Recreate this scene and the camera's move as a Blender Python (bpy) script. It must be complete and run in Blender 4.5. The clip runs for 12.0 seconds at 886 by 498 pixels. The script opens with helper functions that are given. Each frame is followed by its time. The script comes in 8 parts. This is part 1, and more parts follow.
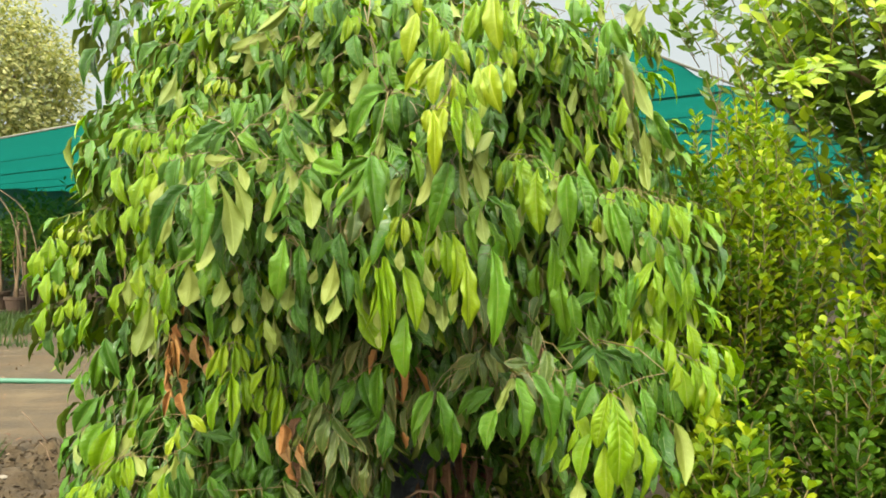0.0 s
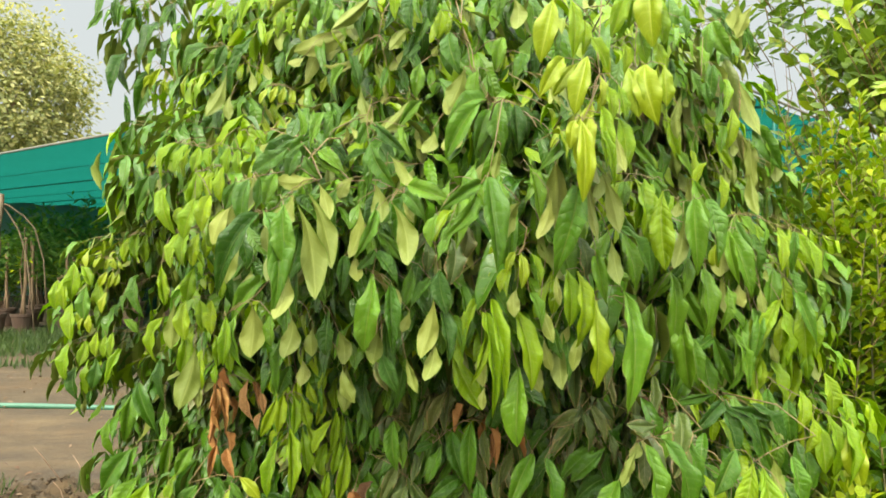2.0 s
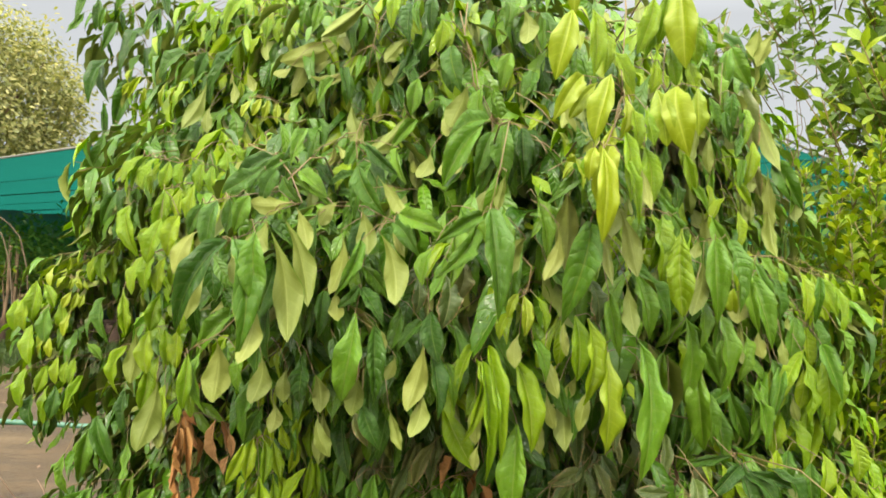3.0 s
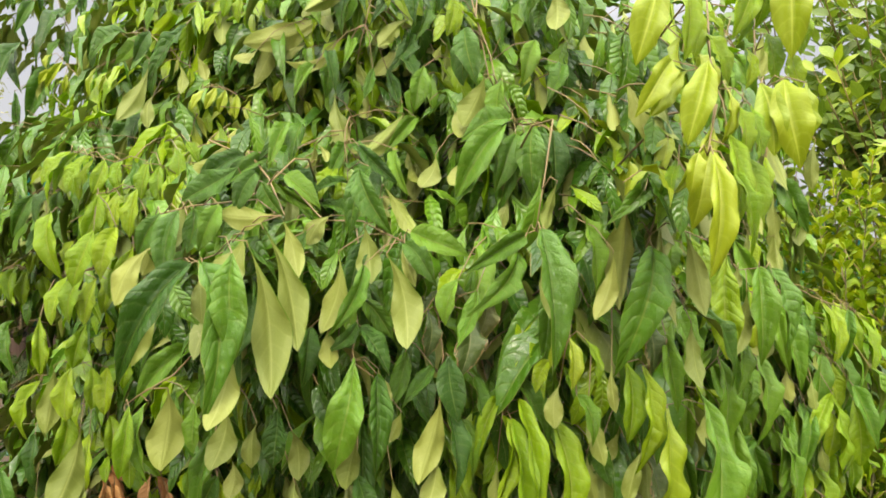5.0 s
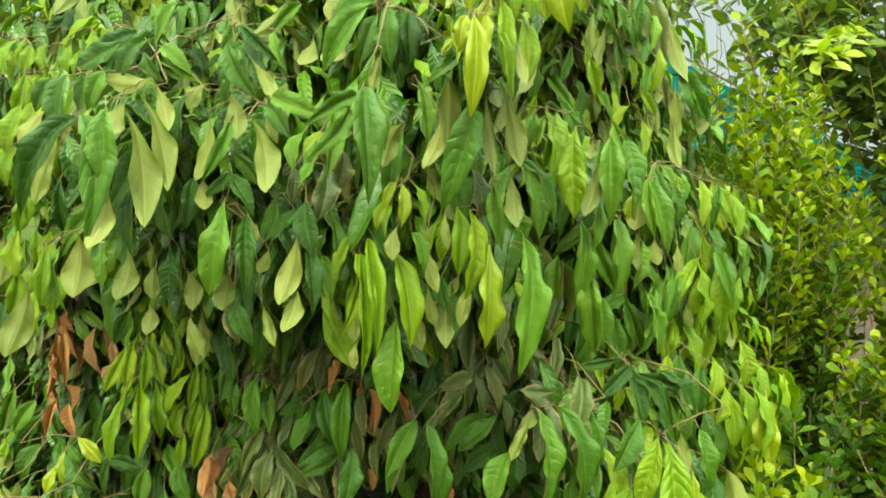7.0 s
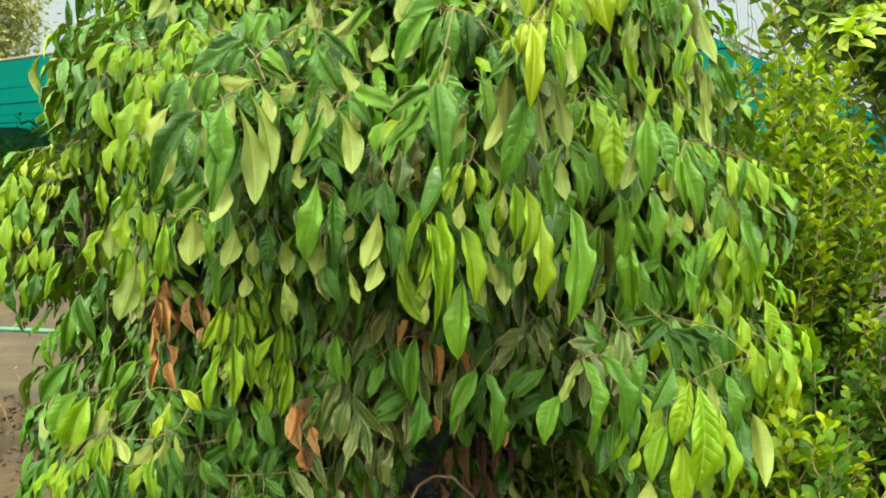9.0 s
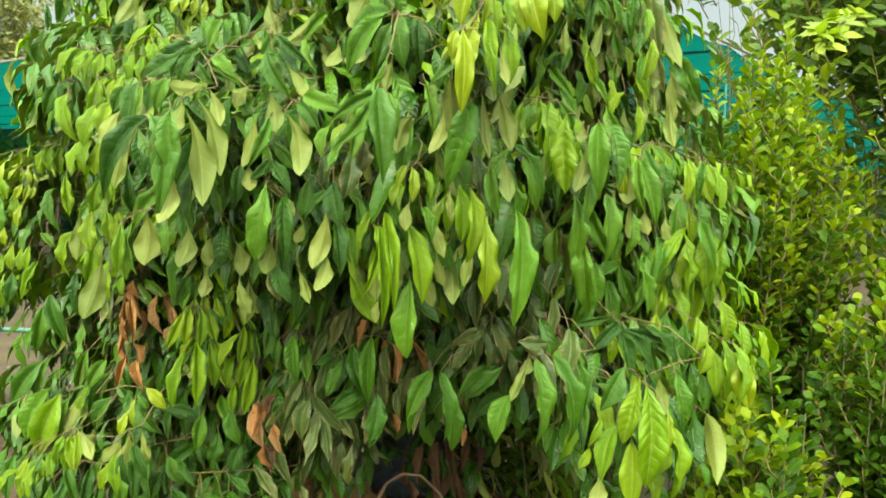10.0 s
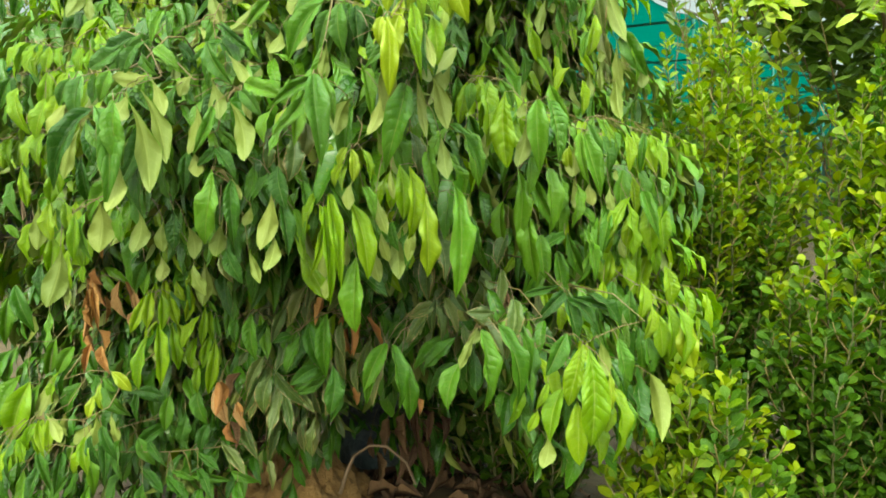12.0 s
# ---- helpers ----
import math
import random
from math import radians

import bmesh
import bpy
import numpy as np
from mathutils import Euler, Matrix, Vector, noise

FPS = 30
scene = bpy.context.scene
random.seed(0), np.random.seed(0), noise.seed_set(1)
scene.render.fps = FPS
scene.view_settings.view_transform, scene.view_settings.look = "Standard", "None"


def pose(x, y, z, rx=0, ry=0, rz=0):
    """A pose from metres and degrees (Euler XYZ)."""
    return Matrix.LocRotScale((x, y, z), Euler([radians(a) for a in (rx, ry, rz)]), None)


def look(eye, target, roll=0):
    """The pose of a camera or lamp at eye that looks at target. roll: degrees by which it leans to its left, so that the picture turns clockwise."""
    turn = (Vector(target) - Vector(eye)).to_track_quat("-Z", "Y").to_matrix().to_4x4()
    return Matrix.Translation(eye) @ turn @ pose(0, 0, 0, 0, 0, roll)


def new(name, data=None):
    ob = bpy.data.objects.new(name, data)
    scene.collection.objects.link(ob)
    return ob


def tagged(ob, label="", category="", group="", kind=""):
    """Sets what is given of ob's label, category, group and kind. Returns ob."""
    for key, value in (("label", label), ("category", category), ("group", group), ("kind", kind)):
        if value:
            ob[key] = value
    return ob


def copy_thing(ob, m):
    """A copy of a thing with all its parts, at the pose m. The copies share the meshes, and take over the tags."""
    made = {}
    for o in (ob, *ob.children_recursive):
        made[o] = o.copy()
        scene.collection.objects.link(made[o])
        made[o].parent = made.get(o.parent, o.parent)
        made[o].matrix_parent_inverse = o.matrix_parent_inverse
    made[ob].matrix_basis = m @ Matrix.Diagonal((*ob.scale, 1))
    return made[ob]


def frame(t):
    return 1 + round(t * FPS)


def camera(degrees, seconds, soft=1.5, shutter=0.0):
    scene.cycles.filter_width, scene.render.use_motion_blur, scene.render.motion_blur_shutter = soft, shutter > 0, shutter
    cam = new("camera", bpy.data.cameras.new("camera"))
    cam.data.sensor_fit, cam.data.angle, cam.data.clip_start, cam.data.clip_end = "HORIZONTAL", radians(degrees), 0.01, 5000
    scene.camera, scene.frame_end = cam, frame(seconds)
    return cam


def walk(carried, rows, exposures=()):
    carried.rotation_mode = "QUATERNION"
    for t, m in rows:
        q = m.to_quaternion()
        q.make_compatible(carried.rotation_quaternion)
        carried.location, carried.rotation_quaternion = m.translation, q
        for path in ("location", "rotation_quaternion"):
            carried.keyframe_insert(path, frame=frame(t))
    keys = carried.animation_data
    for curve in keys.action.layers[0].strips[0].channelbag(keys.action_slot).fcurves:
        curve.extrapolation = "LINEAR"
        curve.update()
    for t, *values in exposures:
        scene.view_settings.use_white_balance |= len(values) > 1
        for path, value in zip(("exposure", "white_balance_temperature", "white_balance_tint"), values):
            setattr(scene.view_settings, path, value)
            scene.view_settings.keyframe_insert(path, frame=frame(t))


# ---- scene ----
cam = camera(56.4, 12.0, soft=1.7)
METRES, EYE, TILT, LEAN, TURN = 2.0, 1.4, -0.8, 0.0, 0.0
ROWS = [
    (0.0, 0.0, 0.0, 0.0, 0.0, 0.0, 0.0),
    (0.5, -0.0122, 0.0248, 0.0013, 0.67, -0.09, -0.12),
    (1.0, -0.0589, 0.0911, 0.0094, 0.45, -0.14, 0.1),
    (1.5, -0.102, 0.1426, 0.0183, 0.11, 0.12, 0.22),
    (2.0, -0.1152, 0.1731, 0.0252, 0.24, 1.03, -0.23),
    (2.5, -0.1124, 0.2195, 0.0391, 0.33, 2.09, -1.25),
    (3.0, -0.1176, 0.2678, 0.041, -0.39, 2.57, -2.25),
    (5.0, -0.1871, 0.4165, 0.0549, -6.02, 3.71, -2.93),
    (5.5, -0.1479, 0.3826, 0.0451, -5.9, 2.44, -3.45),
    (6.0, -0.0919, 0.3345, 0.0263, -5.58, 1.1, -3.69),
    (6.5, -0.0675, 0.3125, 0.0125, -5.32, -0.1, -3.34),
    (7.0, -0.0668, 0.2986, 0.0044, -4.82, -1.61, -2.8),
    (7.5, -0.0924, 0.2699, 0.0001, -3.58, -2.92, -2.4),
    (9.5, -0.1014, 0.1699, -0.0003, -2.44, -3.21, -1.96),
    (10.0, -0.0464, 0.1649, 0.0016, -2.26, -3.11, -2.0),
    (10.5, 0.0073, 0.1629, 0.003, -2.3, -2.93, -1.62),
    (11.0, 0.0216, 0.1585, 0.0115, -2.44, -3.03, -1.04),
    (11.5, 0.0134, 0.1427, 0.0071, -3.04, -3.65, -0.44),
    (12.0, -0.0068, 0.1275, 0.0027, -3.54, -4.63, 0.01),
]
walk(cam, [(t, pose(0, 0, EYE, TILT, LEAN, TURN) @ pose(METRES * x, METRES * y, METRES * z, 90 + pitch, roll, yaw)) for t, x, y, z, yaw, pitch, roll in ROWS],
     exposures=[(0.0, 1.27, 6900, 10), (1.5, 1.28, 6900, 11), (2.0, 1.25, 6900, 12), (3.0, 1.13, 6900, 18), (5.0, 1.13, 6900, 23), (6.0, 1.17, 6900, 8),
                (7.5, 1.16, 6800, -1), (9.5, 1.24, 6750, 1), (10.5, 1.18, 6700, -2), (12.0, 1.2, 6700, -7)])


# ---- world, sun, exposure ----
SUN_UP, SUN_TURN = 46.0, 200.0  # degrees above the horizon; compass turn of the sun from +y, clockwise
world = bpy.data.worlds.new("world")
scene.world = world
world.use_nodes = True
wn = world.node_tree.nodes
sky = wn.new("ShaderNodeTexSky")
sky.sky_type = "NISHITA"
sky.sun_disc = False
sky.sun_elevation, sky.sun_rotation = radians(SUN_UP), radians(SUN_TURN)
sky.air_density, sky.dust_density, sky.ozone_density = 1.0, 6.0, 1.0
haze = wn.new("ShaderNodeMix")  # an even veil of haze over the sky, thicker and brighter overhead
haze.data_type = "RGBA"
haze.inputs[0].default_value = 0.97
up = wn.new("ShaderNodeTexCoord")
height = wn.new("ShaderNodeSeparateXYZ")
veil = wn.new("ShaderNodeMapRange")
veil.inputs["From Min"].default_value, veil.inputs["To Min"].default_value, veil.inputs["To Max"].default_value = 0.3, 0.6, 4.5
tone = wn.new("ShaderNodeVectorMath")
tone.operation = "SCALE"
tone.inputs[0].default_value = (0.9, 1.0, 1.0)
world.node_tree.links.new(up.outputs["Generated"], height.inputs[0])
world.node_tree.links.new(height.outputs["Z"], veil.inputs["Value"])
# the hazy sky grows brighter towards the sun
side = wn.new("ShaderNodeVectorMath")
side.operation = "DOT_PRODUCT"
side.inputs[1].default_value = (math.sin(radians(SUN_TURN)) * math.cos(radians(SUN_UP)), math.cos(radians(SUN_TURN)) * math.cos(radians(SUN_UP)), math.sin(radians(SUN_UP)))
glow = wn.new("ShaderNodeMapRange")
glow.interpolation_type = "SMOOTHSTEP"
glow.inputs["From Min"].default_value, glow.inputs["To Max"].default_value = 0.1, 3.8
warm = wn.new("ShaderNodeVectorMath")
warm.operation = "SCALE"
warm.inputs[0].default_value = (0.97, 0.95, 0.8)
both = wn.new("ShaderNodeVectorMath")
world.node_tree.links.new(up.outputs["Generated"], side.inputs[0])
world.node_tree.links.new(side.outputs["Value"], glow.inputs["Value"])
world.node_tree.links.new(glow.outputs["Result"], warm.inputs["Scale"])
world.node_tree.links.new(veil.outputs["Result"], tone.inputs["Scale"])
world.node_tree.links.new(tone.outputs[0], both.inputs[0])
world.node_tree.links.new(warm.outputs[0], both.inputs[1])
world.node_tree.links.new(both.outputs[0], haze.inputs[7])
world.node_tree.links.new(sky.outputs[0], haze.inputs[6])
wn["Background"].inputs["Strength"].default_value = 0.5
world.node_tree.links.new(haze.outputs[2], wn["Background"].inputs["Color"])
sun = new("sun", bpy.data.lights.new("sun", "SUN"))
sun.data.energy, sun.data.angle, sun.data.color = 1.4, radians(15.0), (1.0, 0.93, 0.78)
sx, sy = math.sin(radians(SUN_TURN)), math.cos(radians(SUN_TURN))
sun.matrix_world = look((0, 0, 20), (-sx * math.cos(radians(SUN_UP)), -sy * math.cos(radians(SUN_UP)), 20 - math.sin(radians(SUN_UP))))


# ---- materials ----
def material(name):
    m = bpy.data.materials.new(name)
    m.use_nodes = True
    t = m.node_tree
    return m, t, t.nodes, t.nodes["Principled BSDF"]


def ramp(t, fac, stops):
    r = t.nodes.new("ShaderNodeValToRGB")
    e = r.color_ramp.elements
    while len(e) < len(stops):
        e.new(0.5)
    for el, (p, c) in zip(e, stops):
        el.position, el.color = p, (*c, 1)
    t.links.new(fac, r.inputs[0])
    return r.outputs[0]


def calc(t, op, a, b=None, c=None):
    n = t.nodes.new("ShaderNodeMath")
    n.operation = op
    for k, v in enumerate((a, b, c)):
        if v is None:
            continue
        if isinstance(v, (int, float)):
            n.inputs[k].default_value = v
        else:
            t.links.new(v, n.inputs[k])
    return n.outputs[0]


def mixed(t, fac, a, b, blend="MIX"):
    n = t.nodes.new("ShaderNodeMix")
    n.data_type, n.blend_type = "RGBA", blend
    for k, v in ((0, fac), (6, a), (7, b)):
        if isinstance(v, (int, float)):
            n.inputs[k].default_value = v
        elif isinstance(v, tuple):
            n.inputs[k].default_value = (*v, 1)
        else:
            t.links.new(v, n.inputs[k])
    return n.outputs[2]


def noise_tex(t, scale, detail=4.0, rough=0.6, coords="Object"):
    c = t.nodes.new("ShaderNodeTexCoord")
    n = t.nodes.new("ShaderNodeTexNoise")
    n.inputs["Scale"].default_value, n.inputs["Detail"].default_value, n.inputs["Roughness"].default_value = scale, detail, rough
    t.links.new(c.outputs[coords], n.inputs["Vector"])
    return n.outputs["Fac"]


def bump(t, height, strength, distance, b):
    n = t.nodes.new("ShaderNodeBump")
    n.inputs["Strength"].default_value, n.inputs["Distance"].default_value = strength, distance
    t.links.new(height, n.inputs["Height"])
    t.links.new(n.outputs[0], b.inputs["Normal"])


def leaf_material(name, stops, rib, rough=0.4, through_light=0.45, veins=9.0, relief=0.5, scorch=0.0, shine=0.5):
    """A leaf blade: uv runs from -1 to 1 across and from 0 to 1 along it."""
    m, t, n, b = material(name)
    ob, geo = n.new("ShaderNodeObjectInfo"), n.new("ShaderNodeNewGeometry")
    rnd = calc(t, "FRACT", calc(t, "ADD", ob.outputs["Random"], geo.outputs["Random Per Island"]))
    base = ramp(t, rnd, stops)
    uv = n.new("ShaderNodeUVMap")
    sep = n.new("ShaderNodeSeparateXYZ")
    t.links.new(uv.outputs[0], sep.inputs[0])
    side = calc(t, "ABSOLUTE", sep.outputs[0])
    slip = calc(t, "MULTIPLY_ADD", noise_tex(t, 3.0, 2.0), 0.12, calc(t, "MULTIPLY", side, -0.16))
    wave = calc(t, "SINE", calc(t, "MULTIPLY", calc(t, "ADD", sep.outputs[1], slip), veins * 6.2832))
    vein = calc(t, "POWER", calc(t, "MULTIPLY_ADD", wave, 0.5, 0.5), 14.0)
    mid = calc(t, "SUBTRACT", 1.0, calc(t, "MULTIPLY", side, 12.0))
    mid.node.use_clamp = True
    blotch = noise_tex(t, 24.0, 3.0)
    col = mixed(t, calc(t, "MULTIPLY", blotch, 0.3), base, stops[0][1])
    fine = noise_tex(t, 160.0, 2.0)
    col = mixed(t, calc(t, "MULTIPLY", vein, 0.16), col, rib)
    col = mixed(t, calc(t, "MULTIPLY", calc(t, "GREATER_THAN", fine, 0.66), 0.22), col, (0.4, 0.42, 0.2))
    col = mixed(t, calc(t, "MULTIPLY", mid, 0.7), col, rib)
    if scorch:
        edge = calc(t, "MULTIPLY", calc(t, "GREATER_THAN", calc(t, "MULTIPLY_ADD", side, 0.55, calc(t, "MULTIPLY_ADD", sep.outputs[1], 0.2, calc(t, "MULTIPLY", blotch, 0.6))), 1.25 - scorch), 0.75)
        col = mixed(t, edge, col, (0.30, 0.19, 0.09))
    t.links.new(col, b.inputs["Base Color"])
    b.inputs["Roughness"].default_value = rough
    b.inputs["Specular IOR Level"].default_value = shine
    # some leaves are quilted between the veins, most are nearly smooth
    quilt = calc(t, "MULTIPLY_ADD", calc(t, "POWER", calc(t, "FRACT", calc(t, "MULTIPLY", rnd, 7.31)), 4.0), 1.0, 0.5)
    folds = calc(t, "MULTIPLY", calc(t, "MULTIPLY_ADD", wave, -0.12, calc(t, "MULTIPLY", vein, -0.25)), quilt)
    h = calc(t, "ADD", folds, calc(t, "MULTIPLY_ADD", mid, -0.5, calc(t, "MULTIPLY_ADD", fine, 0.25, calc(t, "MULTIPLY", blotch, 0.9))))
    bump(t, h, relief, 0.004, b)
    tr = n.new("ShaderNodeBsdfTranslucent")
    t.links.new(mixed(t, 1.0, col, (1.0, 1.0, 0.45), "MULTIPLY"), tr.inputs[0])
    mix = n.new("ShaderNodeMixShader")
    mix.inputs[0].default_value = through_light
    t.links.new(b.outputs[0], mix.inputs[1])
    t.links.new(tr.outputs[0], mix.inputs[2])
    t.links.new(mix.outputs[0], n["Material Output"].inputs["Surface"])
    return m


def plain_material(name, low, high, scale, rough=0.8, relief=0.4, dist=0.01, fine=None, metal=0.0):
    """A surface that varies at two scales between two colours."""
    m, t, n, b = material(name)
    wide, small = noise_tex(t, scale, 5.0), noise_tex(t, (fine or scale * 9), 4.0)
    f = calc(t, "MULTIPLY_ADD", wide, 0.65, calc(t, "MULTIPLY", small, 0.35))
    t.links.new(ramp(t, f, [(0.3, low), (0.7, high)]), b.inputs["Base Color"])
    b.inputs["Roughness"].default_value, b.inputs["Metallic"].default_value = rough, metal
    bump(t, calc(t, "ADD", wide, small), relief, dist, b)
    return m


# also colours inner, low and backing leaves in place of shade
LEAF_DARK = leaf_material("mature_and_shaded_leaf", [(0.0, (0.028, 0.099, 0.006)), (0.5, (0.047, 0.147, 0.008)), (1.0, (0.086, 0.218, 0.011))], (0.17, 0.28, 0.06), 0.17, relief=0.8, scorch=0.2)
LEAF_MID = leaf_material("green_leaf", [(0.0, (0.052, 0.160, 0.009)), (0.5, (0.092, 0.236, 0.012)), (1.0, (0.153, 0.324, 0.016))], (0.24, 0.36, 0.06), 0.18, relief=0.8, scorch=0.17)
LEAF_YOUNG = leaf_material("young_leaf", [(0.0, (0.165, 0.325, 0.006)), (0.5, (0.228, 0.385, 0.008)), (1.0, (0.295, 0.435, 0.01))], (0.42, 0.52, 0.08), 0.2, 0.5, relief=0.8)
LEAF_FLUSH = leaf_material("new_flush_leaf", [(0.0, (0.205, 0.313, 0.006)), (0.5, (0.249, 0.340, 0.007)), (1.0, (0.287, 0.368, 0.008))], (0.5, 0.58, 0.08), 0.42, 0.45, relief=0.25)
LEAF_BACK = leaf_material("leaf_underside", [(0.0, (0.140, 0.193, 0.026)), (0.5, (0.183, 0.235, 0.034)), (1.0, (0.232, 0.273, 0.045))], (0.28, 0.34, 0.08), 0.6, 0.3, relief=0.25, scorch=0.1)
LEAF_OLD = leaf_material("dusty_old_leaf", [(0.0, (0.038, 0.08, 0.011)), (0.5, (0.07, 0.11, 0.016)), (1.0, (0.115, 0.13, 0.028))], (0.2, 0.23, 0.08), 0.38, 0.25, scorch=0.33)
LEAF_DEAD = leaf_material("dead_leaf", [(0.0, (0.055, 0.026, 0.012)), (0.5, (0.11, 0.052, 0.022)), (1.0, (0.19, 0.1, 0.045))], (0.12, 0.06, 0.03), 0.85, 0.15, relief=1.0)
LEAF_DRY = leaf_material("dry_leaf", [(0.0, (0.310, 0.132, 0.033)), (0.5, (0.471, 0.222, 0.061)), (1.0, (0.609, 0.336, 0.110))], (0.22, 0.09, 0.03), 0.8, 0.2, relief=1.0)
LEAF_PALE = leaf_material("pale_dry_leaf", [(0.0, (0.22, 0.11, 0.036)), (0.5, (0.32, 0.175, 0.06)), (1.0, (0.42, 0.25, 0.1))], (0.2, 0.11, 0.05), 0.8, 0.2, relief=1.0)
BUSH_LEAF = leaf_material("bush_leaf", [(0.0, (0.026, 0.078, 0.003)), (0.5, (0.052, 0.128, 0.004)), (1.0, (0.1, 0.19, 0.005))], (0.14, 0.24, 0.03), 0.5, veins=5.0, shine=0.25)
BUSH_TIP = leaf_material("bush_tip_leaf", [(0.0, (0.1, 0.2, 0.003)), (0.5, (0.18, 0.27, 0.004)), (1.0, (0.3, 0.35, 0.005))], (0.27, 0.33, 0.03), 0.48, 0.4, veins=5.0, shine=0.25)
BUSH_STEM = plain_material("greenish_bush_stem", (0.05, 0.06, 0.018), (0.12, 0.105, 0.04), 20.0, 0.8, 0.5, 0.004)
# both citrus leaf colours are raised to carry haze
CITRUS_LEAF = leaf_material("citrus_leaf", [(0.0, (0.065, 0.135, 0.015)), (0.5, (0.11, 0.2, 0.02)), (1.0, (0.18, 0.28, 0.027))], (0.18, 0.28, 0.05), 0.35, 0.45, veins=6.0)
CITRUS_TIP = leaf_material("citrus_tip_leaf", [(0.0, (0.16, 0.26, 0.012)), (0.5, (0.24, 0.34, 0.014)), (1.0, (0.33, 0.42, 0.018))], (0.3, 0.4, 0.06), 0.38, 0.45, veins=6.0)
FAR_LEAF = leaf_material("far_tree_leaf", [(0.0, (0.1, 0.13, 0.03)), (0.5, (0.27, 0.285, 0.08)), (1.0, (0.52, 0.48, 0.2))], (0.3, 0.3, 0.1), 0.5)
NURSERY_LEAF = leaf_material("nursery_leaf", [(0.0, (0.04, 0.11, 0.016)), (0.5, (0.075, 0.18, 0.025)), (1.0, (0.17, 0.3, 0.04))], (0.15, 0.24, 0.06), 0.45)
GRASS = leaf_material("grass_blade", [(0.0, (0.02, 0.05, 0.01)), (0.5, (0.036, 0.076, 0.014)), (1.0, (0.07, 0.11, 0.024))], (0.16, 0.24, 0.06), 0.6)
BARK = plain_material("bark", (0.10, 0.06, 0.035), (0.24, 0.16, 0.10), 14.0, 0.85, 0.7)
TWIG = plain_material("brownish_twig", (0.1, 0.075, 0.02), (0.21, 0.15, 0.05), 30.0, 0.6, 0.3, 0.002)
NET = plain_material("green_shade_net", (0.0, 0.036, 0.029), (0.004, 0.1, 0.078), 0.5, 0.7, 0.5, 0.02, fine=45.0)
net_tree = NET.node_tree
net_light = net_tree.nodes.new("ShaderNodeBsdfTranslucent")
net_light.inputs[0].default_value = (0.002, 0.082, 0.063, 1)
net_mix = net_tree.nodes.new("ShaderNodeMixShader")
net_mix.inputs[0].default_value = 0.6
net_tree.links.new(net_tree.nodes["Principled BSDF"].outputs[0], net_mix.inputs[1])
net_tree.links.new(net_light.outputs[0], net_mix.inputs[2])
net_tree.links.new(net_mix.outputs[0], net_tree.nodes["Material Output"].inputs["Surface"])
PIPE = plain_material("weathered_steel_pipe", (0.16, 0.155, 0.14), (0.30, 0.29, 0.26), 6.0, 0.6, 0.2, 0.003)
EDGE = plain_material("dusty_edge_pipe", (0.07, 0.075, 0.06), (0.15, 0.15, 0.12), 6.0, 0.7, 0.2, 0.003)
WIRE = plain_material("dark_rafter", (0.005, 0.085, 0.07), (0.01, 0.13, 0.105), 6.0, 0.6, 0.2, 0.003)
HOSE = plain_material("green_hose", (0.018, 0.085, 0.05), (0.032, 0.125, 0.072), 5.0, 0.45, 0.2, 0.002)
WALL_NET = plain_material("dark_side_net", (0.1, 0.16, 0.145), (0.17, 0.25, 0.22), 0.8, 0.9, 0.3, 0.01, fine=60.0)
SACK = plain_material("black_plastic_bag", (0.022, 0.033, 0.038), (0.07, 0.095, 0.105), 9.0, 0.38, 1.0, 0.03)
SOIL = plain_material("soil_heap", (0.03, 0.018, 0.0065), (0.085, 0.053, 0.02), 9.0, 0.95, 1.0, 0.03)
CLAY_SOIL = plain_material("warm_clay_soil", (0.13, 0.066, 0.02), (0.26, 0.15, 0.05), 6.0, 0.95, 0.8, 0.02)
CLAY = plain_material("clay_pot", (0.035, 0.021, 0.014), (0.08, 0.046, 0.028), 7.0, 0.85, 0.4)
STONE = plain_material("pale_stone", (0.12, 0.1, 0.075), (0.22, 0.19, 0.145), 40.0, 0.85, 0.5, 0.004)
BAMBOO = plain_material("dry_bamboo", (0.06, 0.043, 0.024), (0.14, 0.1, 0.055), 9.0, 0.7, 0.4)
STAKE = plain_material("bamboo_stake", (0.10, 0.065, 0.035), (0.22, 0.145, 0.08), 9.0, 0.75, 0.4)


# ---- making of parts ----
def part(name, mesh, mat, parent=None, label=""):
    """Links a bmesh or mesh as one object under a thing."""
    if isinstance(mesh, bmesh.types.BMesh):
        me = bpy.data.meshes.new(name)
        mesh.to_mesh(me)
        mesh.free()
        mesh = me
    if mat and not mesh.materials:
        mesh.materials.append(mat)
    ob = new(name, mesh)
    ob.parent = parent
    return tagged(ob, label)


def smooth(me):
    me.polygons.foreach_set("use_smooth", np.ones(len(me.polygons), dtype=bool))
    return me


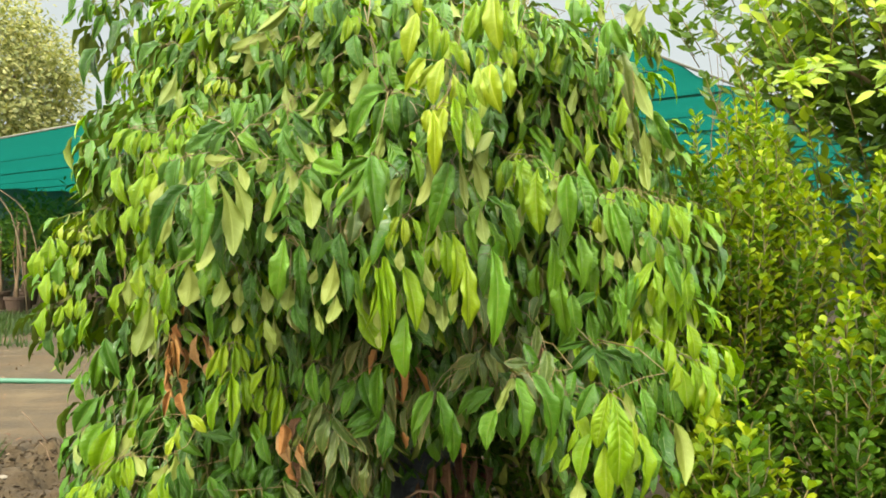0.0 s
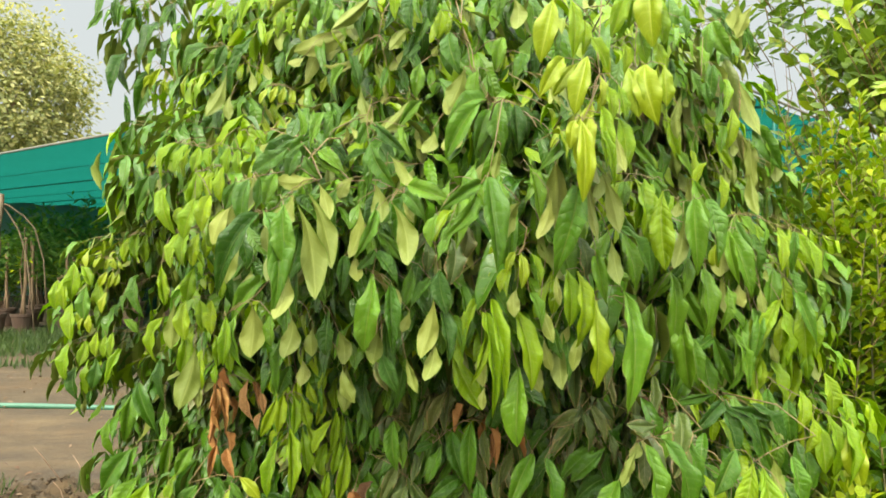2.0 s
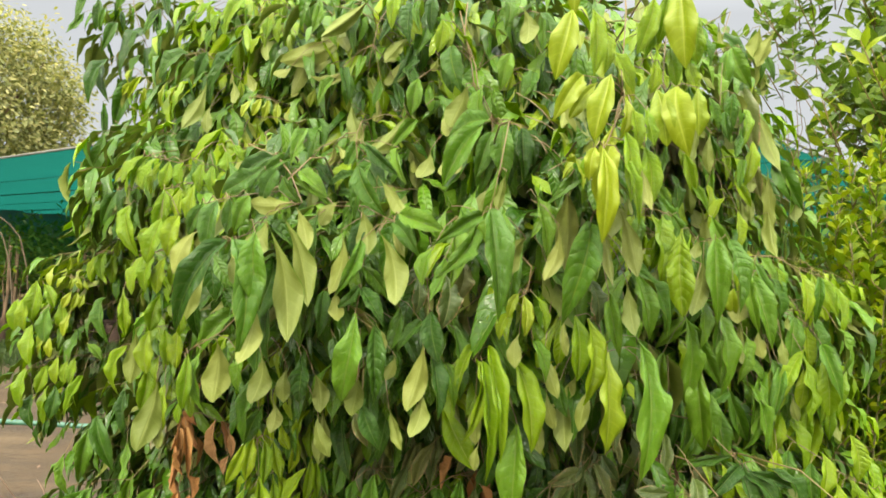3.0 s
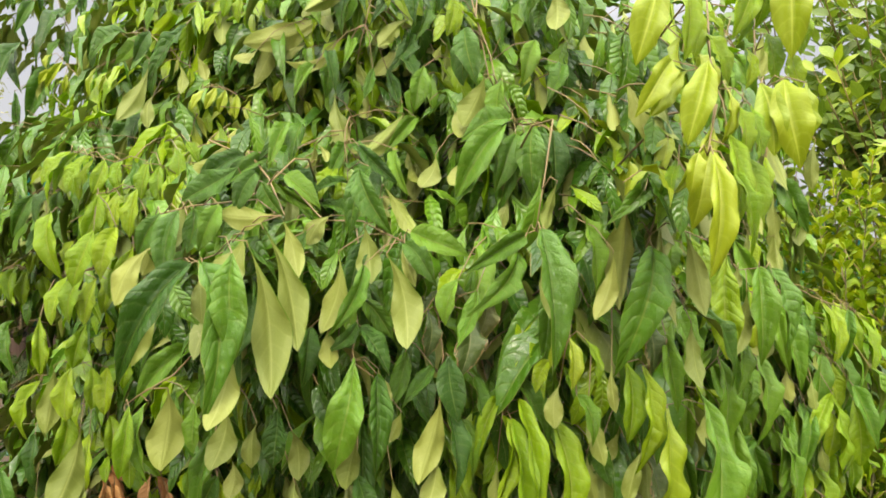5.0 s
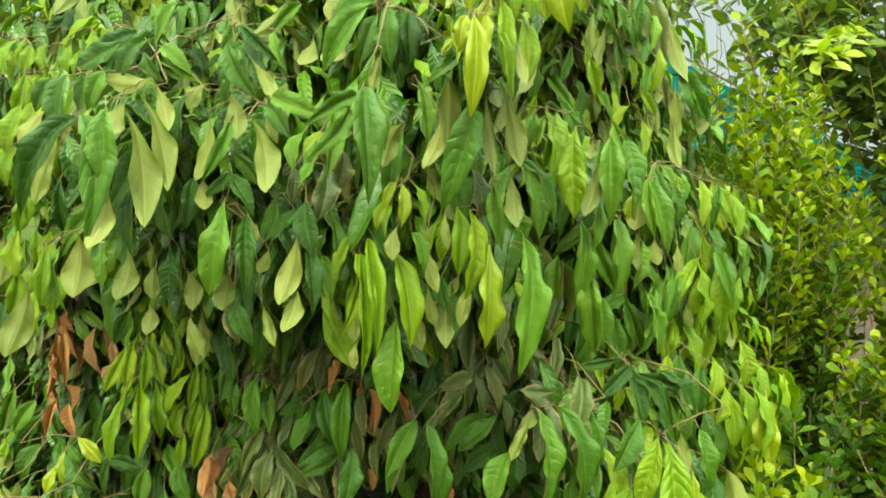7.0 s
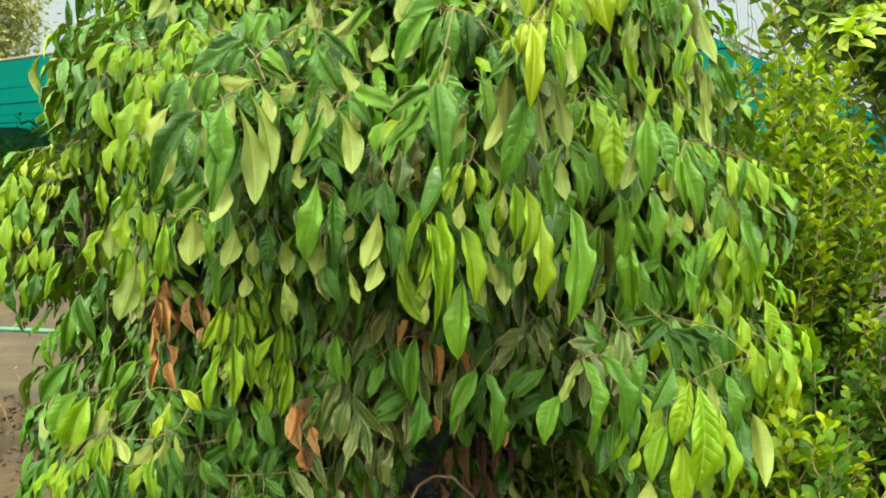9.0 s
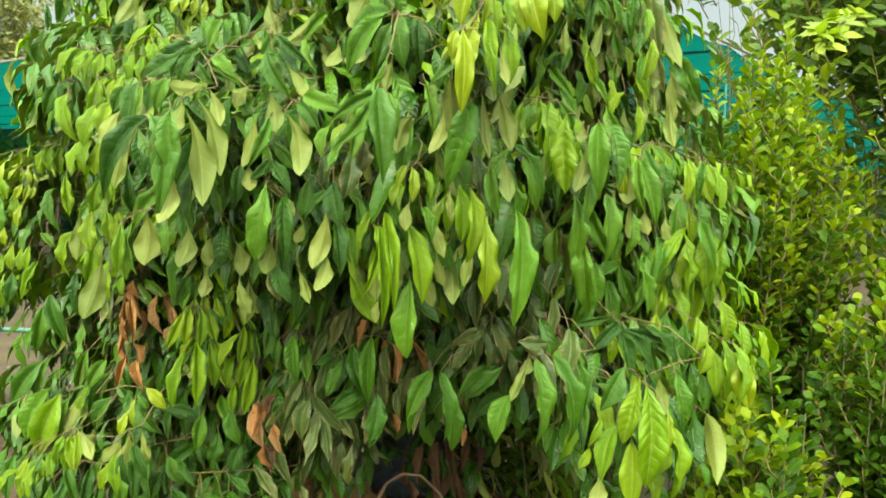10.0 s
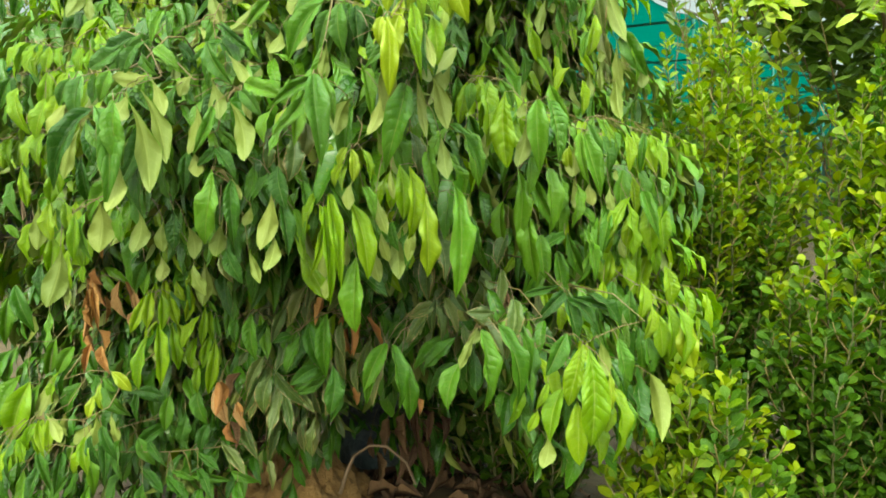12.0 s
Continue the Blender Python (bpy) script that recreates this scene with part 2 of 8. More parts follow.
def tube_geo(points, radii, sides=8):
    """Vertices and quads of a tube along a line, closed at both ends."""
    pts = [Vector(p) for p in points]
    vs, fs = [], []
    side = None
    for k, p in enumerate(pts):
        d = (pts[min(k + 1, len(pts) - 1)] - pts[max(k - 1, 0)]).normalized()
        if side is None:
            side = d.orthogonal().normalized()
        side = (side - d * side.dot(d)).normalized()
        up = d.cross(side)
        for j in range(sides):
            a = 2 * math.pi * j / sides
            vs.append(p + (side * math.cos(a) + up * math.sin(a)) * radii[k])
    for k in range(len(pts) - 1):
        for j in range(sides):
            a, b = k * sides + j, k * sides + (j + 1) % sides
            fs.append((a, b, b + sides, a + sides))
    fs.append(tuple(reversed(range(sides))))
    fs.append(tuple(range((len(pts) - 1) * sides, len(pts) * sides)))
    return vs, fs


def tubes(name, lines, sides=8):
    """One mesh of several tubes: each is (points, radii)."""
    vs, fs = [], []
    for pts, rad in lines:
        v, f = tube_geo(pts, rad, sides)
        o = len(vs)
        vs += v
        fs += [tuple(i + o for i in q) for q in f]
    me = bpy.data.meshes.new(name)
    me.from_pydata(vs, [], fs)
    return smooth(me)


def bent(a, b, sag=0.0, wob=0.0, n=6, rng=random):
    """Points of a line from a to b that rises or sags in its middle and wanders a little."""
    a, b = Vector(a), Vector(b)
    out = []
    for k in range(n + 1):
        f = k / n
        p = a.lerp(b, f)
        p.z += sag * 4 * f * (1 - f)
        if 0 < k < n:
            p += Vector((rng.uniform(-wob, wob), rng.uniform(-wob, wob), rng.uniform(-wob, wob)))
        out.append(p)
    return out


class Leaf:
    """The blade of a leaf one metre long, to be scaled: base at the origin, tip along y, upper face to +z."""

    def __init__(self, width, curl, fold, wavy, tip=1.0, strips=4, steps=6, sheets=2, fat=0.45, seed=0, taper=0.75, bend=0.0, twist=0.0, pillow=0.0):
        rng = random.Random(seed)
        ph = rng.uniform(0, 6.28)
        vs, uv, fs, mi = [], [], [], []
        for s in range(sheets):
            o = len(vs)
            for k in range(steps + 1):
                f = k / steps
                g = f ** (math.log(0.5) / math.log(fat))
                w = 0.5 * width * (max(0.0, math.sin(math.pi * g)) ** (taper if f < fat else tip))
                w = max(w, 0.012 if k == 0 else 0.0)
                crimp = [1 + wavy * 0.09 * math.sin(ph + 1.7 + f * 15), 1 + wavy * 0.09 * math.sin(ph + 4.1 + f * 18)]
                ang = curl * f
                y = math.sin(ang) / curl if abs(curl) > 1e-3 else f
                z = -(1 - math.cos(ang)) / curl if abs(curl) > 1e-3 else 0.0
                for j in range(strips + 1):
                    u = 2 * j / strips - 1
                    dz = fold * abs(u) * w + pillow * w * math.sin(math.pi * abs(u)) + wavy * w * u * u * math.sin(ph + f * 16 + (2 if u > 0 else 0))
                    tw = twist * (f - 0.3)
                    vs.append((u * w * crimp[u > 0] * math.cos(tw) + bend * math.sin(math.pi * f) + 0.12 * bend * math.sin(7 * f), y, z + dz + u * w * math.sin(tw) - 0.008 * s))
                    uv.append((u, f))
            for k in range(steps):
                for j in range(strips):
                    a = o + k * (strips + 1) + j
                    q = (a, a + 1, a + strips + 2, a + strips + 1)
                    fs.append(q if s == 0 else (q[0], q[3], q[2], q[1]))
                    mi.append(s)
        v = np.array(vs)
        # turn and scale, so that the tip lies at (0, 1, 0)
        ty, tz = math.sin(curl) / curl, -(1 - math.cos(curl)) / curl
        ln = math.hypot(ty, tz)
        cs, sn = ty / ln, tz / ln
        v[:, 1], v[:, 2] = (v[:, 1] * cs + v[:, 2] * sn) / ln, (v[:, 2] * cs - v[:, 1] * sn) / ln
        self.v, self.uv, self.f, self.mi = v, np.array(uv), np.array(fs), np.array(mi)


def blades(name, placed, mats):
    """One mesh of many leaves: placed is a list of (Leaf, 4x4 matrix, pair of material slots)."""
    vs, fs, uvs, mis, o = [], [], [], [], 0
    for lf, m, slots in placed:
        m = np.array(m)
        vs.append(lf.v @ m[:3, :3].T + m[:3, 3])
        fs.append(lf.f + o)
        uvs.append(lf.uv[lf.f.ravel()])
        mis.append(np.where(lf.mi == 0, slots[0], slots[1]))
        o += len(lf.v)
    vs, fs, uvs, mis = np.concatenate(vs), np.concatenate(fs), np.concatenate(uvs), np.concatenate(mis)
    me = bpy.data.meshes.new(name)
    me.vertices.add(len(vs))
    me.vertices.foreach_set("co", vs.ravel())
    me.loops.add(fs.size)
    me.loops.foreach_set("vertex_index", fs.ravel().astype(np.int32))
    me.polygons.add(len(fs))
    me.polygons.foreach_set("loop_start", np.arange(0, fs.size, 4, dtype=np.int32))
    me.polygons.foreach_set("material_index", mis.astype(np.int32))
    for m in mats:
        me.materials.append(m)
    me.uv_layers.new(name="blade").data.foreach_set("uv", uvs.ravel())
    me.update(calc_edges=True)
    me.validate()
    return smooth(me)


def leaf_pose(p, d, n, size, wide=1.0):
    """The matrix of a leaf at p whose tip points along d and whose upper face looks towards n."""
    d = Vector(d).normalized()
    x = d.cross(Vector(n))
    x = x.normalized() if x.length > 1e-4 else d.orthogonal().normalized()
    z = x.cross(d)
    return Matrix(((x.x * size * wide, d.x * size, z.x * size, p[0]), (x.y * size * wide, d.y * size, z.y * size, p[1]), (x.z * size * wide, d.z * size, z.z * size, p[2]), (0, 0, 0, 1)))


DOWN = Vector((0, 0, -1))


def sprig(base, way, length, pairs, size, droop, rng, out, face=0.8, end_leaf=True, sag=0.7, narrow=1.0):
    """A feather of leaflets on a stalk: gives the stalk's points and the leaflets' (place, way, face, size)."""
    p, d = Vector(base), Vector(way).normalized()
    n = 7
    pts, leaves = [p.copy()], []
    for k in range(n):
        d = (d + DOWN * sag / n).normalized()
        p = p + d * (length / n)
        pts.append(p.copy())
    out = Vector(out).normalized()
    for k in range(pairs):
        f = 0.25 + 0.75 * k / max(1, pairs - 0.5)
        i = min(n - 1, int(f * n))
        q = pts[i].lerp(pts[i + 1], f * n - i)
        d = (pts[i + 1] - pts[i]).normalized()
        side = d.cross(Vector((0, 0, 1)))
        side = side.normalized() if side.length > 0.15 else d.cross(out).normalized()
        for s in (-1, 1):
            dr = droop * rng.uniform(0.8, 1.15)
            w = (side * s * 0.8 + d * 0.55) * (1 - dr) + DOWN * dr + Vector((rng.uniform(-1, 1), rng.uniform(-1, 1), 0)) * 0.13
            turn = Vector((rng.uniform(-1, 1), rng.uniform(-1, 1), rng.uniform(-0.4, 0.4)))
            nn = out * face + Vector((0, 0, 0.55)) + turn * (1.0 - 0.55 * face) + side * s * 0.25
            leaves.append((q, w, nn, size * rng.uniform(0.75, 1.12) * (0.85 if k == 0 else 1.0)))
    if end_leaf:
        leaves.append((pts[-1], d * 0.6 + DOWN * 0.5, out + Vector((0, 0, 0.5)), size * rng.uniform(0.8, 1.0)))
    return pts, leaves


# ---- ground ----
def bump_at(x, y, cx, cy, rx, ry):
    return math.exp(-(((x - cx) / rx) ** 2 + ((y - cy) / ry) ** 2))


def ground_height(x, y):
    h = 0.03 * noise.noise((x * 0.4, y * 0.4, 3)) + 0.012 * noise.noise((x * 2.1, y * 2.1, 9))
    lump = 0.5 + 0.6 * noise.noise((x * 3.2, y * 3.2, 1)) + 0.4 * noise.noise((x * 9, y * 9, 4))
    crumb = noise.noise((x * 14, y * 14, 2)) + 0.6 * noise.noise((x * 27, y * 27, 6))
    h += bump_at(x, y, -2.5, 4.5, 1.2, 0.7) * (0.2 * max(0.2, lump + 0.4) + 0.06 * crumb)
    bed = min(1.0, 1.5 * bump_at(x, y, -0.2, 3.3, 0.8, 0.7))
    return h + 0.3 * bed * (0.9 + 0.3 * noise.noise((x * 5, y * 5, 7)))


def ground_material():
    """Sandy earth: pale crust and darker damp patches, streaks along the path, crumbs and grains."""
    m, t, n, b = material("sandy_ground")
    wide, mid, fine, grain = noise_tex(t, 0.35, 4.0), noise_tex(t, 2.4, 6.0, 0.7), noise_tex(t, 18.0, 5.0, 0.7), noise_tex(t, 110.0, 3.0)
    co, stretch, streak = n.new("ShaderNodeTexCoord"), n.new("ShaderNodeMapping"), n.new("ShaderNodeTexNoise")
    stretch.inputs["Scale"].default_value = (0.5, 3.2, 1.0)
    streak.inputs["Scale"].default_value, streak.inputs["Detail"].default_value = 1.3, 6.0
    t.links.new(co.outputs["Object"], stretch.inputs["Vector"])
    t.links.new(stretch.outputs[0], streak.inputs["Vector"])
    f = calc(t, "MULTIPLY_ADD", wide, 0.2, calc(t, "MULTIPLY_ADD", mid, 0.3, calc(t, "MULTIPLY_ADD", streak.outputs["Fac"], 0.25, calc(t, "MULTIPLY_ADD", fine, 0.15, calc(t, "MULTIPLY", grain, 0.1)))))
    col = ramp(t, f, [(0.38, (0.014, 0.0078, 0.0023)), (0.46, (0.034, 0.0205, 0.007)), (0.53, (0.052, 0.0325, 0.012)), (0.62, (0.092, 0.062, 0.027))])
    col = mixed(t, calc(t, "MULTIPLY", ramp(t, noise_tex(t, 0.9, 3.0), [(0.5, (0, 0, 0)), (0.7, (1, 1, 1))]), 0.5), col, (0.075, 0.041, 0.0105))
    t.links.new(col, b.inputs["Base Color"])
    b.inputs["Roughness"].default_value = 0.95
    bump(t, calc(t, "MULTIPLY_ADD", grain, 0.25, calc(t, "MULTIPLY_ADD", fine, 0.6, mid)), 0.9, 0.035, b)
    return m


def build_ground():
    """One sheet, fine near the tree and coarse out to the horizon."""
    xs = [-900, -300, -100, -50, -30] + [-20 + 0.5 * k for k in range(26)] + [-7 + 0.07 * k for k in range(43)] + [-3.99 + 0.035 * k for k in range(86)] + [-0.98 + 0.07 * k for k in range(64)] + [3.5 + k for k in range(10)] + [20, 40, 100, 300, 900]
    ys = [-900, -100, -20, -5, 0, 1] + [1.6 + 0.07 * k for k in range(32)] + [3.84 + 0.035 * k for k in range(60)] + [5.94 + 0.07 * k for k in range(14)] + [7 + 0.5 * k for k in range(60)] + [40, 60, 100, 300, 1500]
    vs = [(x, y, ground_height(x, y) if abs(x) < 60 and -20 < y < 60 else 0.0) for y in ys for x in xs]
    w = len(xs)
    fs = [(j * w + i, j * w + i + 1, (j + 1) * w + i + 1, (j + 1) * w + i) for j in range(len(ys) - 1) for i in range(w - 1)]
    me = bpy.data.meshes.new("ground")
    me.from_pydata(vs, [], fs)
    me.materials.append(ground_material())
    tagged(new("ground", smooth(me)), "pale sandy bare ground with low soil heaps", "ground", kind="structure")


build_ground()

# ---- the fruit tree ----
CROWN, CROWN_R = Vector((-0.27, 3.08, 1.42)), Vector((1.08, 1.08, 0.88))
# width, curl, fold, waviness, sharpness of the tip, place of the widest point, narrowness of the base, sideways bend, twist
LEAF_SHAPES = [
    (0.36, 1.0, 0.75, 0.2, 1.05, 0.48, 0.75, 0.035, 0.6), (0.36, 1.5, 0.6, 0.3, 1.2, 0.45, 0.7, -0.07, -0.8), (0.36, 0.8, 0.9, 0.18, 0.9, 0.54, 0.8, 0.03, 0.4),
    (0.36, -0.6, 0.5, 0.26, 1.1, 0.5, 0.85, -0.04, -0.9), (0.36, 1.3, 0.75, 0.22, 1.05, 0.45, 0.7, 0.05, 0.4), (0.36, 1.2, 0.5, 0.38, 0.85, 0.58, 0.9, -0.06, -0.45),
    (0.36, 0.6, 0.2, 0.16, 0.88, 0.64, 1.5, 0.07, 0.35), (0.36, -0.6, 0.25, 0.24, 0.9, 0.6, 1.25, -0.07, -0.4), (0.36, 1.0, 0.2, 0.22, 0.8, 0.64, 1.1, 0.05, 0.5),
    (0.36, 0.8, 0.6, 0.2, 0.82, 0.55, 0.75, -0.04, 0.35), (0.36, 1.3, 0.7, 0.28, 1.0, 0.52, 0.7, 0.06, -0.6), (0.36, 0.6, 0.45, 0.32, 0.78, 0.58, 0.85, 0.04, 0.25)]
# mature leaves are lance-shaped, the pale ones seen from below narrow to a neck, young ones are oblong
SHAPES_OF = {"d": (0, 1, 2, 3, 4, 5), "m": (0, 1, 2, 3, 4, 5, 10), "o": (0, 1, 2, 3, 4, 5), "b": (6, 7, 8, 6, 2), "y": (9, 10, 11, 0, 2), "f": (9, 10, 11, 2), "r": (0, 1), "k": (0, 1)}


def tree_leaf(k, strips, steps):
    width, curl, fold, wavy, tip, fat, taper, bend, twist = LEAF_SHAPES[k]
    return Leaf(width, curl, fold, wavy, tip, strips=strips, steps=steps, fat=fat, seed=k + 1, taper=taper, bend=bend, twist=twist, pillow=0.12 if k in (6, 7, 8) else 0.24)


TREE_LEAVES = [tree_leaf(k, 8, 18) for k in range(12)]
FILL_LEAVES = [tree_leaf(k, 4, 8) for k in range(12)]
DRY_LEAVES = [Leaf(0.34, 0.6, 2.2, 0.4, 0.8, strips=6, steps=18, seed=21, twist=0.7, bend=0.06, pillow=0.5), Leaf(0.34, -0.5, -2.0, 0.45, 0.85, strips=6, steps=18, seed=22, twist=-0.6, bend=-0.06, pillow=-0.5)]
CHEAP_LEAVES = [tree_leaf(k, 2, 6) for k in range(12)]
TREE_MATS = [LEAF_DARK, LEAF_MID, LEAF_YOUNG, LEAF_FLUSH, LEAF_OLD, LEAF_BACK, LEAF_DEAD]
KINDS = {"d": (LEAF_DARK, LEAF_BACK), "m": (LEAF_MID, LEAF_BACK), "y": (LEAF_YOUNG, LEAF_YOUNG), "f": (LEAF_FLUSH, LEAF_FLUSH),
         "b": (LEAF_MID, LEAF_BACK), "o": (LEAF_OLD, LEAF_BACK), "r": (LEAF_DRY, LEAF_DRY), "k": (LEAF_DEAD, LEAF_DEAD), "p": (LEAF_PALE, LEAF_PALE)}
LEAF_MESHES = {}
FOOT, FORK = Vector((-0.3, 3.1, 0.2)), Vector((-0.36, 3.08, 0.72))


def leaf_mesh(kind, k):
    """The shared mesh of one leaf shape in one colouring."""
    if (kind, k) not in LEAF_MESHES:
        shape = DRY_LEAVES[k % 2] if kind in "rk" else TREE_LEAVES[k]
        LEAF_MESHES[kind, k] = blades("leaf", [(shape, Matrix.Identity(4), (0, 1))], KINDS[kind])
    return LEAF_MESHES[kind, k]


def build_tree():
    rng = random.Random(11)
    tree = tagged(new("fruit_tree"), "leafy young fruit tree with drooping glossy green leaves", "tree")
    part("trunk", tubes("trunk", [(bent(FOOT, FORK, 0, 0.012, 5, rng), [0.085, 0.068, 0.06, 0.058, 0.06, 0.065])], 14), BARK, tree, "brown bark trunk")
    for k in range(13):
        a = k * 2.399
        up = 0.25 + 0.95 * ((k * 0.618) % 1)
        tip = CROWN + Vector((math.cos(a) * 0.78, math.sin(a) * 0.78, -0.5 + up))
        pts = bent(FORK, tip, 0.16, 0.03, 6, rng)
        part("limb", tubes("limb", [(pts, [0.034, 0.027, 0.022, 0.018, 0.014, 0.011, 0.008])], 8), BARK, tree)
    return tree


def front_of_leaves():
    """For a ray from the open side of the tree, how far off the hanging leaves are."""
    eye = Vector((-0.05, 0.2, 1.4))
    pts = np.array([p - eye for p, _, _ in HUNG])
    ang = pts[:, [0, 2]] / pts[:, 1:2]

    def far(p):
        q = Vector(p) - eye
        if q.y < 0.3:
            return 99.0
        d = np.hypot(ang[:, 0] - q.x / q.y, ang[:, 1] - q.z / q.y)
        near = np.argsort(d)[:4]
        if p[2] > 1.9 and math.hypot(p[0] - CROWN.x, p[1] - CROWN.y) < 0.9:
            return float(np.min(pts[near, 1])) + eye.y
        if d[near[0]] > 0.045 and p[2] < 2.05:
            return 99.0
        return float(np.sort(pts[near, 1])[-2 if p[2] > 1.55 and p[0] < 0.25 else -1]) + eye.y
    return far


SLOT = {"d": 0, "m": 1, "y": 2, "f": 3, "o": 4, "b": 1, "r": 4, "k": 6, "p": 4}


def fill_crown(tree):
    """The mass of leaves inside the crown, behind the hanging ones."""
    rng = random.Random(11)
    far = front_of_leaves()
    placed, stalks = [], []

    def add(base, way, length, pairs, size, droop, out, slot, fine, gap, face=0.65):
        pts, leaves = sprig(base, way, length, pairs, size, droop, rng, out, face=face)
        kept = 0
        for p, w, nn, s in leaves:
            mid = p + w.normalized() * s * 0.6
            if min(p.y, mid.y) < far(mid) + gap:
                continue
            kept += 1
            lf = rng.choice(FILL_LEAVES if fine else CHEAP_LEAVES)
            if rng.random() < 0.1:
                nn = -nn
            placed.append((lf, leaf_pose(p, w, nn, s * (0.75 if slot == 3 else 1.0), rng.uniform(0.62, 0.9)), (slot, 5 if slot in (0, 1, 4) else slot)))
        if kept > 2:
            stalks.append((pts[::2], [0.0013, 0.0011, 0.001, 0.0008]))

    # sprigs close behind the hanging leaves, the nearest of much the same age
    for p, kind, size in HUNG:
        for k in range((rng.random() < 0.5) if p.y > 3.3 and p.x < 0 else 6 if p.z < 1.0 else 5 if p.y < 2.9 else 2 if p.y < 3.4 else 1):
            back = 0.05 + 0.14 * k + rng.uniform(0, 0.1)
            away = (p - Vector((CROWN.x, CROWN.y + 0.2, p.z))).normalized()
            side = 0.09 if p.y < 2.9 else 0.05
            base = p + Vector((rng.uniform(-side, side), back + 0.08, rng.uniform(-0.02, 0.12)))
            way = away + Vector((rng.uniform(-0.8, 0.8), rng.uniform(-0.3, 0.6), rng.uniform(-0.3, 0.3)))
            # shade painted in: deeper rows and low sprigs take the dark leaf colour
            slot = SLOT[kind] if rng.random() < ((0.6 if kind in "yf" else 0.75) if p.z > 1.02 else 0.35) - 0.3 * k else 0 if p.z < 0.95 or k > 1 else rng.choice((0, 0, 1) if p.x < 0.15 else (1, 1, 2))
            # upper sprigs lightened: partly new growth, partly light put into the colour
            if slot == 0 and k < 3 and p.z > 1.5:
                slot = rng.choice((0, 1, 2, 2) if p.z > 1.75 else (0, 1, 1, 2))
            # upper right sprigs paler still, haze painted into the leaf colour
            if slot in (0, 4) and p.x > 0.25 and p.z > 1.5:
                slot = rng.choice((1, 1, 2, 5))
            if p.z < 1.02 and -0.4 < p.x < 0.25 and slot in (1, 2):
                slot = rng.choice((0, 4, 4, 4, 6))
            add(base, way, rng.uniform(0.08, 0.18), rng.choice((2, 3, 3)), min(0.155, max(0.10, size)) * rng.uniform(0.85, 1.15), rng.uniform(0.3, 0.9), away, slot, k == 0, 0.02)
    # the inside and the far side
    count = 0
    while count < 1100:
        v = Vector((rng.gauss(0, 1), rng.gauss(0, 1), rng.gauss(0, 1))).normalized()
        lump = 1 + 0.13 * noise.noise(v * 2.3) + 0.07 * noise.noise(v * 6)
        depth = rng.random() ** 0.6
        base = CROWN + Vector((v.x * CROWN_R.x, v.y * CROWN_R.y, v.z * (CROWN_R.z if v.z > 0 else 1.15))) * lump * (0.45 + 0.49 * depth)
        mouth = -0.5 < base.x < 0.22 and base.y < 3.45
        if base.z < (1.0 if mouth else 0.4):
            continue
        out = Vector((v.x, v.y, max(v.z, -0.1))).normalized()
        way = out + Vector((rng.uniform(-0.5, 0.5), rng.uniform(-0.5, 0.5), rng.uniform(-0.1, 0.5)))
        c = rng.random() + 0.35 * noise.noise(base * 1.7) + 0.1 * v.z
        # innermost sprigs always get the dark leaf, shade put into the colour
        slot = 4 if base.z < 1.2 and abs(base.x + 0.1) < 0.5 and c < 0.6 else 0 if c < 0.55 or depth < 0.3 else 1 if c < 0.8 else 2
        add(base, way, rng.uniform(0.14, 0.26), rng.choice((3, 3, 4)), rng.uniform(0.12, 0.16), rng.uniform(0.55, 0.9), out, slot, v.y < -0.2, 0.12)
        count += 1
    # the top of the crown
    for k in range(330):
        a, r = k * 2.399963, 0.92 * math.sqrt((k + 0.5) / 330)
        z = math.sqrt(max(0.0, 1 - (r / 1.02) ** 2))
        v = Vector((math.cos(a) * r, math.sin(a) * r, z))
        base = CROWN + Vector((v.x * CROWN_R.x, v.y * CROWN_R.y, v.z * CROWN_R.z)) * rng.uniform(0.8, 0.97)
        way = v + Vector((rng.uniform(-0.6, 0.6), rng.uniform(-0.6, 0.6), 0.1))
        add(base, way, rng.uniform(0.12, 0.22), 3, rng.uniform(0.11, 0.15), rng.uniform(0.5, 0.8), v, rng.choice((0, 0, 1, 1, 2)), False, 0.1)
    tagged(part("foliage", blades("foliage", placed, TREE_MATS), None, tree), kind="stuff")
    tagged(part("stalk", tubes("stalk", stalks + PETIOLES, 4), TWIG, tree), kind="stuff")


def tree_twig(tree, pts):
    """A twig that carries hanging leaves."""
    pts = [Vector(p) for p in pts]
    inner = pts[0].lerp(CROWN, 0.18)
    pts = [inner, pts[0].lerp(inner, 0.4) + Vector((0, 0, 0.03))] + pts
    n = len(pts)
    TWIG_LINE[:] = pts
    return part("twig", tubes("twig", [(pts, [0.0018 - 0.0009 * k / (n - 1) for k in range(n)])], 6), TWIG, tree)


LEAF_RNG = random.Random(77)
HUNG, PETIOLES, TWIG_LINE = [], [], []


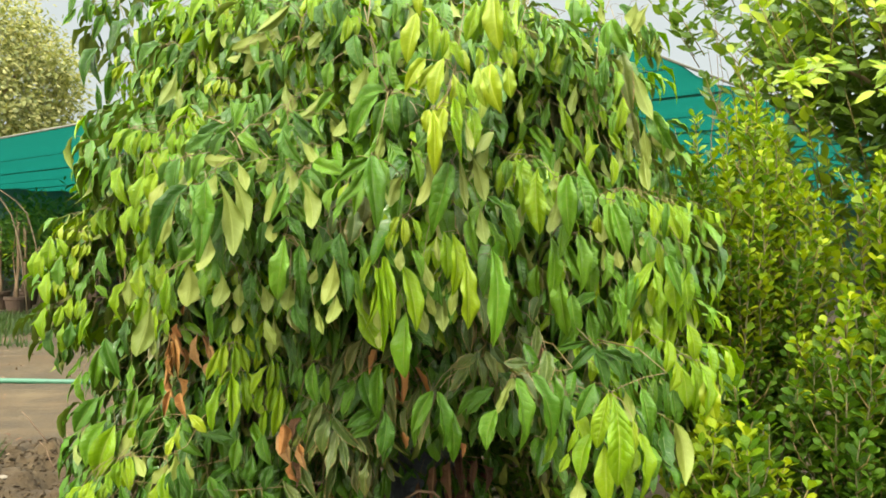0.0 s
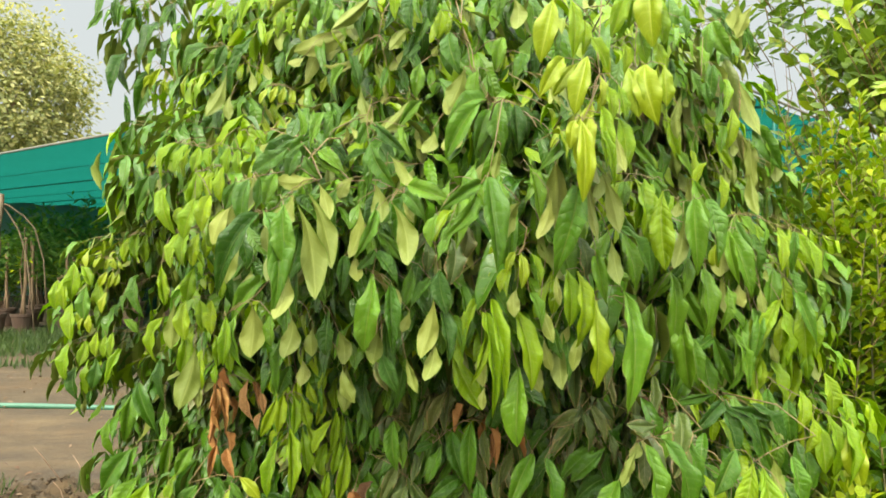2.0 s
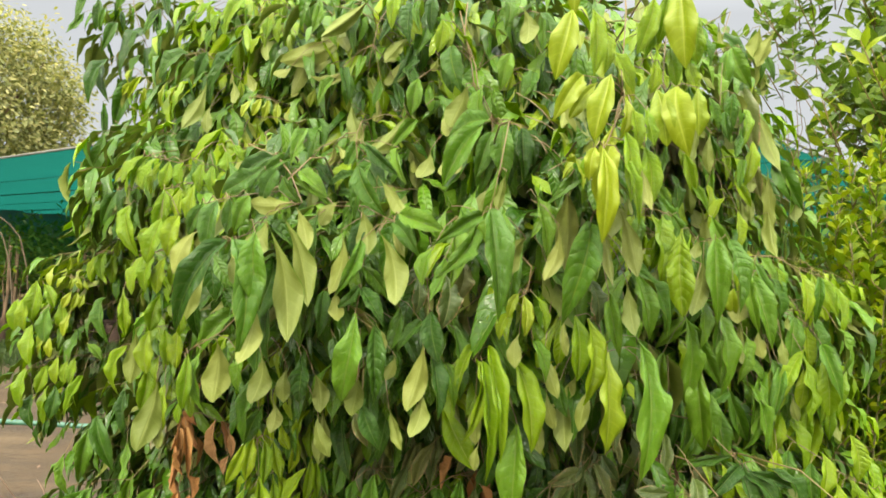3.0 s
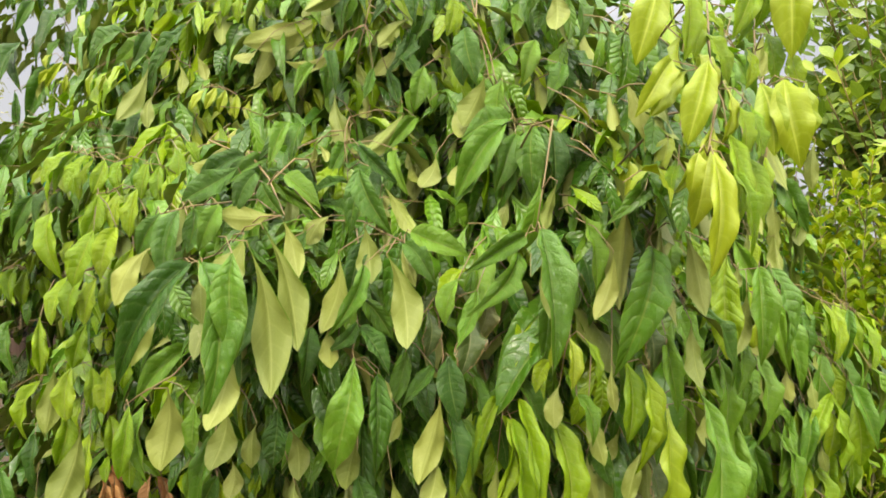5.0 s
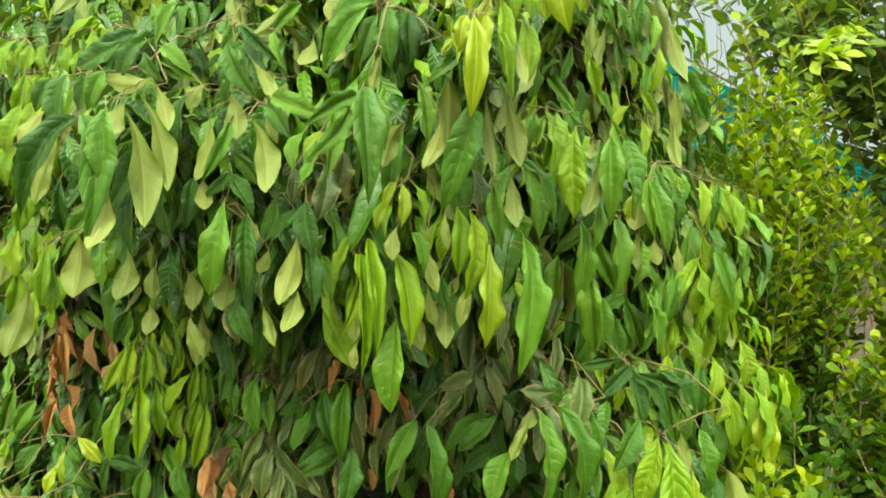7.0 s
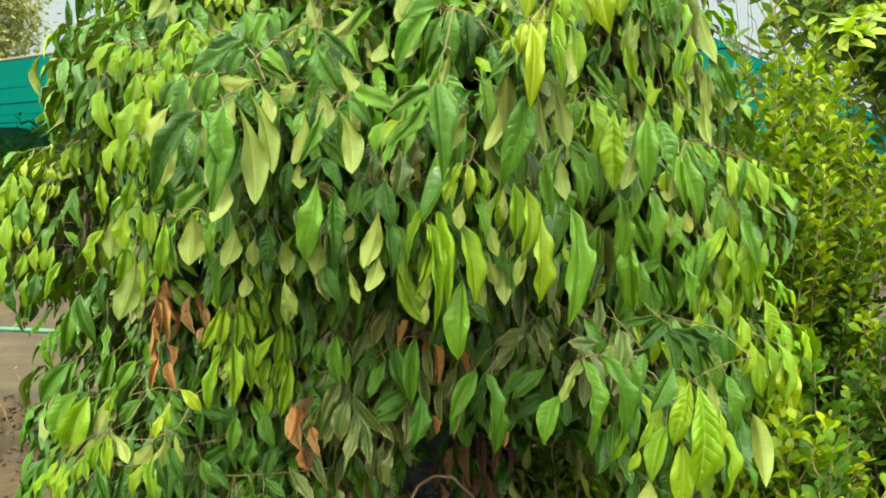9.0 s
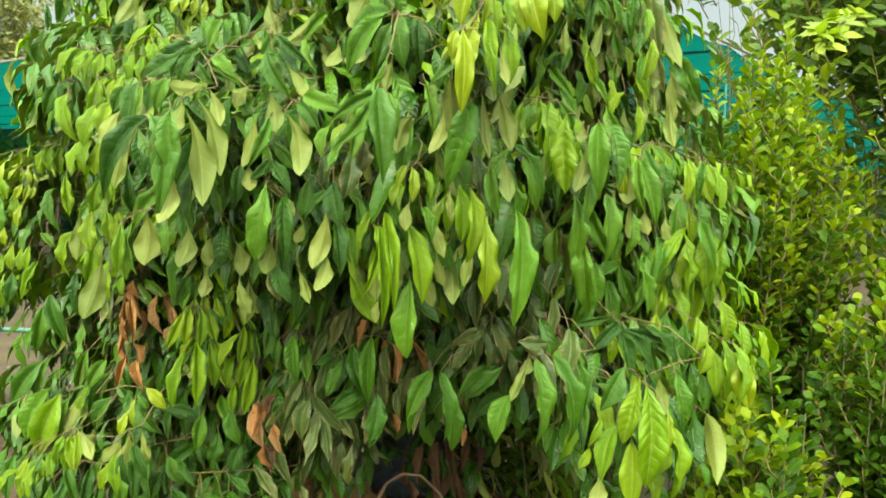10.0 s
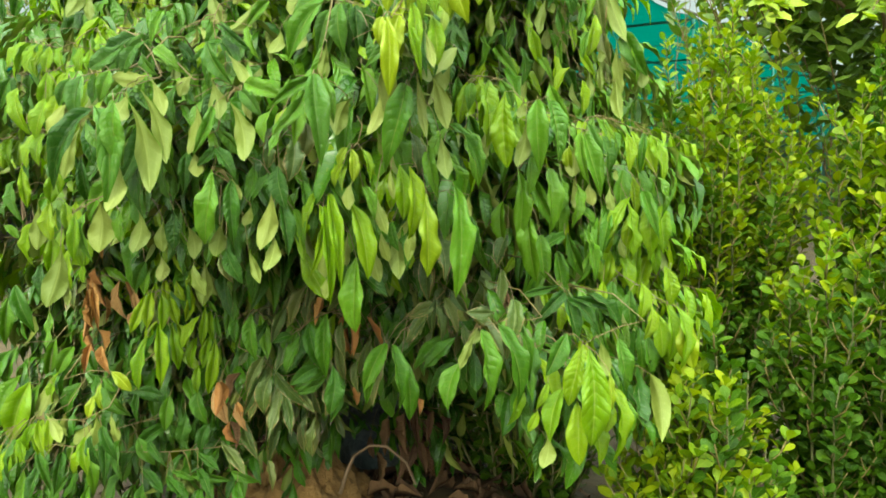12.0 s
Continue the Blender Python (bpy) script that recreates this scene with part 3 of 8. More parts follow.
def place_leaf(twig, kind, shape, base, tip, w):
    """One leaf of the tree from its base to its tip, w wide, with a stalk to the nearest point of its twig."""
    rng = LEAF_RNG
    way = tip - base
    size = way.length
    HUNG.append(((base + tip) / 2, kind, size))
    # upper face outwards, the pale underside for kind b
    face = Vector((rng.uniform(-0.65, 0.65), -1.0, rng.uniform(0.1, 0.5) + (0.3 if kind in "yr" else 0.0)))
    if kind == "b":
        face = -face
    near = min((a.lerp(b, f) for a, b in zip(TWIG_LINE, TWIG_LINE[1:]) for f in (0.0, 0.25, 0.5, 0.75, 1.0)), key=lambda q: (q - base).length)
    if (near - base).length > 0.1:
        near = base + (near - base).normalized() * 0.05 + Vector((0, 0.05, 0.03))
    PETIOLES.append(([near, near.lerp(base, 0.5) + Vector((0, 0, 0.01)), base, base + way * 0.05], [0.001, 0.0009, 0.0008, 0.0007]))
    ob = part("leaf", leaf_mesh(kind, shape), None, twig)
    ob.matrix_basis = leaf_pose(base, way, face, size * 1.03, min(1.7 if kind == "b" else 1.2, max(0.28, w / size / 0.36 * (0.96 if kind in "bfy" else 0.86))))


def hang(twig, kind, y, leaves):
    """Single leaves on a twig, at about the depth y: base and tip in x and z, and the width, of each."""
    rng = LEAF_RNG
    for x0, z0, x1, z1, w in leaves:
        size = math.hypot(x1 - x0, z1 - z0)
        y0 = y + rng.uniform(-0.03, 0.05) - ((0.03 if size > 0.11 else -0.03) if kind == "b" else 0.0)
        # a leaf is about three times as long as wide; the upper part of a short one hides among the leaves above
        more = max(0.0, 2.9 * w - size) if kind not in "fr" else 0.0
        base = Vector((x0, y0, z0)) - Vector((x1 - x0, 0, z1 - z0)).normalized() * more
        base.y += 0.45 * more + (0.02 if more else 0.0)
        place_leaf(twig, kind, rng.choice(SHAPES_OF[kind]), base, Vector((x1, y0 + rng.uniform(-0.35, 0.2) * size, z1)), w)


def hero(twig, leaves):
    """The leaves of a spray in front: kind, shape, depth, base and tip in x and z, and the width, of each."""
    for kind, shape, y, x0, z0, x1, z1, w in leaves:
        place_leaf(twig, kind, shape, Vector((x0, y, z0)), Vector((x1, y + LEAF_RNG.uniform(-0.2, 0.08) * abs(z1 - z0), z1)), w)


TREE = build_tree()
# front arch
twig = tree_twig(TREE, [(-0.542, 2.050, 1.685), (-0.507, 2.020, 1.645), (-0.479, 1.990, 1.592), (-0.526, 1.960, 1.570), (-0.548, 1.930, 1.534), (-0.586, 1.900, 1.515), (-0.623, 1.870, 1.490)])
hero(twig, [
    ("b", 6, 1.840, -0.508, 1.546, -0.470, 1.364, 0.049), ("b", 6, 1.860, -0.494, 1.569, -0.443, 1.419, 0.037), ("b", 6, 1.880, -0.474, 1.582, -0.448, 1.506, 0.028),
    ("m", 2, 1.820, -0.521, 1.529, -0.509, 1.410, 0.048), ("m", 1, 1.850, -0.564, 1.517, -0.544, 1.331, 0.053), ("d", 4, 1.860, -0.575, 1.516, -0.649, 1.367, 0.047),
    ("b", 8, 1.810, -0.518, 1.427, -0.532, 1.330, 0.035), ("b", 7, 1.900, -0.611, 1.482, -0.646, 1.385, 0.033), ("b", 8, 1.890, -0.518, 1.558, -0.560, 1.493, 0.048),
    ("b", 7, 1.920, -0.638, 1.533, -0.674, 1.459, 0.038), ("b", 7, 1.890, -0.564, 1.509, -0.560, 1.443, 0.024)])
# front arch back
twig = tree_twig(TREE, [(-0.472, 2.020, 1.675), (-0.514, 1.990, 1.622), (-0.537, 1.960, 1.604), (-0.593, 1.930, 1.591), (-0.630, 1.900, 1.574)])
hero(twig, [
    ("m", 2, 1.890, -0.622, 1.576, -0.645, 1.524, 0.037), ("d", 0, 1.890, -0.601, 1.581, -0.608, 1.484, 0.035), ("m", 3, 1.900, -0.584, 1.587, -0.589, 1.529, 0.033),
    ("m", 0, 1.910, -0.555, 1.593, -0.575, 1.532, 0.033), ("b", 8, 1.920, -0.484, 1.588, -0.553, 1.581, 0.034), ("y", 9, 1.890, -0.659, 1.400, -0.653, 1.358, 0.020),
    ("d", 5, 1.950, -0.540, 1.648, -0.609, 1.600, 0.050), ("d", 4, 1.940, -0.516, 1.641, -0.539, 1.583, 0.038), ("m", 4, 1.940, -0.476, 1.641, -0.428, 1.598, 0.038),
    ("m", 0, 1.960, -0.508, 1.632, -0.477, 1.589, 0.039)])
# front umbrella
twig = tree_twig(TREE, [(-0.496, 2.080, 1.659), (-0.428, 2.050, 1.592), (-0.371, 2.020, 1.592), (-0.345, 1.990, 1.577), (-0.314, 1.960, 1.563)])
hero(twig, [
    ("b", 6, 1.930, -0.400, 1.544, -0.417, 1.437, 0.038), ("m", 1, 1.930, -0.366, 1.527, -0.408, 1.432, 0.027), ("b", 8, 1.940, -0.369, 1.582, -0.356, 1.505, 0.038),
    ("b", 8, 1.930, -0.337, 1.544, -0.305, 1.424, 0.045), ("b", 6, 1.970, -0.347, 1.641, -0.296, 1.573, 0.032), ("m", 0, 1.960, -0.380, 1.657, -0.330, 1.572, 0.037),
    ("m", 4, 1.950, -0.305, 1.576, -0.225, 1.548, 0.041), ("d", 1, 1.950, -0.313, 1.560, -0.268, 1.503, 0.034), ("b", 7, 1.970, -0.315, 1.564, -0.294, 1.503, 0.017),
    ("d", 2, 1.970, -0.446, 1.570, -0.449, 1.493, 0.032), ("m", 3, 1.980, -0.368, 1.484, -0.321, 1.428, 0.035), ("b", 8, 1.950, -0.410, 1.443, -0.402, 1.390, 0.032)])
# front umbrella low
twig = tree_twig(TREE, [(-0.379, 2.040, 1.581), (-0.369, 2.010, 1.526), (-0.366, 1.980, 1.484)])
hero(twig, [
    ("d", 0, 1.970, -0.361, 1.564, -0.382, 1.483, 0.030), ("b", 7, 1.990, -0.415, 1.595, -0.444, 1.552, 0.030), ("d", 0, 2.000, -0.435, 1.438, -0.441, 1.356, 0.035),
    ("d", 3, 2.000, -0.300, 1.414, -0.318, 1.332, 0.033), ("m", 0, 2.020, -0.473, 1.485, -0.466, 1.414, 0.036), ("d", 5, 2.020, -0.491, 1.426, -0.473, 1.343, 0.040)])
# front drop
twig = tree_twig(TREE, [(-0.372, 2.030, 1.503), (-0.370, 2.000, 1.447), (-0.376, 1.970, 1.397)])
hero(twig, [
    ("d", 0, 1.950, -0.365, 1.446, -0.325, 1.384, 0.034), ("d", 1, 1.960, -0.371, 1.449, -0.409, 1.409, 0.023), ("m", 5, 1.940, -0.372, 1.403, -0.391, 1.256, 0.057),
    ("d", 0, 1.960, -0.340, 1.382, -0.335, 1.251, 0.037), ("b", 7, 1.970, -0.339, 1.389, -0.320, 1.343, 0.020), ("b", 8, 1.980, -0.303, 1.330, -0.317, 1.289, 0.023),
    ("d", 1, 1.980, -0.262, 1.393, -0.301, 1.336, 0.025), ("b", 8, 1.960, -0.364, 1.294, -0.373, 1.228, 0.039), ("o", 0, 1.990, -0.370, 1.227, -0.347, 1.169, 0.026),
    ("d", 0, 1.990, -0.358, 1.239, -0.326, 1.166, 0.037), ("b", 8, 1.980, -0.311, 1.240, -0.287, 1.170, 0.023)])
# front drop side
twig = tree_twig(TREE, [(-0.254, 2.030, 1.461), (-0.247, 2.000, 1.408), (-0.252, 1.970, 1.356)])
hero(twig, [
    ("b", 8, 1.930, -0.255, 1.360, -0.278, 1.246, 0.040), ("b", 8, 1.950, -0.258, 1.280, -0.271, 1.200, 0.036), ("d", 2, 1.960, -0.244, 1.411, -0.228, 1.325, 0.044),
    ("d", 0, 1.970, -0.239, 1.335, -0.226, 1.227, 0.037), ("o", 5, 2.000, -0.273, 1.470, -0.272, 1.405, 0.030), ("o", 5, 2.000, -0.221, 1.474, -0.226, 1.381, 0.052),
    ("o", 5, 2.010, -0.194, 1.505, -0.205, 1.425, 0.040), ("d", 0, 2.010, -0.200, 1.378, -0.189, 1.289, 0.033), ("m", 1, 2.000, -0.218, 1.320, -0.199, 1.237, 0.023)])
# ribbed
twig = tree_twig(TREE, [(-0.126, 1.910, 1.735), (-0.140, 1.880, 1.654), (-0.155, 1.850, 1.580)])
hero(twig, [
    ("d", 0, 1.810, -0.158, 1.578, -0.142, 1.412, 0.052), ("m", 0, 1.840, -0.141, 1.574, -0.122, 1.491, 0.032), ("d", 4, 1.860, -0.166, 1.574, -0.243, 1.521, 0.028),
    ("m", 1, 1.850, -0.177, 1.551, -0.237, 1.471, 0.034), ("m", 3, 1.860, -0.224, 1.503, -0.248, 1.430, 0.030), ("m", 2, 1.880, -0.246, 1.515, -0.259, 1.456, 0.039),
    ("b", 8, 1.840, -0.133, 1.643, -0.145, 1.578, 0.020), ("b", 5, 1.890, -0.093, 1.540, -0.121, 1.471, 0.040), ("b", 8, 1.900, -0.038, 1.563, -0.059, 1.474, 0.028)])
# mid pale
twig = tree_twig(TREE, [(0.093, 2.000, 1.716), (0.048, 1.970, 1.643), (0.021, 1.940, 1.574)])
# a dark leaf is lightened to green here, standing in for haze
hero(twig, [
    ("m", 1, 1.900, 0.015, 1.570, -0.026, 1.401, 0.060), ("m", 0, 1.950, 0.007, 1.606, -0.025, 1.559, 0.027), ("b", 6, 1.910, 0.058, 1.604, 0.096, 1.486, 0.036),
    ("b", 6, 1.930, 0.032, 1.618, 0.055, 1.469, 0.022), ("o", 5, 1.970, 0.024, 1.480, 0.042, 1.399, 0.035), ("b", 8, 1.930, 0.084, 1.475, 0.098, 1.387, 0.036),
    ("m", 1, 1.990, 0.101, 1.496, 0.170, 1.379, 0.026), ("m", 0, 1.960, 0.061, 1.453, 0.082, 1.347, 0.032), ("b", 7, 1.960, -0.046, 1.356, -0.023, 1.273, 0.025),
    ("b", 7, 1.960, -0.015, 1.407, -0.009, 1.344, 0.016)])
# small yellow
twig = tree_twig(TREE, [(-0.073, 1.970, 1.494), (-0.081, 1.940, 1.459), (-0.091, 1.910, 1.445)])
hero(twig, [
    ("f", 9, 1.900, -0.092, 1.445, -0.090, 1.380, 0.022), ("f", 10, 1.900, -0.101, 1.447, -0.117, 1.406, 0.017), ("y", 9, 1.900, -0.072, 1.445, -0.057, 1.383, 0.019),
    ("y", 10, 1.930, -0.110, 1.414, -0.127, 1.369, 0.022), ("b", 7, 1.940, -0.093, 1.380, -0.099, 1.323, 0.027), ("m", 1, 1.930, -0.071, 1.369, -0.049, 1.301, 0.025)])
# textured
twig = tree_twig(TREE, [(0.049, 2.020, 1.460), (0.050, 1.990, 1.401), (0.058, 1.960, 1.353)])
hero(twig, [
    ("f", 11, 1.930, 0.056, 1.355, 0.059, 1.188, 0.047), ("y", 9, 1.950, 0.002, 1.413, 0.009, 1.304, 0.036), ("y", 9, 1.940, 0.022, 1.410, 0.020, 1.264, 0.043),
    ("b", 7, 1.970, 0.041, 1.297, 0.020, 1.214, 0.025), ("m", 5, 1.970, 0.113, 1.380, 0.116, 1.149, 0.053), ("b", 8, 2.000, 0.149, 1.351, 0.140, 1.295, 0.033),
    ("d", 0, 2.000, -0.013, 1.295, 0.001, 1.234, 0.035), ("b", 7, 1.990, -0.037, 1.279, -0.020, 1.211, 0.023), ("d", 1, 2.010, 0.147, 1.306, 0.174, 1.216, 0.028)])
# right front
twig = tree_twig(TREE, [(0.159, 2.380, 1.662), (0.182, 2.350, 1.639), (0.232, 2.320, 1.633), (0.277, 2.290, 1.611), (0.307, 2.260, 1.564), (0.345, 2.230, 1.571)])
hero(twig, [
    ("y", 9, 2.200, 0.191, 1.612, 0.207, 1.459, 0.058), ("y", 11, 2.190, 0.251, 1.585, 0.255, 1.412, 0.055), ("y", 10, 2.220, 0.217, 1.613, 0.192, 1.499, 0.040),
    ("m", 3, 2.240, 0.244, 1.617, 0.276, 1.553, 0.043), ("m", 0, 2.250, 0.177, 1.610, 0.170, 1.543, 0.040), ("b", 8, 2.220, 0.305, 1.530, 0.283, 1.414, 0.037),
    ("b", 7, 2.240, 0.215, 1.503, 0.207, 1.426, 0.029), ("m", 0, 2.240, 0.335, 1.571, 0.343, 1.398, 0.059), ("m", 0, 2.260, 0.370, 1.570, 0.387, 1.422, 0.054),
    ("b", 8, 2.250, 0.301, 1.570, 0.295, 1.529, 0.032)])
# right front low
twig = tree_twig(TREE, [(0.355, 2.390, 1.522), (0.325, 2.360, 1.436), (0.306, 2.330, 1.401)])
# dark leaves recoloured green, haze put into the leaf colour
hero(twig, [
    ("m", 5, 2.320, 0.301, 1.408, 0.301, 1.224, 0.047), ("m", 5, 2.320, 0.322, 1.324, 0.354, 1.122, 0.061), ("m", 0, 2.280, 0.329, 1.435, 0.321, 1.340, 0.038),
    ("m", 0, 2.320, 0.378, 1.408, 0.384, 1.240, 0.056), ("m", 0, 2.370, 0.271, 1.322, 0.278, 1.208, 0.043), ("o", 0, 2.370, 0.285, 1.236, 0.256, 1.151, 0.040),
    ("m", 0, 2.360, 0.368, 1.237, 0.382, 1.123, 0.051)])
# right mid
twig = tree_twig(TREE, [(0.466, 2.600, 1.554), (0.504, 2.570, 1.521), (0.556, 2.540, 1.509), (0.576, 2.510, 1.488)])
hero(twig, [
    ("b", 8, 2.500, 0.482, 1.473, 0.479, 1.388, 0.058), ("b", 8, 2.500, 0.482, 1.390, 0.500, 1.287, 0.039), ("m", 0, 2.500, 0.512, 1.499, 0.553, 1.334, 0.061),
    ("m", 4, 2.520, 0.565, 1.496, 0.583, 1.386, 0.055), ("b", 7, 2.480, 0.524, 1.375, 0.533, 1.308, 0.033), ("b", 7, 2.480, 0.578, 1.360, 0.585, 1.292, 0.030),
    ("m", 0, 2.520, 0.450, 1.344, 0.450, 1.206, 0.055), ("m", 4, 2.500, 0.505, 1.299, 0.546, 1.250, 0.045), ("m", 5, 2.520, 0.503, 1.252, 0.534, 1.188, 0.046),
    ("y", 9, 2.520, 0.572, 1.282, 0.575, 1.160, 0.061), ("y", 9, 2.500, 0.641, 1.283, 0.633, 1.192, 0.055), ("y", 9, 2.500, 0.686, 1.313, 0.706, 1.177, 0.055)])
# right mid low
twig = tree_twig(TREE, [(0.504, 2.570, 1.373), (0.525, 2.540, 1.281), (0.546, 2.510, 1.222)])
hero(twig, [
    ("m", 0, 2.530, 0.629, 1.243, 0.622, 1.158, 0.046), ("b", 7, 2.500, 0.618, 1.223, 0.630, 1.162, 0.024), ("m", 0, 2.530, 0.491, 1.174, 0.499, 1.097, 0.052),
    ("m", 1, 2.520, 0.542, 1.175, 0.557, 1.099, 0.031), ("y", 9, 2.530, 0.599, 1.174, 0.583, 1.082, 0.046), ("m", 0, 2.530, 0.675, 1.404, 0.683, 1.281, 0.052),
    ("m", 0, 2.530, 0.629, 1.404, 0.622, 1.281, 0.052), ("b", 8, 2.500, 0.600, 1.412, 0.603, 1.374, 0.033)])
# finger
twig = tree_twig(TREE, [(-0.147, 2.090, 1.424), (-0.149, 2.060, 1.378), (-0.156, 2.030, 1.353), (-0.158, 2.000, 1.325)])
hero(twig, [
    ("m", 1, 2.010, -0.152, 1.382, -0.201, 1.328, 0.026), ("m", 0, 1.990, -0.144, 1.382, -0.093, 1.288, 0.037), ("y", 1, 1.970, -0.164, 1.331, -0.187, 1.183, 0.023),
    ("y", 10, 2.000, -0.161, 1.355, -0.193, 1.267, 0.023), ("y", 0, 1.960, -0.153, 1.328, -0.141, 1.131, 0.030), ("y", 0, 1.970, -0.143, 1.354, -0.118, 1.165, 0.030),
    ("y", 9, 1.970, -0.099, 1.338, -0.065, 1.180, 0.046), ("b", 7, 2.020, -0.159, 1.259, -0.156, 1.175, 0.026), ("b", 7, 2.020, -0.151, 1.175, -0.156, 1.128, 0.019),
    ("m", 9, 1.970, -0.088, 1.222, -0.091, 1.067, 0.058), ("b", 7, 2.020, -0.108, 1.270, -0.111, 1.199, 0.021), ("b", 7, 2.030, -0.052, 1.245, -0.040, 1.164, 0.029)])
# yellow pair
twig = tree_twig(TREE, [(-0.907, 2.520, 0.835), (-0.822, 2.490, 0.866), (-0.756, 2.460, 0.869), (-0.775, 2.430, 0.848)])
hero(twig, [
    ("f", 9, 2.420, -0.746, 0.879, -0.697, 0.827, 0.038), ("f", 9, 2.420, -0.773, 0.848, -0.773, 0.778, 0.025), ("f", 9, 2.420, -0.791, 0.817, -0.806, 0.760, 0.026),
    ("m", 9, 2.440, -0.775, 0.861, -0.743, 0.822, 0.029)])
# front low
twig = tree_twig(TREE, [(-0.608, 2.150, 1.394), (-0.640, 2.120, 1.351), (-0.682, 2.090, 1.322), (-0.693, 2.060, 1.311)])
hero(twig, [
    ("b", 8, 2.030, -0.628, 1.343, -0.629, 1.233, 0.055), ("y", 9, 2.050, -0.684, 1.312, -0.691, 1.213, 0.027), ("y", 9, 2.070, -0.684, 1.249, -0.680, 1.194, 0.020),
    ("m", 0, 2.070, -0.662, 1.317, -0.653, 1.206, 0.029), ("b", 8, 2.050, -0.551, 1.317, -0.566, 1.229, 0.043), ("m", 5, 2.070, -0.597, 1.316, -0.592, 1.249, 0.044),
    ("d", 5, 2.050, -0.478, 1.317, -0.479, 1.233, 0.048), ("b", 7, 2.080, -0.508, 1.291, -0.511, 1.227, 0.029), ("b", 8, 2.070, -0.457, 1.285, -0.443, 1.212, 0.034),
    ("b", 7, 2.090, -0.448, 1.203, -0.421, 1.131, 0.039), ("m", 0, 2.150, -0.571, 1.196, -0.597, 1.132, 0.041)])
# left column
twig = tree_twig(TREE, [(-0.803, 2.550, 1.425), (-0.841, 2.520, 1.402), (-0.881, 2.490, 1.403), (-0.896, 2.460, 1.322)])
hero(twig, [
    ("b", 8, 2.450, -0.926, 1.322, -0.927, 1.201, 0.047), ("y", 11, 2.440, -0.870, 1.404, -0.890, 1.320, 0.056), ("y", 11, 2.450, -0.893, 1.322, -0.894, 1.223, 0.056),
    ("y", 9, 2.450, -0.859, 1.322, -0.852, 1.245, 0.044), ("y", 9, 2.460, -0.832, 1.321, -0.828, 1.236, 0.048), ("y", 9, 2.470, -0.903, 1.231, -0.916, 1.135, 0.051),
    ("b", 8, 2.420, -0.861, 1.214, -0.891, 1.059, 0.064), ("y", 9, 2.460, -0.856, 1.195, -0.853, 1.095, 0.051), ("y", 9, 2.460, -0.822, 1.232, -0.814, 1.154, 0.048),
    ("b", 7, 2.450, -0.853, 1.114, -0.857, 1.052, 0.022), ("y", 9, 2.450, -0.816, 1.159, -0.816, 1.111, 0.022)])
# left tips
twig = tree_twig(TREE, [(-1.327, 3.230, 1.323), (-1.415, 3.200, 1.355), (-1.481, 3.170, 1.405), (-1.523, 3.140, 1.363), (-1.532, 3.110, 1.348)])
hero(twig, [
    ("y", 9, 3.100, -1.528, 1.348, -1.538, 1.250, 0.050), ("y", 9, 3.100, -1.504, 1.358, -1.505, 1.252, 0.042), ("y", 9, 3.100, -1.473, 1.406, -1.486, 1.286, 0.062),
    ("y", 9, 3.100, -1.450, 1.396, -1.416, 1.325, 0.054), ("m", 11, 3.100, -1.431, 1.329, -1.432, 1.219, 0.065), ("y", 9, 3.100, -1.480, 1.271, -1.475, 1.151, 0.062),
    ("f", 9, 3.080, -1.433, 1.224, -1.447, 1.180, 0.027), ("f", 9, 3.080, -1.414, 1.234, -1.414, 1.174, 0.031), ("d", 5, 3.100, -1.316, 1.280, -1.326, 1.224, 0.038),
    ("y", 9, 3.130, -1.405, 1.347, -1.387, 1.249, 0.051)])
# left buds
twig = tree_twig(TREE, [(-1.294, 3.120, 1.395), (-1.321, 3.090, 1.417), (-1.366, 3.060, 1.425)])
hero(twig, [
    ("f", 9, 3.050, -1.361, 1.425, -1.384, 1.391, 0.021), ("f", 9, 3.050, -1.342, 1.421, -1.348, 1.385, 0.021), ("f", 9, 3.050, -1.324, 1.421, -1.314, 1.385, 0.021),
    ("f", 9, 3.050, -1.305, 1.415, -1.290, 1.385, 0.019), ("f", 9, 3.050, -1.343, 1.378, -1.368, 1.328, 0.025), ("f", 9, 3.050, -1.324, 1.378, -1.334, 1.325, 0.021),
    ("f", 9, 3.050, -1.305, 1.372, -1.315, 1.332, 0.025), ("f", 9, 3.050, -1.343, 1.311, -1.357, 1.243, 0.028)])
# left tips low
twig = tree_twig(TREE, [(-1.300, 3.210, 1.164), (-1.359, 3.180, 1.173), (-1.415, 3.150, 1.170), (-1.461, 3.120, 1.153), (-1.486, 3.090, 1.137)])
hero(twig, [
    ("y", 9, 3.080, -1.386, 1.176, -1.392, 1.096, 0.046), ("y", 9, 3.080, -1.357, 1.166, -1.363, 1.095, 0.031), ("y", 9, 3.080, -1.334, 1.176, -1.339, 1.099, 0.031),
    ("y", 9, 3.080, -1.482, 1.138, -1.493, 1.019, 0.065), ("y", 9, 3.080, -1.424, 1.147, -1.444, 1.067, 0.046), ("d", 5, 3.080, -1.390, 1.090, -1.401, 0.990, 0.057),
    ("d", 0, 3.100, -1.463, 1.059, -1.458, 0.948, 0.069), ("d", 0, 3.100, -1.356, 1.087, -1.361, 1.016, 0.046), ("y", 1, 3.060, -1.298, 1.124, -1.345, 0.995, 0.032),
    ("d", 0, 3.080, -1.407, 0.984, -1.411, 0.932, 0.021), ("m", 9, 3.060, -1.291, 1.221, -1.244, 1.174, 0.049)])
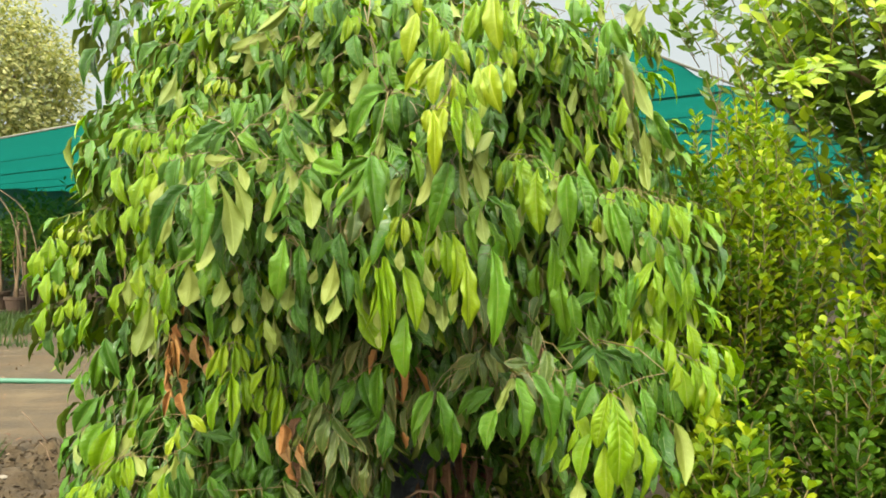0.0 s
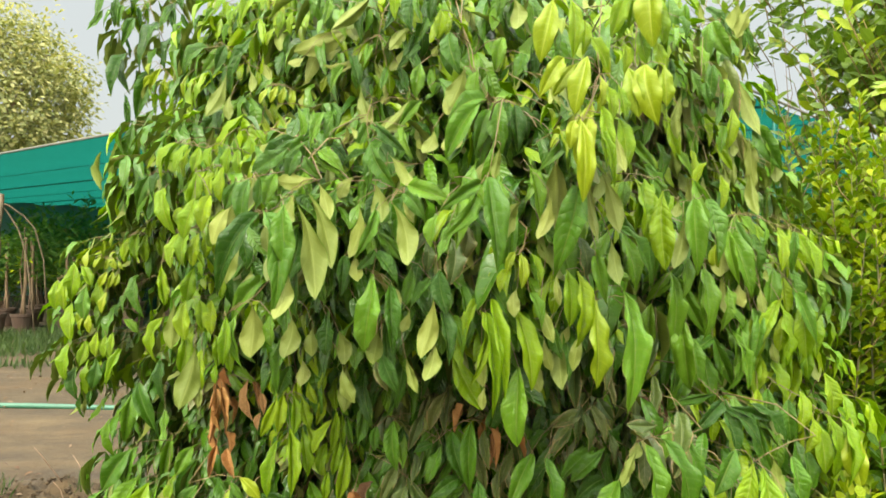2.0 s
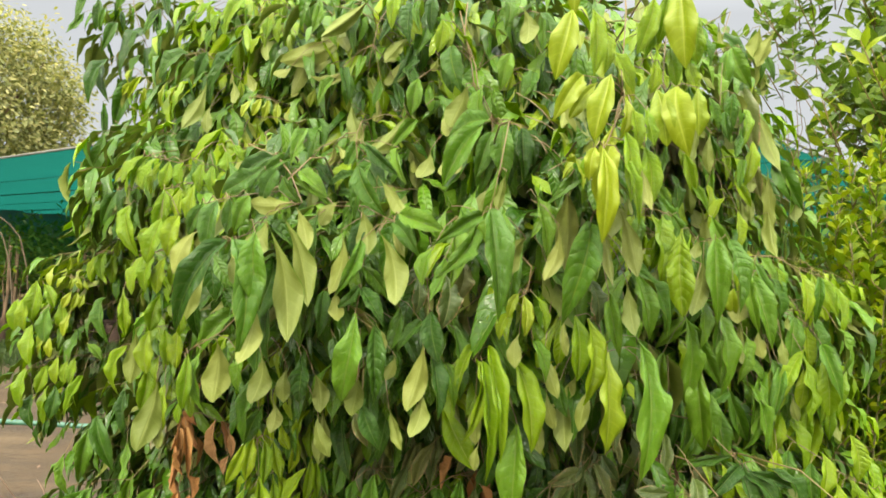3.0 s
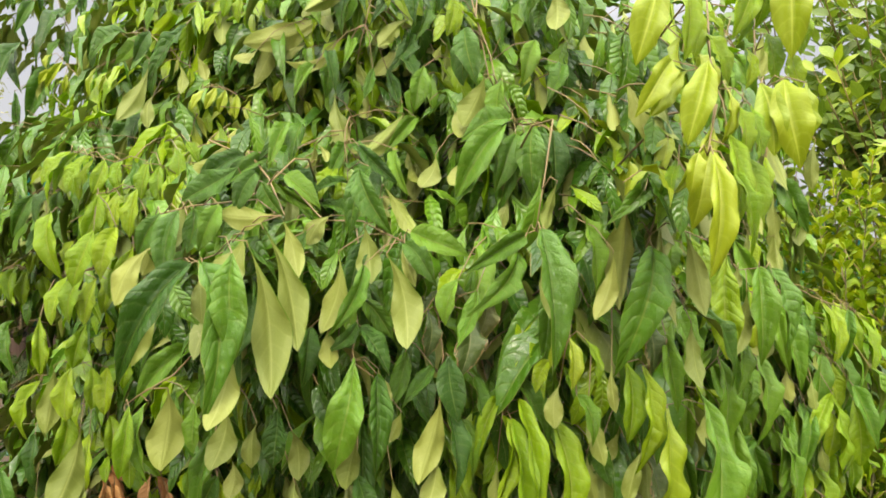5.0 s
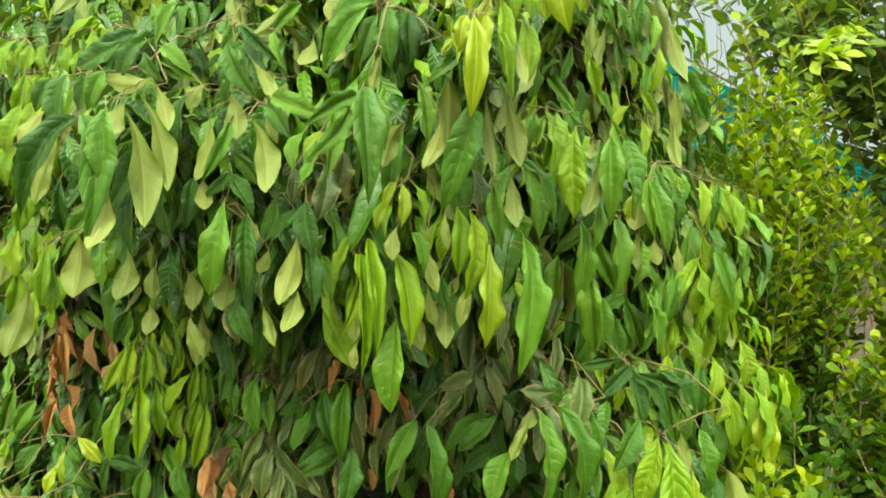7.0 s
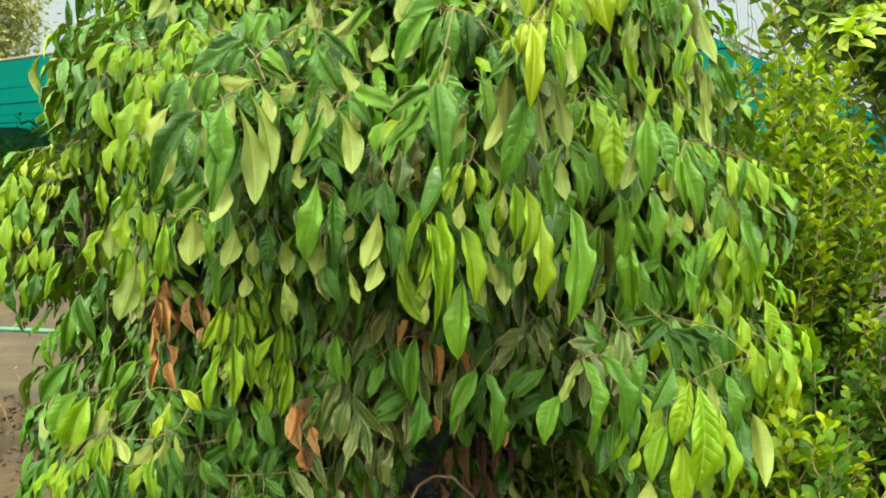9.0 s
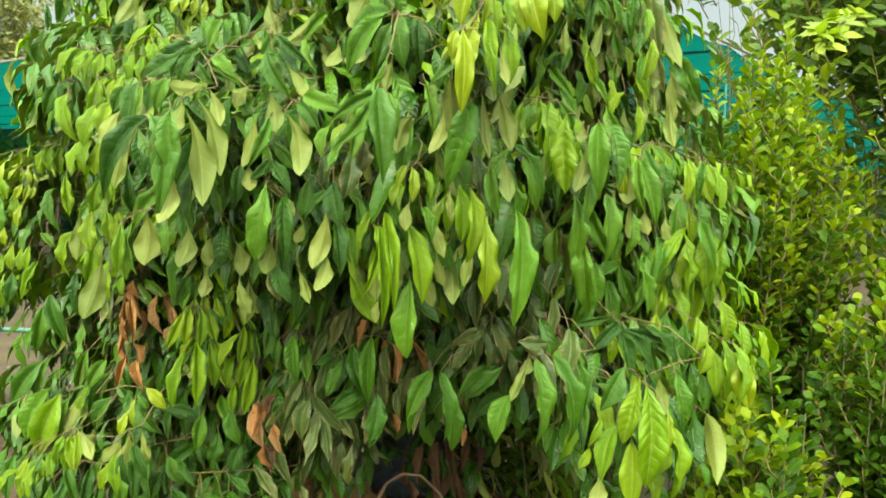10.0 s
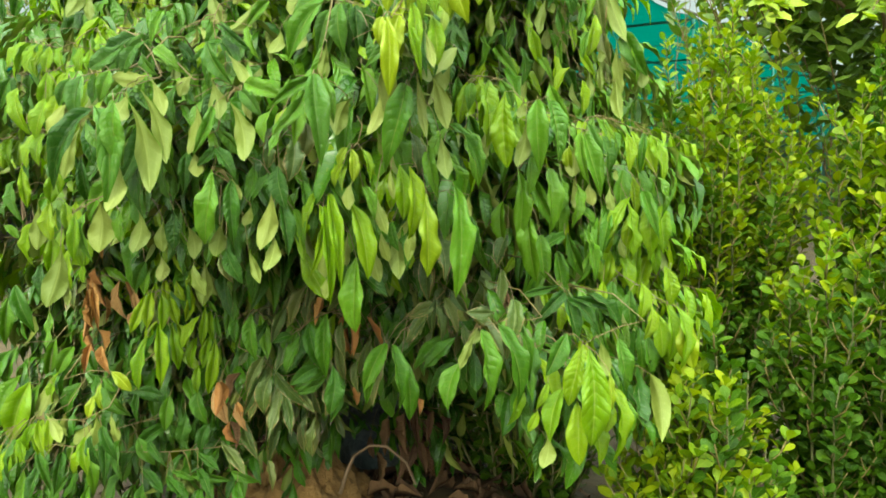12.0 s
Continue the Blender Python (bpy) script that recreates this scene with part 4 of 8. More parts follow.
# flush drop
twig = tree_twig(TREE, [(0.022, 1.730, 1.726), (0.003, 1.700, 1.686), (-0.013, 1.670, 1.656)])
hero(twig, [
    ("f", 9, 1.640, -0.020, 1.652, -0.018, 1.528, 0.031), ("f", 10, 1.660, -0.027, 1.656, -0.033, 1.611, 0.024), ("y", 1, 1.680, 0.017, 1.642, 0.037, 1.549, 0.014),
    ("b", 6, 1.700, 0.041, 1.649, 0.059, 1.578, 0.018)])
# crown mid
twig = tree_twig(TREE, [(-0.211, 2.220, 2.017), (-0.185, 2.190, 1.905), (-0.179, 2.160, 1.853), (-0.142, 2.130, 1.777)])
hero(twig, [
    ("m", 5, 2.150, -0.230, 1.920, -0.221, 1.835, 0.059), ("b", 8, 2.120, -0.192, 1.837, -0.230, 1.741, 0.058), ("m", 2, 2.140, -0.167, 1.832, -0.167, 1.770, 0.058),
    ("m", 4, 2.100, -0.147, 1.771, -0.226, 1.729, 0.052), ("m", 0, 2.060, -0.122, 1.754, -0.114, 1.651, 0.051), ("d", 0, 2.070, -0.089, 1.753, -0.083, 1.653, 0.039),
    ("d", 0, 2.080, -0.144, 1.745, -0.172, 1.654, 0.044), ("b", 8, 2.120, -0.205, 1.725, -0.237, 1.665, 0.053), ("b", 8, 2.150, -0.260, 1.717, -0.282, 1.663, 0.041),
    ("d", 4, 2.120, -0.058, 1.852, -0.088, 1.809, 0.053)])
# crown mid left
twig = tree_twig(TREE, [(-0.298, 2.400, 2.058), (-0.325, 2.370, 1.964), (-0.338, 2.340, 1.873), (-0.378, 2.310, 1.797)])
hero(twig, [
    ("b", 8, 2.300, -0.336, 1.795, -0.384, 1.731, 0.050), ("b", 8, 2.300, -0.432, 1.810, -0.428, 1.745, 0.044), ("b", 8, 2.300, -0.332, 1.985, -0.376, 1.930, 0.041),
    ("b", 8, 2.300, -0.332, 1.943, -0.363, 1.875, 0.041), ("b", 7, 2.300, -0.390, 1.899, -0.377, 1.853, 0.021), ("y", 9, 2.300, -0.115, 1.989, -0.101, 1.931, 0.039),
    ("y", 9, 2.300, -0.088, 1.948, -0.064, 1.908, 0.044), ("m", 0, 2.320, -0.440, 1.896, -0.448, 1.834, 0.042), ("d", 0, 2.350, -0.296, 1.945, -0.303, 1.875, 0.056),
    ("m", 0, 2.300, -0.266, 1.960, -0.273, 1.912, 0.036)])
# fan
twig = tree_twig(TREE, [(-0.790, 2.700, 1.976), (-0.831, 2.670, 2.023), (-0.871, 2.640, 2.016), (-0.894, 2.610, 2.002)])
hero(twig, [
    ("d", 4, 2.600, -0.883, 2.003, -0.947, 1.931, 0.063), ("m", 1, 2.620, -0.865, 1.998, -0.906, 1.932, 0.042), ("d", 2, 2.600, -0.836, 2.009, -0.860, 1.941, 0.047),
    ("d", 0, 2.600, -0.805, 1.962, -0.821, 1.872, 0.044), ("b", 6, 2.580, -0.826, 1.942, -0.879, 1.812, 0.041), ("b", 6, 2.580, -0.768, 1.945, -0.758, 1.877, 0.024),
    ("b", 6, 2.580, -0.737, 1.965, -0.711, 1.911, 0.024), ("y", 9, 2.600, -0.750, 1.938, -0.747, 1.897, 0.017), ("d", 0, 2.630, -0.870, 1.820, -0.910, 1.734, 0.058),
    ("d", 0, 2.630, -0.842, 1.844, -0.857, 1.766, 0.051), ("b", 7, 2.600, -0.820, 1.875, -0.822, 1.803, 0.030)])
# flush row
twig = tree_twig(TREE, [(-0.635, 2.620, 1.886), (-0.669, 2.590, 1.899), (-0.694, 2.560, 1.893), (-0.710, 2.530, 1.881)])
hero(twig, [
    ("f", 9, 2.520, -0.701, 1.875, -0.722, 1.835, 0.020), ("f", 9, 2.520, -0.678, 1.882, -0.696, 1.838, 0.021), ("f", 9, 2.520, -0.659, 1.879, -0.670, 1.833, 0.021),
    ("f", 9, 2.520, -0.636, 1.871, -0.635, 1.820, 0.020), ("f", 9, 2.820, -1.009, 1.975, -1.018, 1.907, 0.016), ("f", 9, 2.820, -0.987, 1.961, -0.996, 1.916, 0.016),
    ("f", 9, 2.520, -0.548, 1.909, -0.560, 1.865, 0.020), ("f", 9, 2.520, -0.537, 1.912, -0.543, 1.862, 0.020), ("f", 9, 2.520, -0.487, 1.897, -0.466, 1.852, 0.020),
    ("f", 9, 2.520, -0.502, 1.869, -0.486, 1.831, 0.023), ("f", 9, 2.520, -0.525, 1.843, -0.526, 1.802, 0.023)])
# pale arm
twig = tree_twig(TREE, [(-0.422, 2.490, 2.070), (-0.456, 2.460, 2.039), (-0.533, 2.430, 1.995)])
hero(twig, [
    ("b", 8, 2.420, -0.447, 2.032, -0.608, 1.946, 0.055), ("b", 8, 2.420, -0.587, 1.940, -0.630, 1.919, 0.026), ("b", 8, 2.440, -0.491, 1.975, -0.572, 1.946, 0.038),
    ("y", 9, 2.520, -0.684, 2.034, -0.707, 1.989, 0.037), ("y", 9, 2.520, -0.638, 2.079, -0.643, 2.019, 0.034), ("y", 9, 2.520, -0.669, 2.080, -0.672, 2.027, 0.034)])
# right low
twig = tree_twig(TREE, [(0.349, 2.220, 1.048), (0.314, 2.190, 1.046), (0.261, 2.160, 1.054), (0.203, 2.130, 1.046), (0.172, 2.100, 1.044)])
hero(twig, [
    ("m", 0, 2.060, 0.183, 1.049, 0.190, 0.868, 0.056), ("m", 1, 2.070, 0.218, 1.059, 0.265, 0.870, 0.046), ("m", 1, 2.090, 0.262, 1.062, 0.292, 0.929, 0.026),
    ("b", 7, 2.090, 0.176, 1.042, 0.138, 0.958, 0.023), ("b", 8, 2.110, 0.176, 1.051, 0.165, 1.008, 0.035), ("m", 9, 2.090, 0.256, 1.082, 0.292, 1.089, 0.033),
    ("o", 3, 2.110, 0.219, 1.079, 0.154, 1.081, 0.035), ("m", 0, 2.120, 0.140, 0.958, 0.113, 0.854, 0.053), ("m", 0, 2.150, -0.014, 0.998, 0.000, 0.845, 0.043),
    ("b", 8, 2.140, 0.224, 0.965, 0.231, 0.912, 0.022)])
# spokes
twig = tree_twig(TREE, [(0.198, 2.440, 1.112), (0.156, 2.410, 1.080), (0.112, 2.380, 1.056), (0.075, 2.350, 1.026)])
hero(twig, [
    ("o", 0, 2.340, 0.099, 1.059, 0.029, 1.024, 0.045), ("o", 0, 2.330, 0.100, 1.058, 0.110, 0.971, 0.039), ("o", 0, 2.340, 0.076, 1.028, 0.028, 0.955, 0.037),
    ("d", 5, 2.310, 0.147, 0.983, 0.068, 0.903, 0.047), ("o", 0, 2.340, 0.120, 1.078, 0.151, 0.990, 0.034), ("o", 0, 2.360, 0.140, 1.093, 0.180, 1.035, 0.037),
    ("o", 0, 2.360, 0.169, 1.003, 0.176, 0.936, 0.028), ("d", 0, 2.380, 0.022, 1.009, -0.024, 0.960, 0.054), ("d", 0, 2.390, -0.042, 1.026, -0.035, 0.968, 0.052),
    ("d", 4, 2.380, 0.158, 0.891, 0.086, 0.833, 0.054)])
# low spray
twig = tree_twig(TREE, [(-0.116, 2.360, 1.054), (-0.187, 2.330, 1.042), (-0.229, 2.300, 1.021), (-0.262, 2.270, 1.000)])
hero(twig, [
    ("m", 0, 2.240, -0.172, 1.057, -0.175, 0.898, 0.043), ("d", 0, 2.260, -0.217, 1.031, -0.188, 0.920, 0.043), ("d", 5, 2.260, -0.239, 1.000, -0.272, 0.915, 0.038),
    ("d", 0, 2.260, -0.259, 1.002, -0.304, 0.983, 0.027), ("m", 0, 2.240, -0.351, 1.059, -0.342, 0.946, 0.040), ("m", 0, 2.260, -0.391, 1.042, -0.394, 0.986, 0.032),
    ("d", 4, 2.280, -0.199, 0.918, -0.267, 0.874, 0.049), ("d", 5, 2.240, -0.159, 0.931, -0.168, 0.815, 0.051), ("o", 0, 2.280, -0.140, 1.030, -0.129, 0.943, 0.027),
    ("m", 0, 2.260, -0.029, 0.979, -0.084, 0.864, 0.051)])
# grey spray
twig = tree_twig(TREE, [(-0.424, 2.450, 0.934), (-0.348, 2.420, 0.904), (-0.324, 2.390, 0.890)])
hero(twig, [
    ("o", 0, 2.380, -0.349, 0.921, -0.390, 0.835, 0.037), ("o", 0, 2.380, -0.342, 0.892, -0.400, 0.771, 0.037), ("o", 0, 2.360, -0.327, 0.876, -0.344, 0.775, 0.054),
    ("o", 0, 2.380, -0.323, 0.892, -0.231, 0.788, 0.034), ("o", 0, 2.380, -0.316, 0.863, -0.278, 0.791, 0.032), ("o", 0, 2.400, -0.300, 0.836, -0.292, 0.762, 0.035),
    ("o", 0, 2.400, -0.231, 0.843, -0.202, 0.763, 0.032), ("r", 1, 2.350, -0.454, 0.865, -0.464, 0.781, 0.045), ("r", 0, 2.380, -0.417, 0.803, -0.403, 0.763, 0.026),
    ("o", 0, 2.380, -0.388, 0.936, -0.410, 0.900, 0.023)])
# upper right spray
twig = tree_twig(TREE, [(0.615, 3.000, 2.300), (0.579, 2.970, 2.200), (0.533, 2.940, 2.112), (0.488, 2.910, 2.026)])
# some olive leaves turned pale here and in the fall below, as painted haze
hero(twig, [
    ("b", 6, 2.900, 0.486, 2.018, 0.408, 1.827, 0.075), ("o", 2, 2.870, 0.481, 1.972, 0.427, 1.814, 0.079), ("b", 8, 2.850, 0.471, 1.852, 0.469, 1.778, 0.047),
    ("b", 7, 2.920, 0.500, 2.002, 0.534, 1.776, 0.056), ("m", 0, 2.900, 0.575, 2.152, 0.566, 2.012, 0.048), ("m", 4, 2.900, 0.589, 2.162, 0.650, 2.049, 0.063),
    ("b", 6, 2.880, 0.541, 2.225, 0.557, 2.149, 0.039), ("m", 0, 2.920, 0.459, 2.236, 0.454, 2.117, 0.064), ("m", 0, 2.920, 0.509, 2.220, 0.519, 2.133, 0.044),
    ("y", 9, 2.900, 0.397, 2.073, 0.391, 2.020, 0.040), ("y", 9, 2.900, 0.388, 2.028, 0.398, 1.961, 0.044)])
# upper right fall
twig = tree_twig(TREE, [(0.650, 3.020, 2.203), (0.648, 2.990, 2.114), (0.638, 2.960, 2.051), (0.656, 2.930, 1.941)])
hero(twig, [
    ("o", 0, 2.920, 0.629, 2.048, 0.660, 1.833, 0.072), ("b", 6, 2.900, 0.635, 2.034, 0.726, 1.813, 0.056), ("b", 8, 2.890, 0.619, 2.012, 0.603, 1.929, 0.047),
    ("m", 0, 2.940, 0.634, 1.982, 0.618, 1.866, 0.052), ("b", 7, 2.940, 0.604, 1.942, 0.584, 1.836, 0.056), ("o", 0, 2.920, 0.666, 1.843, 0.690, 1.736, 0.048),
    ("b", 8, 2.890, 0.643, 1.792, 0.653, 1.746, 0.026), ("b", 7, 2.920, 0.660, 1.760, 0.660, 1.656, 0.022), ("b", 7, 2.920, 0.709, 1.816, 0.726, 1.646, 0.040),
    ("d", 4, 2.920, 0.733, 1.845, 0.810, 1.706, 0.072), ("m", 0, 2.940, 0.754, 1.836, 0.775, 1.688, 0.052)])
# upper right low
twig = tree_twig(TREE, [(0.569, 3.020, 1.957), (0.543, 2.990, 1.850), (0.517, 2.960, 1.795)])
hero(twig, [
    ("b", 8, 2.950, 0.798, 1.747, 0.808, 1.673, 0.040), ("o", 0, 2.950, 0.435, 1.908, 0.405, 1.739, 0.056), ("o", 0, 2.950, 0.406, 1.924, 0.393, 1.840, 0.048),
    ("o", 2, 2.930, 0.472, 1.797, 0.452, 1.665, 0.064), ("d", 1, 2.950, 0.526, 1.747, 0.588, 1.639, 0.044), ("b", 8, 2.950, 0.496, 1.707, 0.526, 1.639, 0.040),
    ("d", 0, 2.970, 0.543, 1.800, 0.560, 1.709, 0.053), ("b", 8, 2.950, 0.687, 2.245, 0.665, 2.149, 0.065), ("b", 7, 2.950, 0.731, 2.229, 0.676, 2.121, 0.044),
    ("d", 0, 2.950, 0.706, 2.155, 0.732, 2.081, 0.028), ("y", 9, 2.950, 0.364, 1.968, 0.374, 1.890, 0.036)])
# lower left spray
twig = tree_twig(TREE, [(-1.063, 2.850, 0.873), (-1.100, 2.820, 0.879), (-1.136, 2.790, 0.881), (-1.153, 2.760, 0.862)])
hero(twig, [
    ("m", 2, 2.750, -1.148, 0.867, -1.219, 0.756, 0.068), ("m", 2, 2.760, -1.130, 0.875, -1.166, 0.763, 0.053), ("m", 2, 2.750, -1.121, 0.792, -1.178, 0.642, 0.068),
    ("y", 2, 2.730, -1.088, 0.777, -1.138, 0.608, 0.086), ("m", 2, 2.750, -1.068, 0.763, -1.099, 0.623, 0.068), ("b", 8, 2.730, -1.030, 0.796, -1.061, 0.676, 0.060),
    ("y", 9, 2.750, -1.013, 0.801, -1.036, 0.699, 0.030), ("m", 0, 2.770, -0.954, 0.761, -1.000, 0.656, 0.072), ("m", 0, 2.770, -0.972, 0.873, -1.018, 0.789, 0.057),
    ("d", 0, 2.750, -1.127, 1.062, -1.071, 0.926, 0.053), ("m", 0, 2.750, -1.146, 1.028, -1.169, 0.888, 0.049)])
# lower left young
twig = tree_twig(TREE, [(-0.964, 2.690, 0.718), (-0.993, 2.660, 0.704), (-1.015, 2.630, 0.701)])
hero(twig, [
    ("y", 9, 2.620, -1.009, 0.696, -1.026, 0.597, 0.029), ("y", 9, 2.620, -0.993, 0.701, -0.991, 0.600, 0.032), ("y", 1, 2.620, -1.031, 0.685, -1.052, 0.624, 0.029),
    ("b", 7, 2.620, -0.985, 0.712, -0.944, 0.645, 0.032), ("y", 9, 2.670, -1.150, 0.607, -1.172, 0.526, 0.037), ("y", 9, 2.670, -1.133, 0.607, -1.136, 0.508, 0.037),
    ("y", 9, 2.670, -1.115, 0.616, -1.112, 0.526, 0.037), ("y", 9, 2.670, -1.087, 0.616, -1.099, 0.554, 0.037), ("b", 8, 2.620, -0.876, 0.685, -0.918, 0.622, 0.050),
    ("y", 9, 2.620, -0.894, 0.622, -0.925, 0.533, 0.050)])
# lower left dark
twig = tree_twig(TREE, [(-0.644, 2.650, 0.719), (-0.709, 2.620, 0.691), (-0.772, 2.590, 0.679), (-0.833, 2.560, 0.670)])
hero(twig, [
    ("d", 4, 2.550, -0.803, 0.810, -0.739, 0.724, 0.066), ("d", 3, 2.550, -0.731, 0.792, -0.651, 0.776, 0.049), ("m", 0, 2.550, -0.635, 0.775, -0.646, 0.680, 0.045),
    ("d", 5, 2.550, -0.616, 0.704, -0.592, 0.645, 0.056), ("d", 0, 2.550, -0.844, 0.669, -0.813, 0.583, 0.049), ("b", 7, 2.550, -0.793, 0.736, -0.767, 0.645, 0.031),
    ("d", 5, 2.550, -0.592, 0.731, -0.613, 0.645, 0.059), ("d", 0, 2.550, -0.529, 0.696, -0.552, 0.618, 0.042), ("m", 0, 2.550, -0.556, 0.792, -0.530, 0.697, 0.049),
    ("d", 0, 2.550, -0.725, 0.657, -0.681, 0.578, 0.052), ("d", 0, 2.570, -0.775, 0.642, -0.766, 0.571, 0.046)])
# fallen dry
twig = tree_twig(TREE, [(-0.515, 2.470, 0.850), (-0.475, 2.440, 0.845), (-0.445, 2.410, 0.839)])
hero(twig, [
    ("p", 2, 2.400, -0.458, 0.858, -0.446, 0.739, 0.046), ("p", 1, 2.400, -0.418, 0.795, -0.392, 0.722, 0.036), ("k", 1, 2.400, -0.443, 0.745, -0.427, 0.672, 0.026),
    ("k", 0, 2.420, -0.413, 0.870, -0.438, 0.803, 0.030), ("r", 1, 2.300, -0.125, 1.030, -0.114, 0.936, 0.025), ("r", 0, 2.400, -0.119, 0.833, -0.109, 0.783, 0.023)])
# right bright
twig = tree_twig(TREE, [(0.597, 2.200, 1.039), (0.530, 2.170, 1.032), (0.471, 2.140, 1.016), (0.428, 2.110, 1.003)])
hero(twig, [
    ("y", 9, 2.100, 0.420, 1.001, 0.391, 0.865, 0.046), ("y", 9, 2.070, 0.429, 0.999, 0.438, 0.778, 0.068), ("y", 9, 2.110, 0.414, 0.868, 0.417, 0.724, 0.052),
    ("f", 11, 2.060, 0.475, 0.951, 0.478, 0.868, 0.021), ("b", 8, 2.100, 0.462, 1.015, 0.485, 0.930, 0.034), ("y", 9, 2.100, 0.486, 0.870, 0.477, 0.800, 0.040),
    ("y", 0, 2.120, 0.505, 0.895, 0.501, 0.721, 0.046), ("m", 0, 2.130, 0.513, 1.009, 0.535, 0.886, 0.047), ("m", 2, 2.120, 0.389, 1.026, 0.340, 0.933, 0.052),
    ("y", 0, 2.130, 0.383, 0.892, 0.352, 0.776, 0.047), ("y", 1, 2.120, 0.345, 0.909, 0.319, 0.845, 0.020)])
# right bright low
twig = tree_twig(TREE, [(0.437, 2.190, 0.920), (0.394, 2.160, 0.882), (0.330, 2.130, 0.845)])
hero(twig, [
    ("y", 9, 2.120, 0.323, 0.844, 0.300, 0.798, 0.029), ("b", 8, 2.120, 0.345, 0.785, 0.335, 0.713, 0.041), ("m", 0, 2.180, 0.323, 0.982, 0.301, 0.892, 0.045),
    ("y", 0, 2.150, 0.466, 0.810, 0.474, 0.707, 0.050), ("m", 0, 2.180, 0.548, 0.847, 0.555, 0.757, 0.045)])
# right end
twig = tree_twig(TREE, [(0.627, 2.500, 1.110), (0.679, 2.470, 1.079), (0.721, 2.440, 1.046), (0.770, 2.410, 1.029)])
hero(twig, [
    ("y", 9, 2.400, 0.719, 1.042, 0.728, 0.891, 0.049), ("y", 9, 2.380, 0.737, 1.045, 0.746, 0.883, 0.052), ("f", 11, 2.390, 0.773, 1.027, 0.785, 0.881, 0.059),
    ("y", 9, 2.400, 0.678, 1.042, 0.658, 0.953, 0.046), ("m", 0, 2.400, 0.618, 1.084, 0.629, 0.978, 0.043), ("y", 9, 2.420, 0.716, 1.147, 0.738, 1.041, 0.046),
    ("y", 9, 2.430, 0.553, 1.105, 0.545, 1.031, 0.043), ("m", 0, 2.430, 0.578, 1.105, 0.578, 1.015, 0.040), ("y", 9, 2.430, 0.659, 1.101, 0.651, 1.001, 0.043),
    ("y", 9, 2.430, 0.701, 1.018, 0.713, 0.901, 0.047), ("m", 0, 2.450, 0.682, 0.947, 0.691, 0.829, 0.047)])
# young cluster
twig = tree_twig(TREE, [(-0.640, 2.570, 1.166), (-0.629, 2.540, 1.134), (-0.623, 2.510, 1.108), (-0.626, 2.480, 1.086), (-0.635, 2.450, 1.081)])
hero(twig, [
    ("y", 9, 2.440, -0.659, 1.076, -0.697, 0.981, 0.030), ("y", 10, 2.430, -0.640, 1.083, -0.652, 0.992, 0.030), ("y", 9, 2.420, -0.612, 1.084, -0.610, 0.991, 0.029),
    ("y", 11, 2.430, -0.594, 1.083, -0.572, 1.003, 0.030), ("y", 9, 2.460, -0.637, 1.107, -0.645, 1.058, 0.030), ("y", 10, 2.460, -0.611, 1.113, -0.607, 1.060, 0.028),
    ("y", 11, 2.450, -0.580, 1.114, -0.559, 1.062, 0.033), ("y", 9, 2.440, -0.657, 0.969, -0.679, 0.832, 0.035), ("y", 10, 2.420, -0.621, 1.002, -0.614, 0.843, 0.035),
    ("y", 11, 2.450, -0.595, 1.002, -0.578, 0.880, 0.032), ("y", 9, 2.460, -0.586, 1.000, -0.560, 0.927, 0.027), ("m", 0, 2.480, -0.658, 1.142, -0.671, 1.073, 0.034),
    ("m", 2, 2.490, -0.634, 1.152, -0.644, 1.096, 0.030), ("y", 9, 2.470, -0.651, 0.986, -0.663, 0.957, 0.025), ("b", 6, 2.240, -0.564, 1.207, -0.562, 1.141, 0.034)])
# young cluster side
twig = tree_twig(TREE, [(-0.533, 2.590, 1.157), (-0.529, 2.560, 1.113), (-0.517, 2.530, 1.069), (-0.504, 2.500, 1.027), (-0.483, 2.470, 0.974)])
hero(twig, [
    ("y", 9, 2.460, -0.545, 1.089, -0.561, 1.004, 0.025), ("y", 10, 2.460, -0.518, 1.150, -0.536, 1.057, 0.027), ("y", 11, 2.480, -0.510, 1.127, -0.513, 1.039, 0.027),
    ("y", 9, 2.440, -0.519, 1.021, -0.565, 0.939, 0.031), ("y", 10, 2.460, -0.534, 0.959, -0.554, 0.878, 0.028), ("y", 11, 2.470, -0.500, 0.968, -0.519, 0.878, 0.030),
    ("y", 9, 2.460, -0.510, 1.040, -0.521, 0.941, 0.024), ("y", 10, 2.470, -0.497, 1.029, -0.493, 0.948, 0.020), ("m", 2, 2.460, -0.481, 1.022, -0.467, 0.956, 0.018),
    ("y", 9, 2.450, -0.483, 0.955, -0.505, 0.811, 0.034), ("y", 10, 2.460, -0.530, 0.883, -0.537, 0.808, 0.024), ("m", 0, 2.460, -0.462, 0.906, -0.449, 0.844, 0.020),
    ("m", 2, 2.470, -0.500, 1.055, -0.480, 1.026, 0.016), ("m", 1, 2.480, -0.466, 1.007, -0.440, 0.966, 0.017), ("b", 7, 2.360, -0.484, 1.163, -0.456, 1.086, 0.030),
    ("b", 7, 2.380, -0.454, 1.138, -0.424, 1.077, 0.021)])
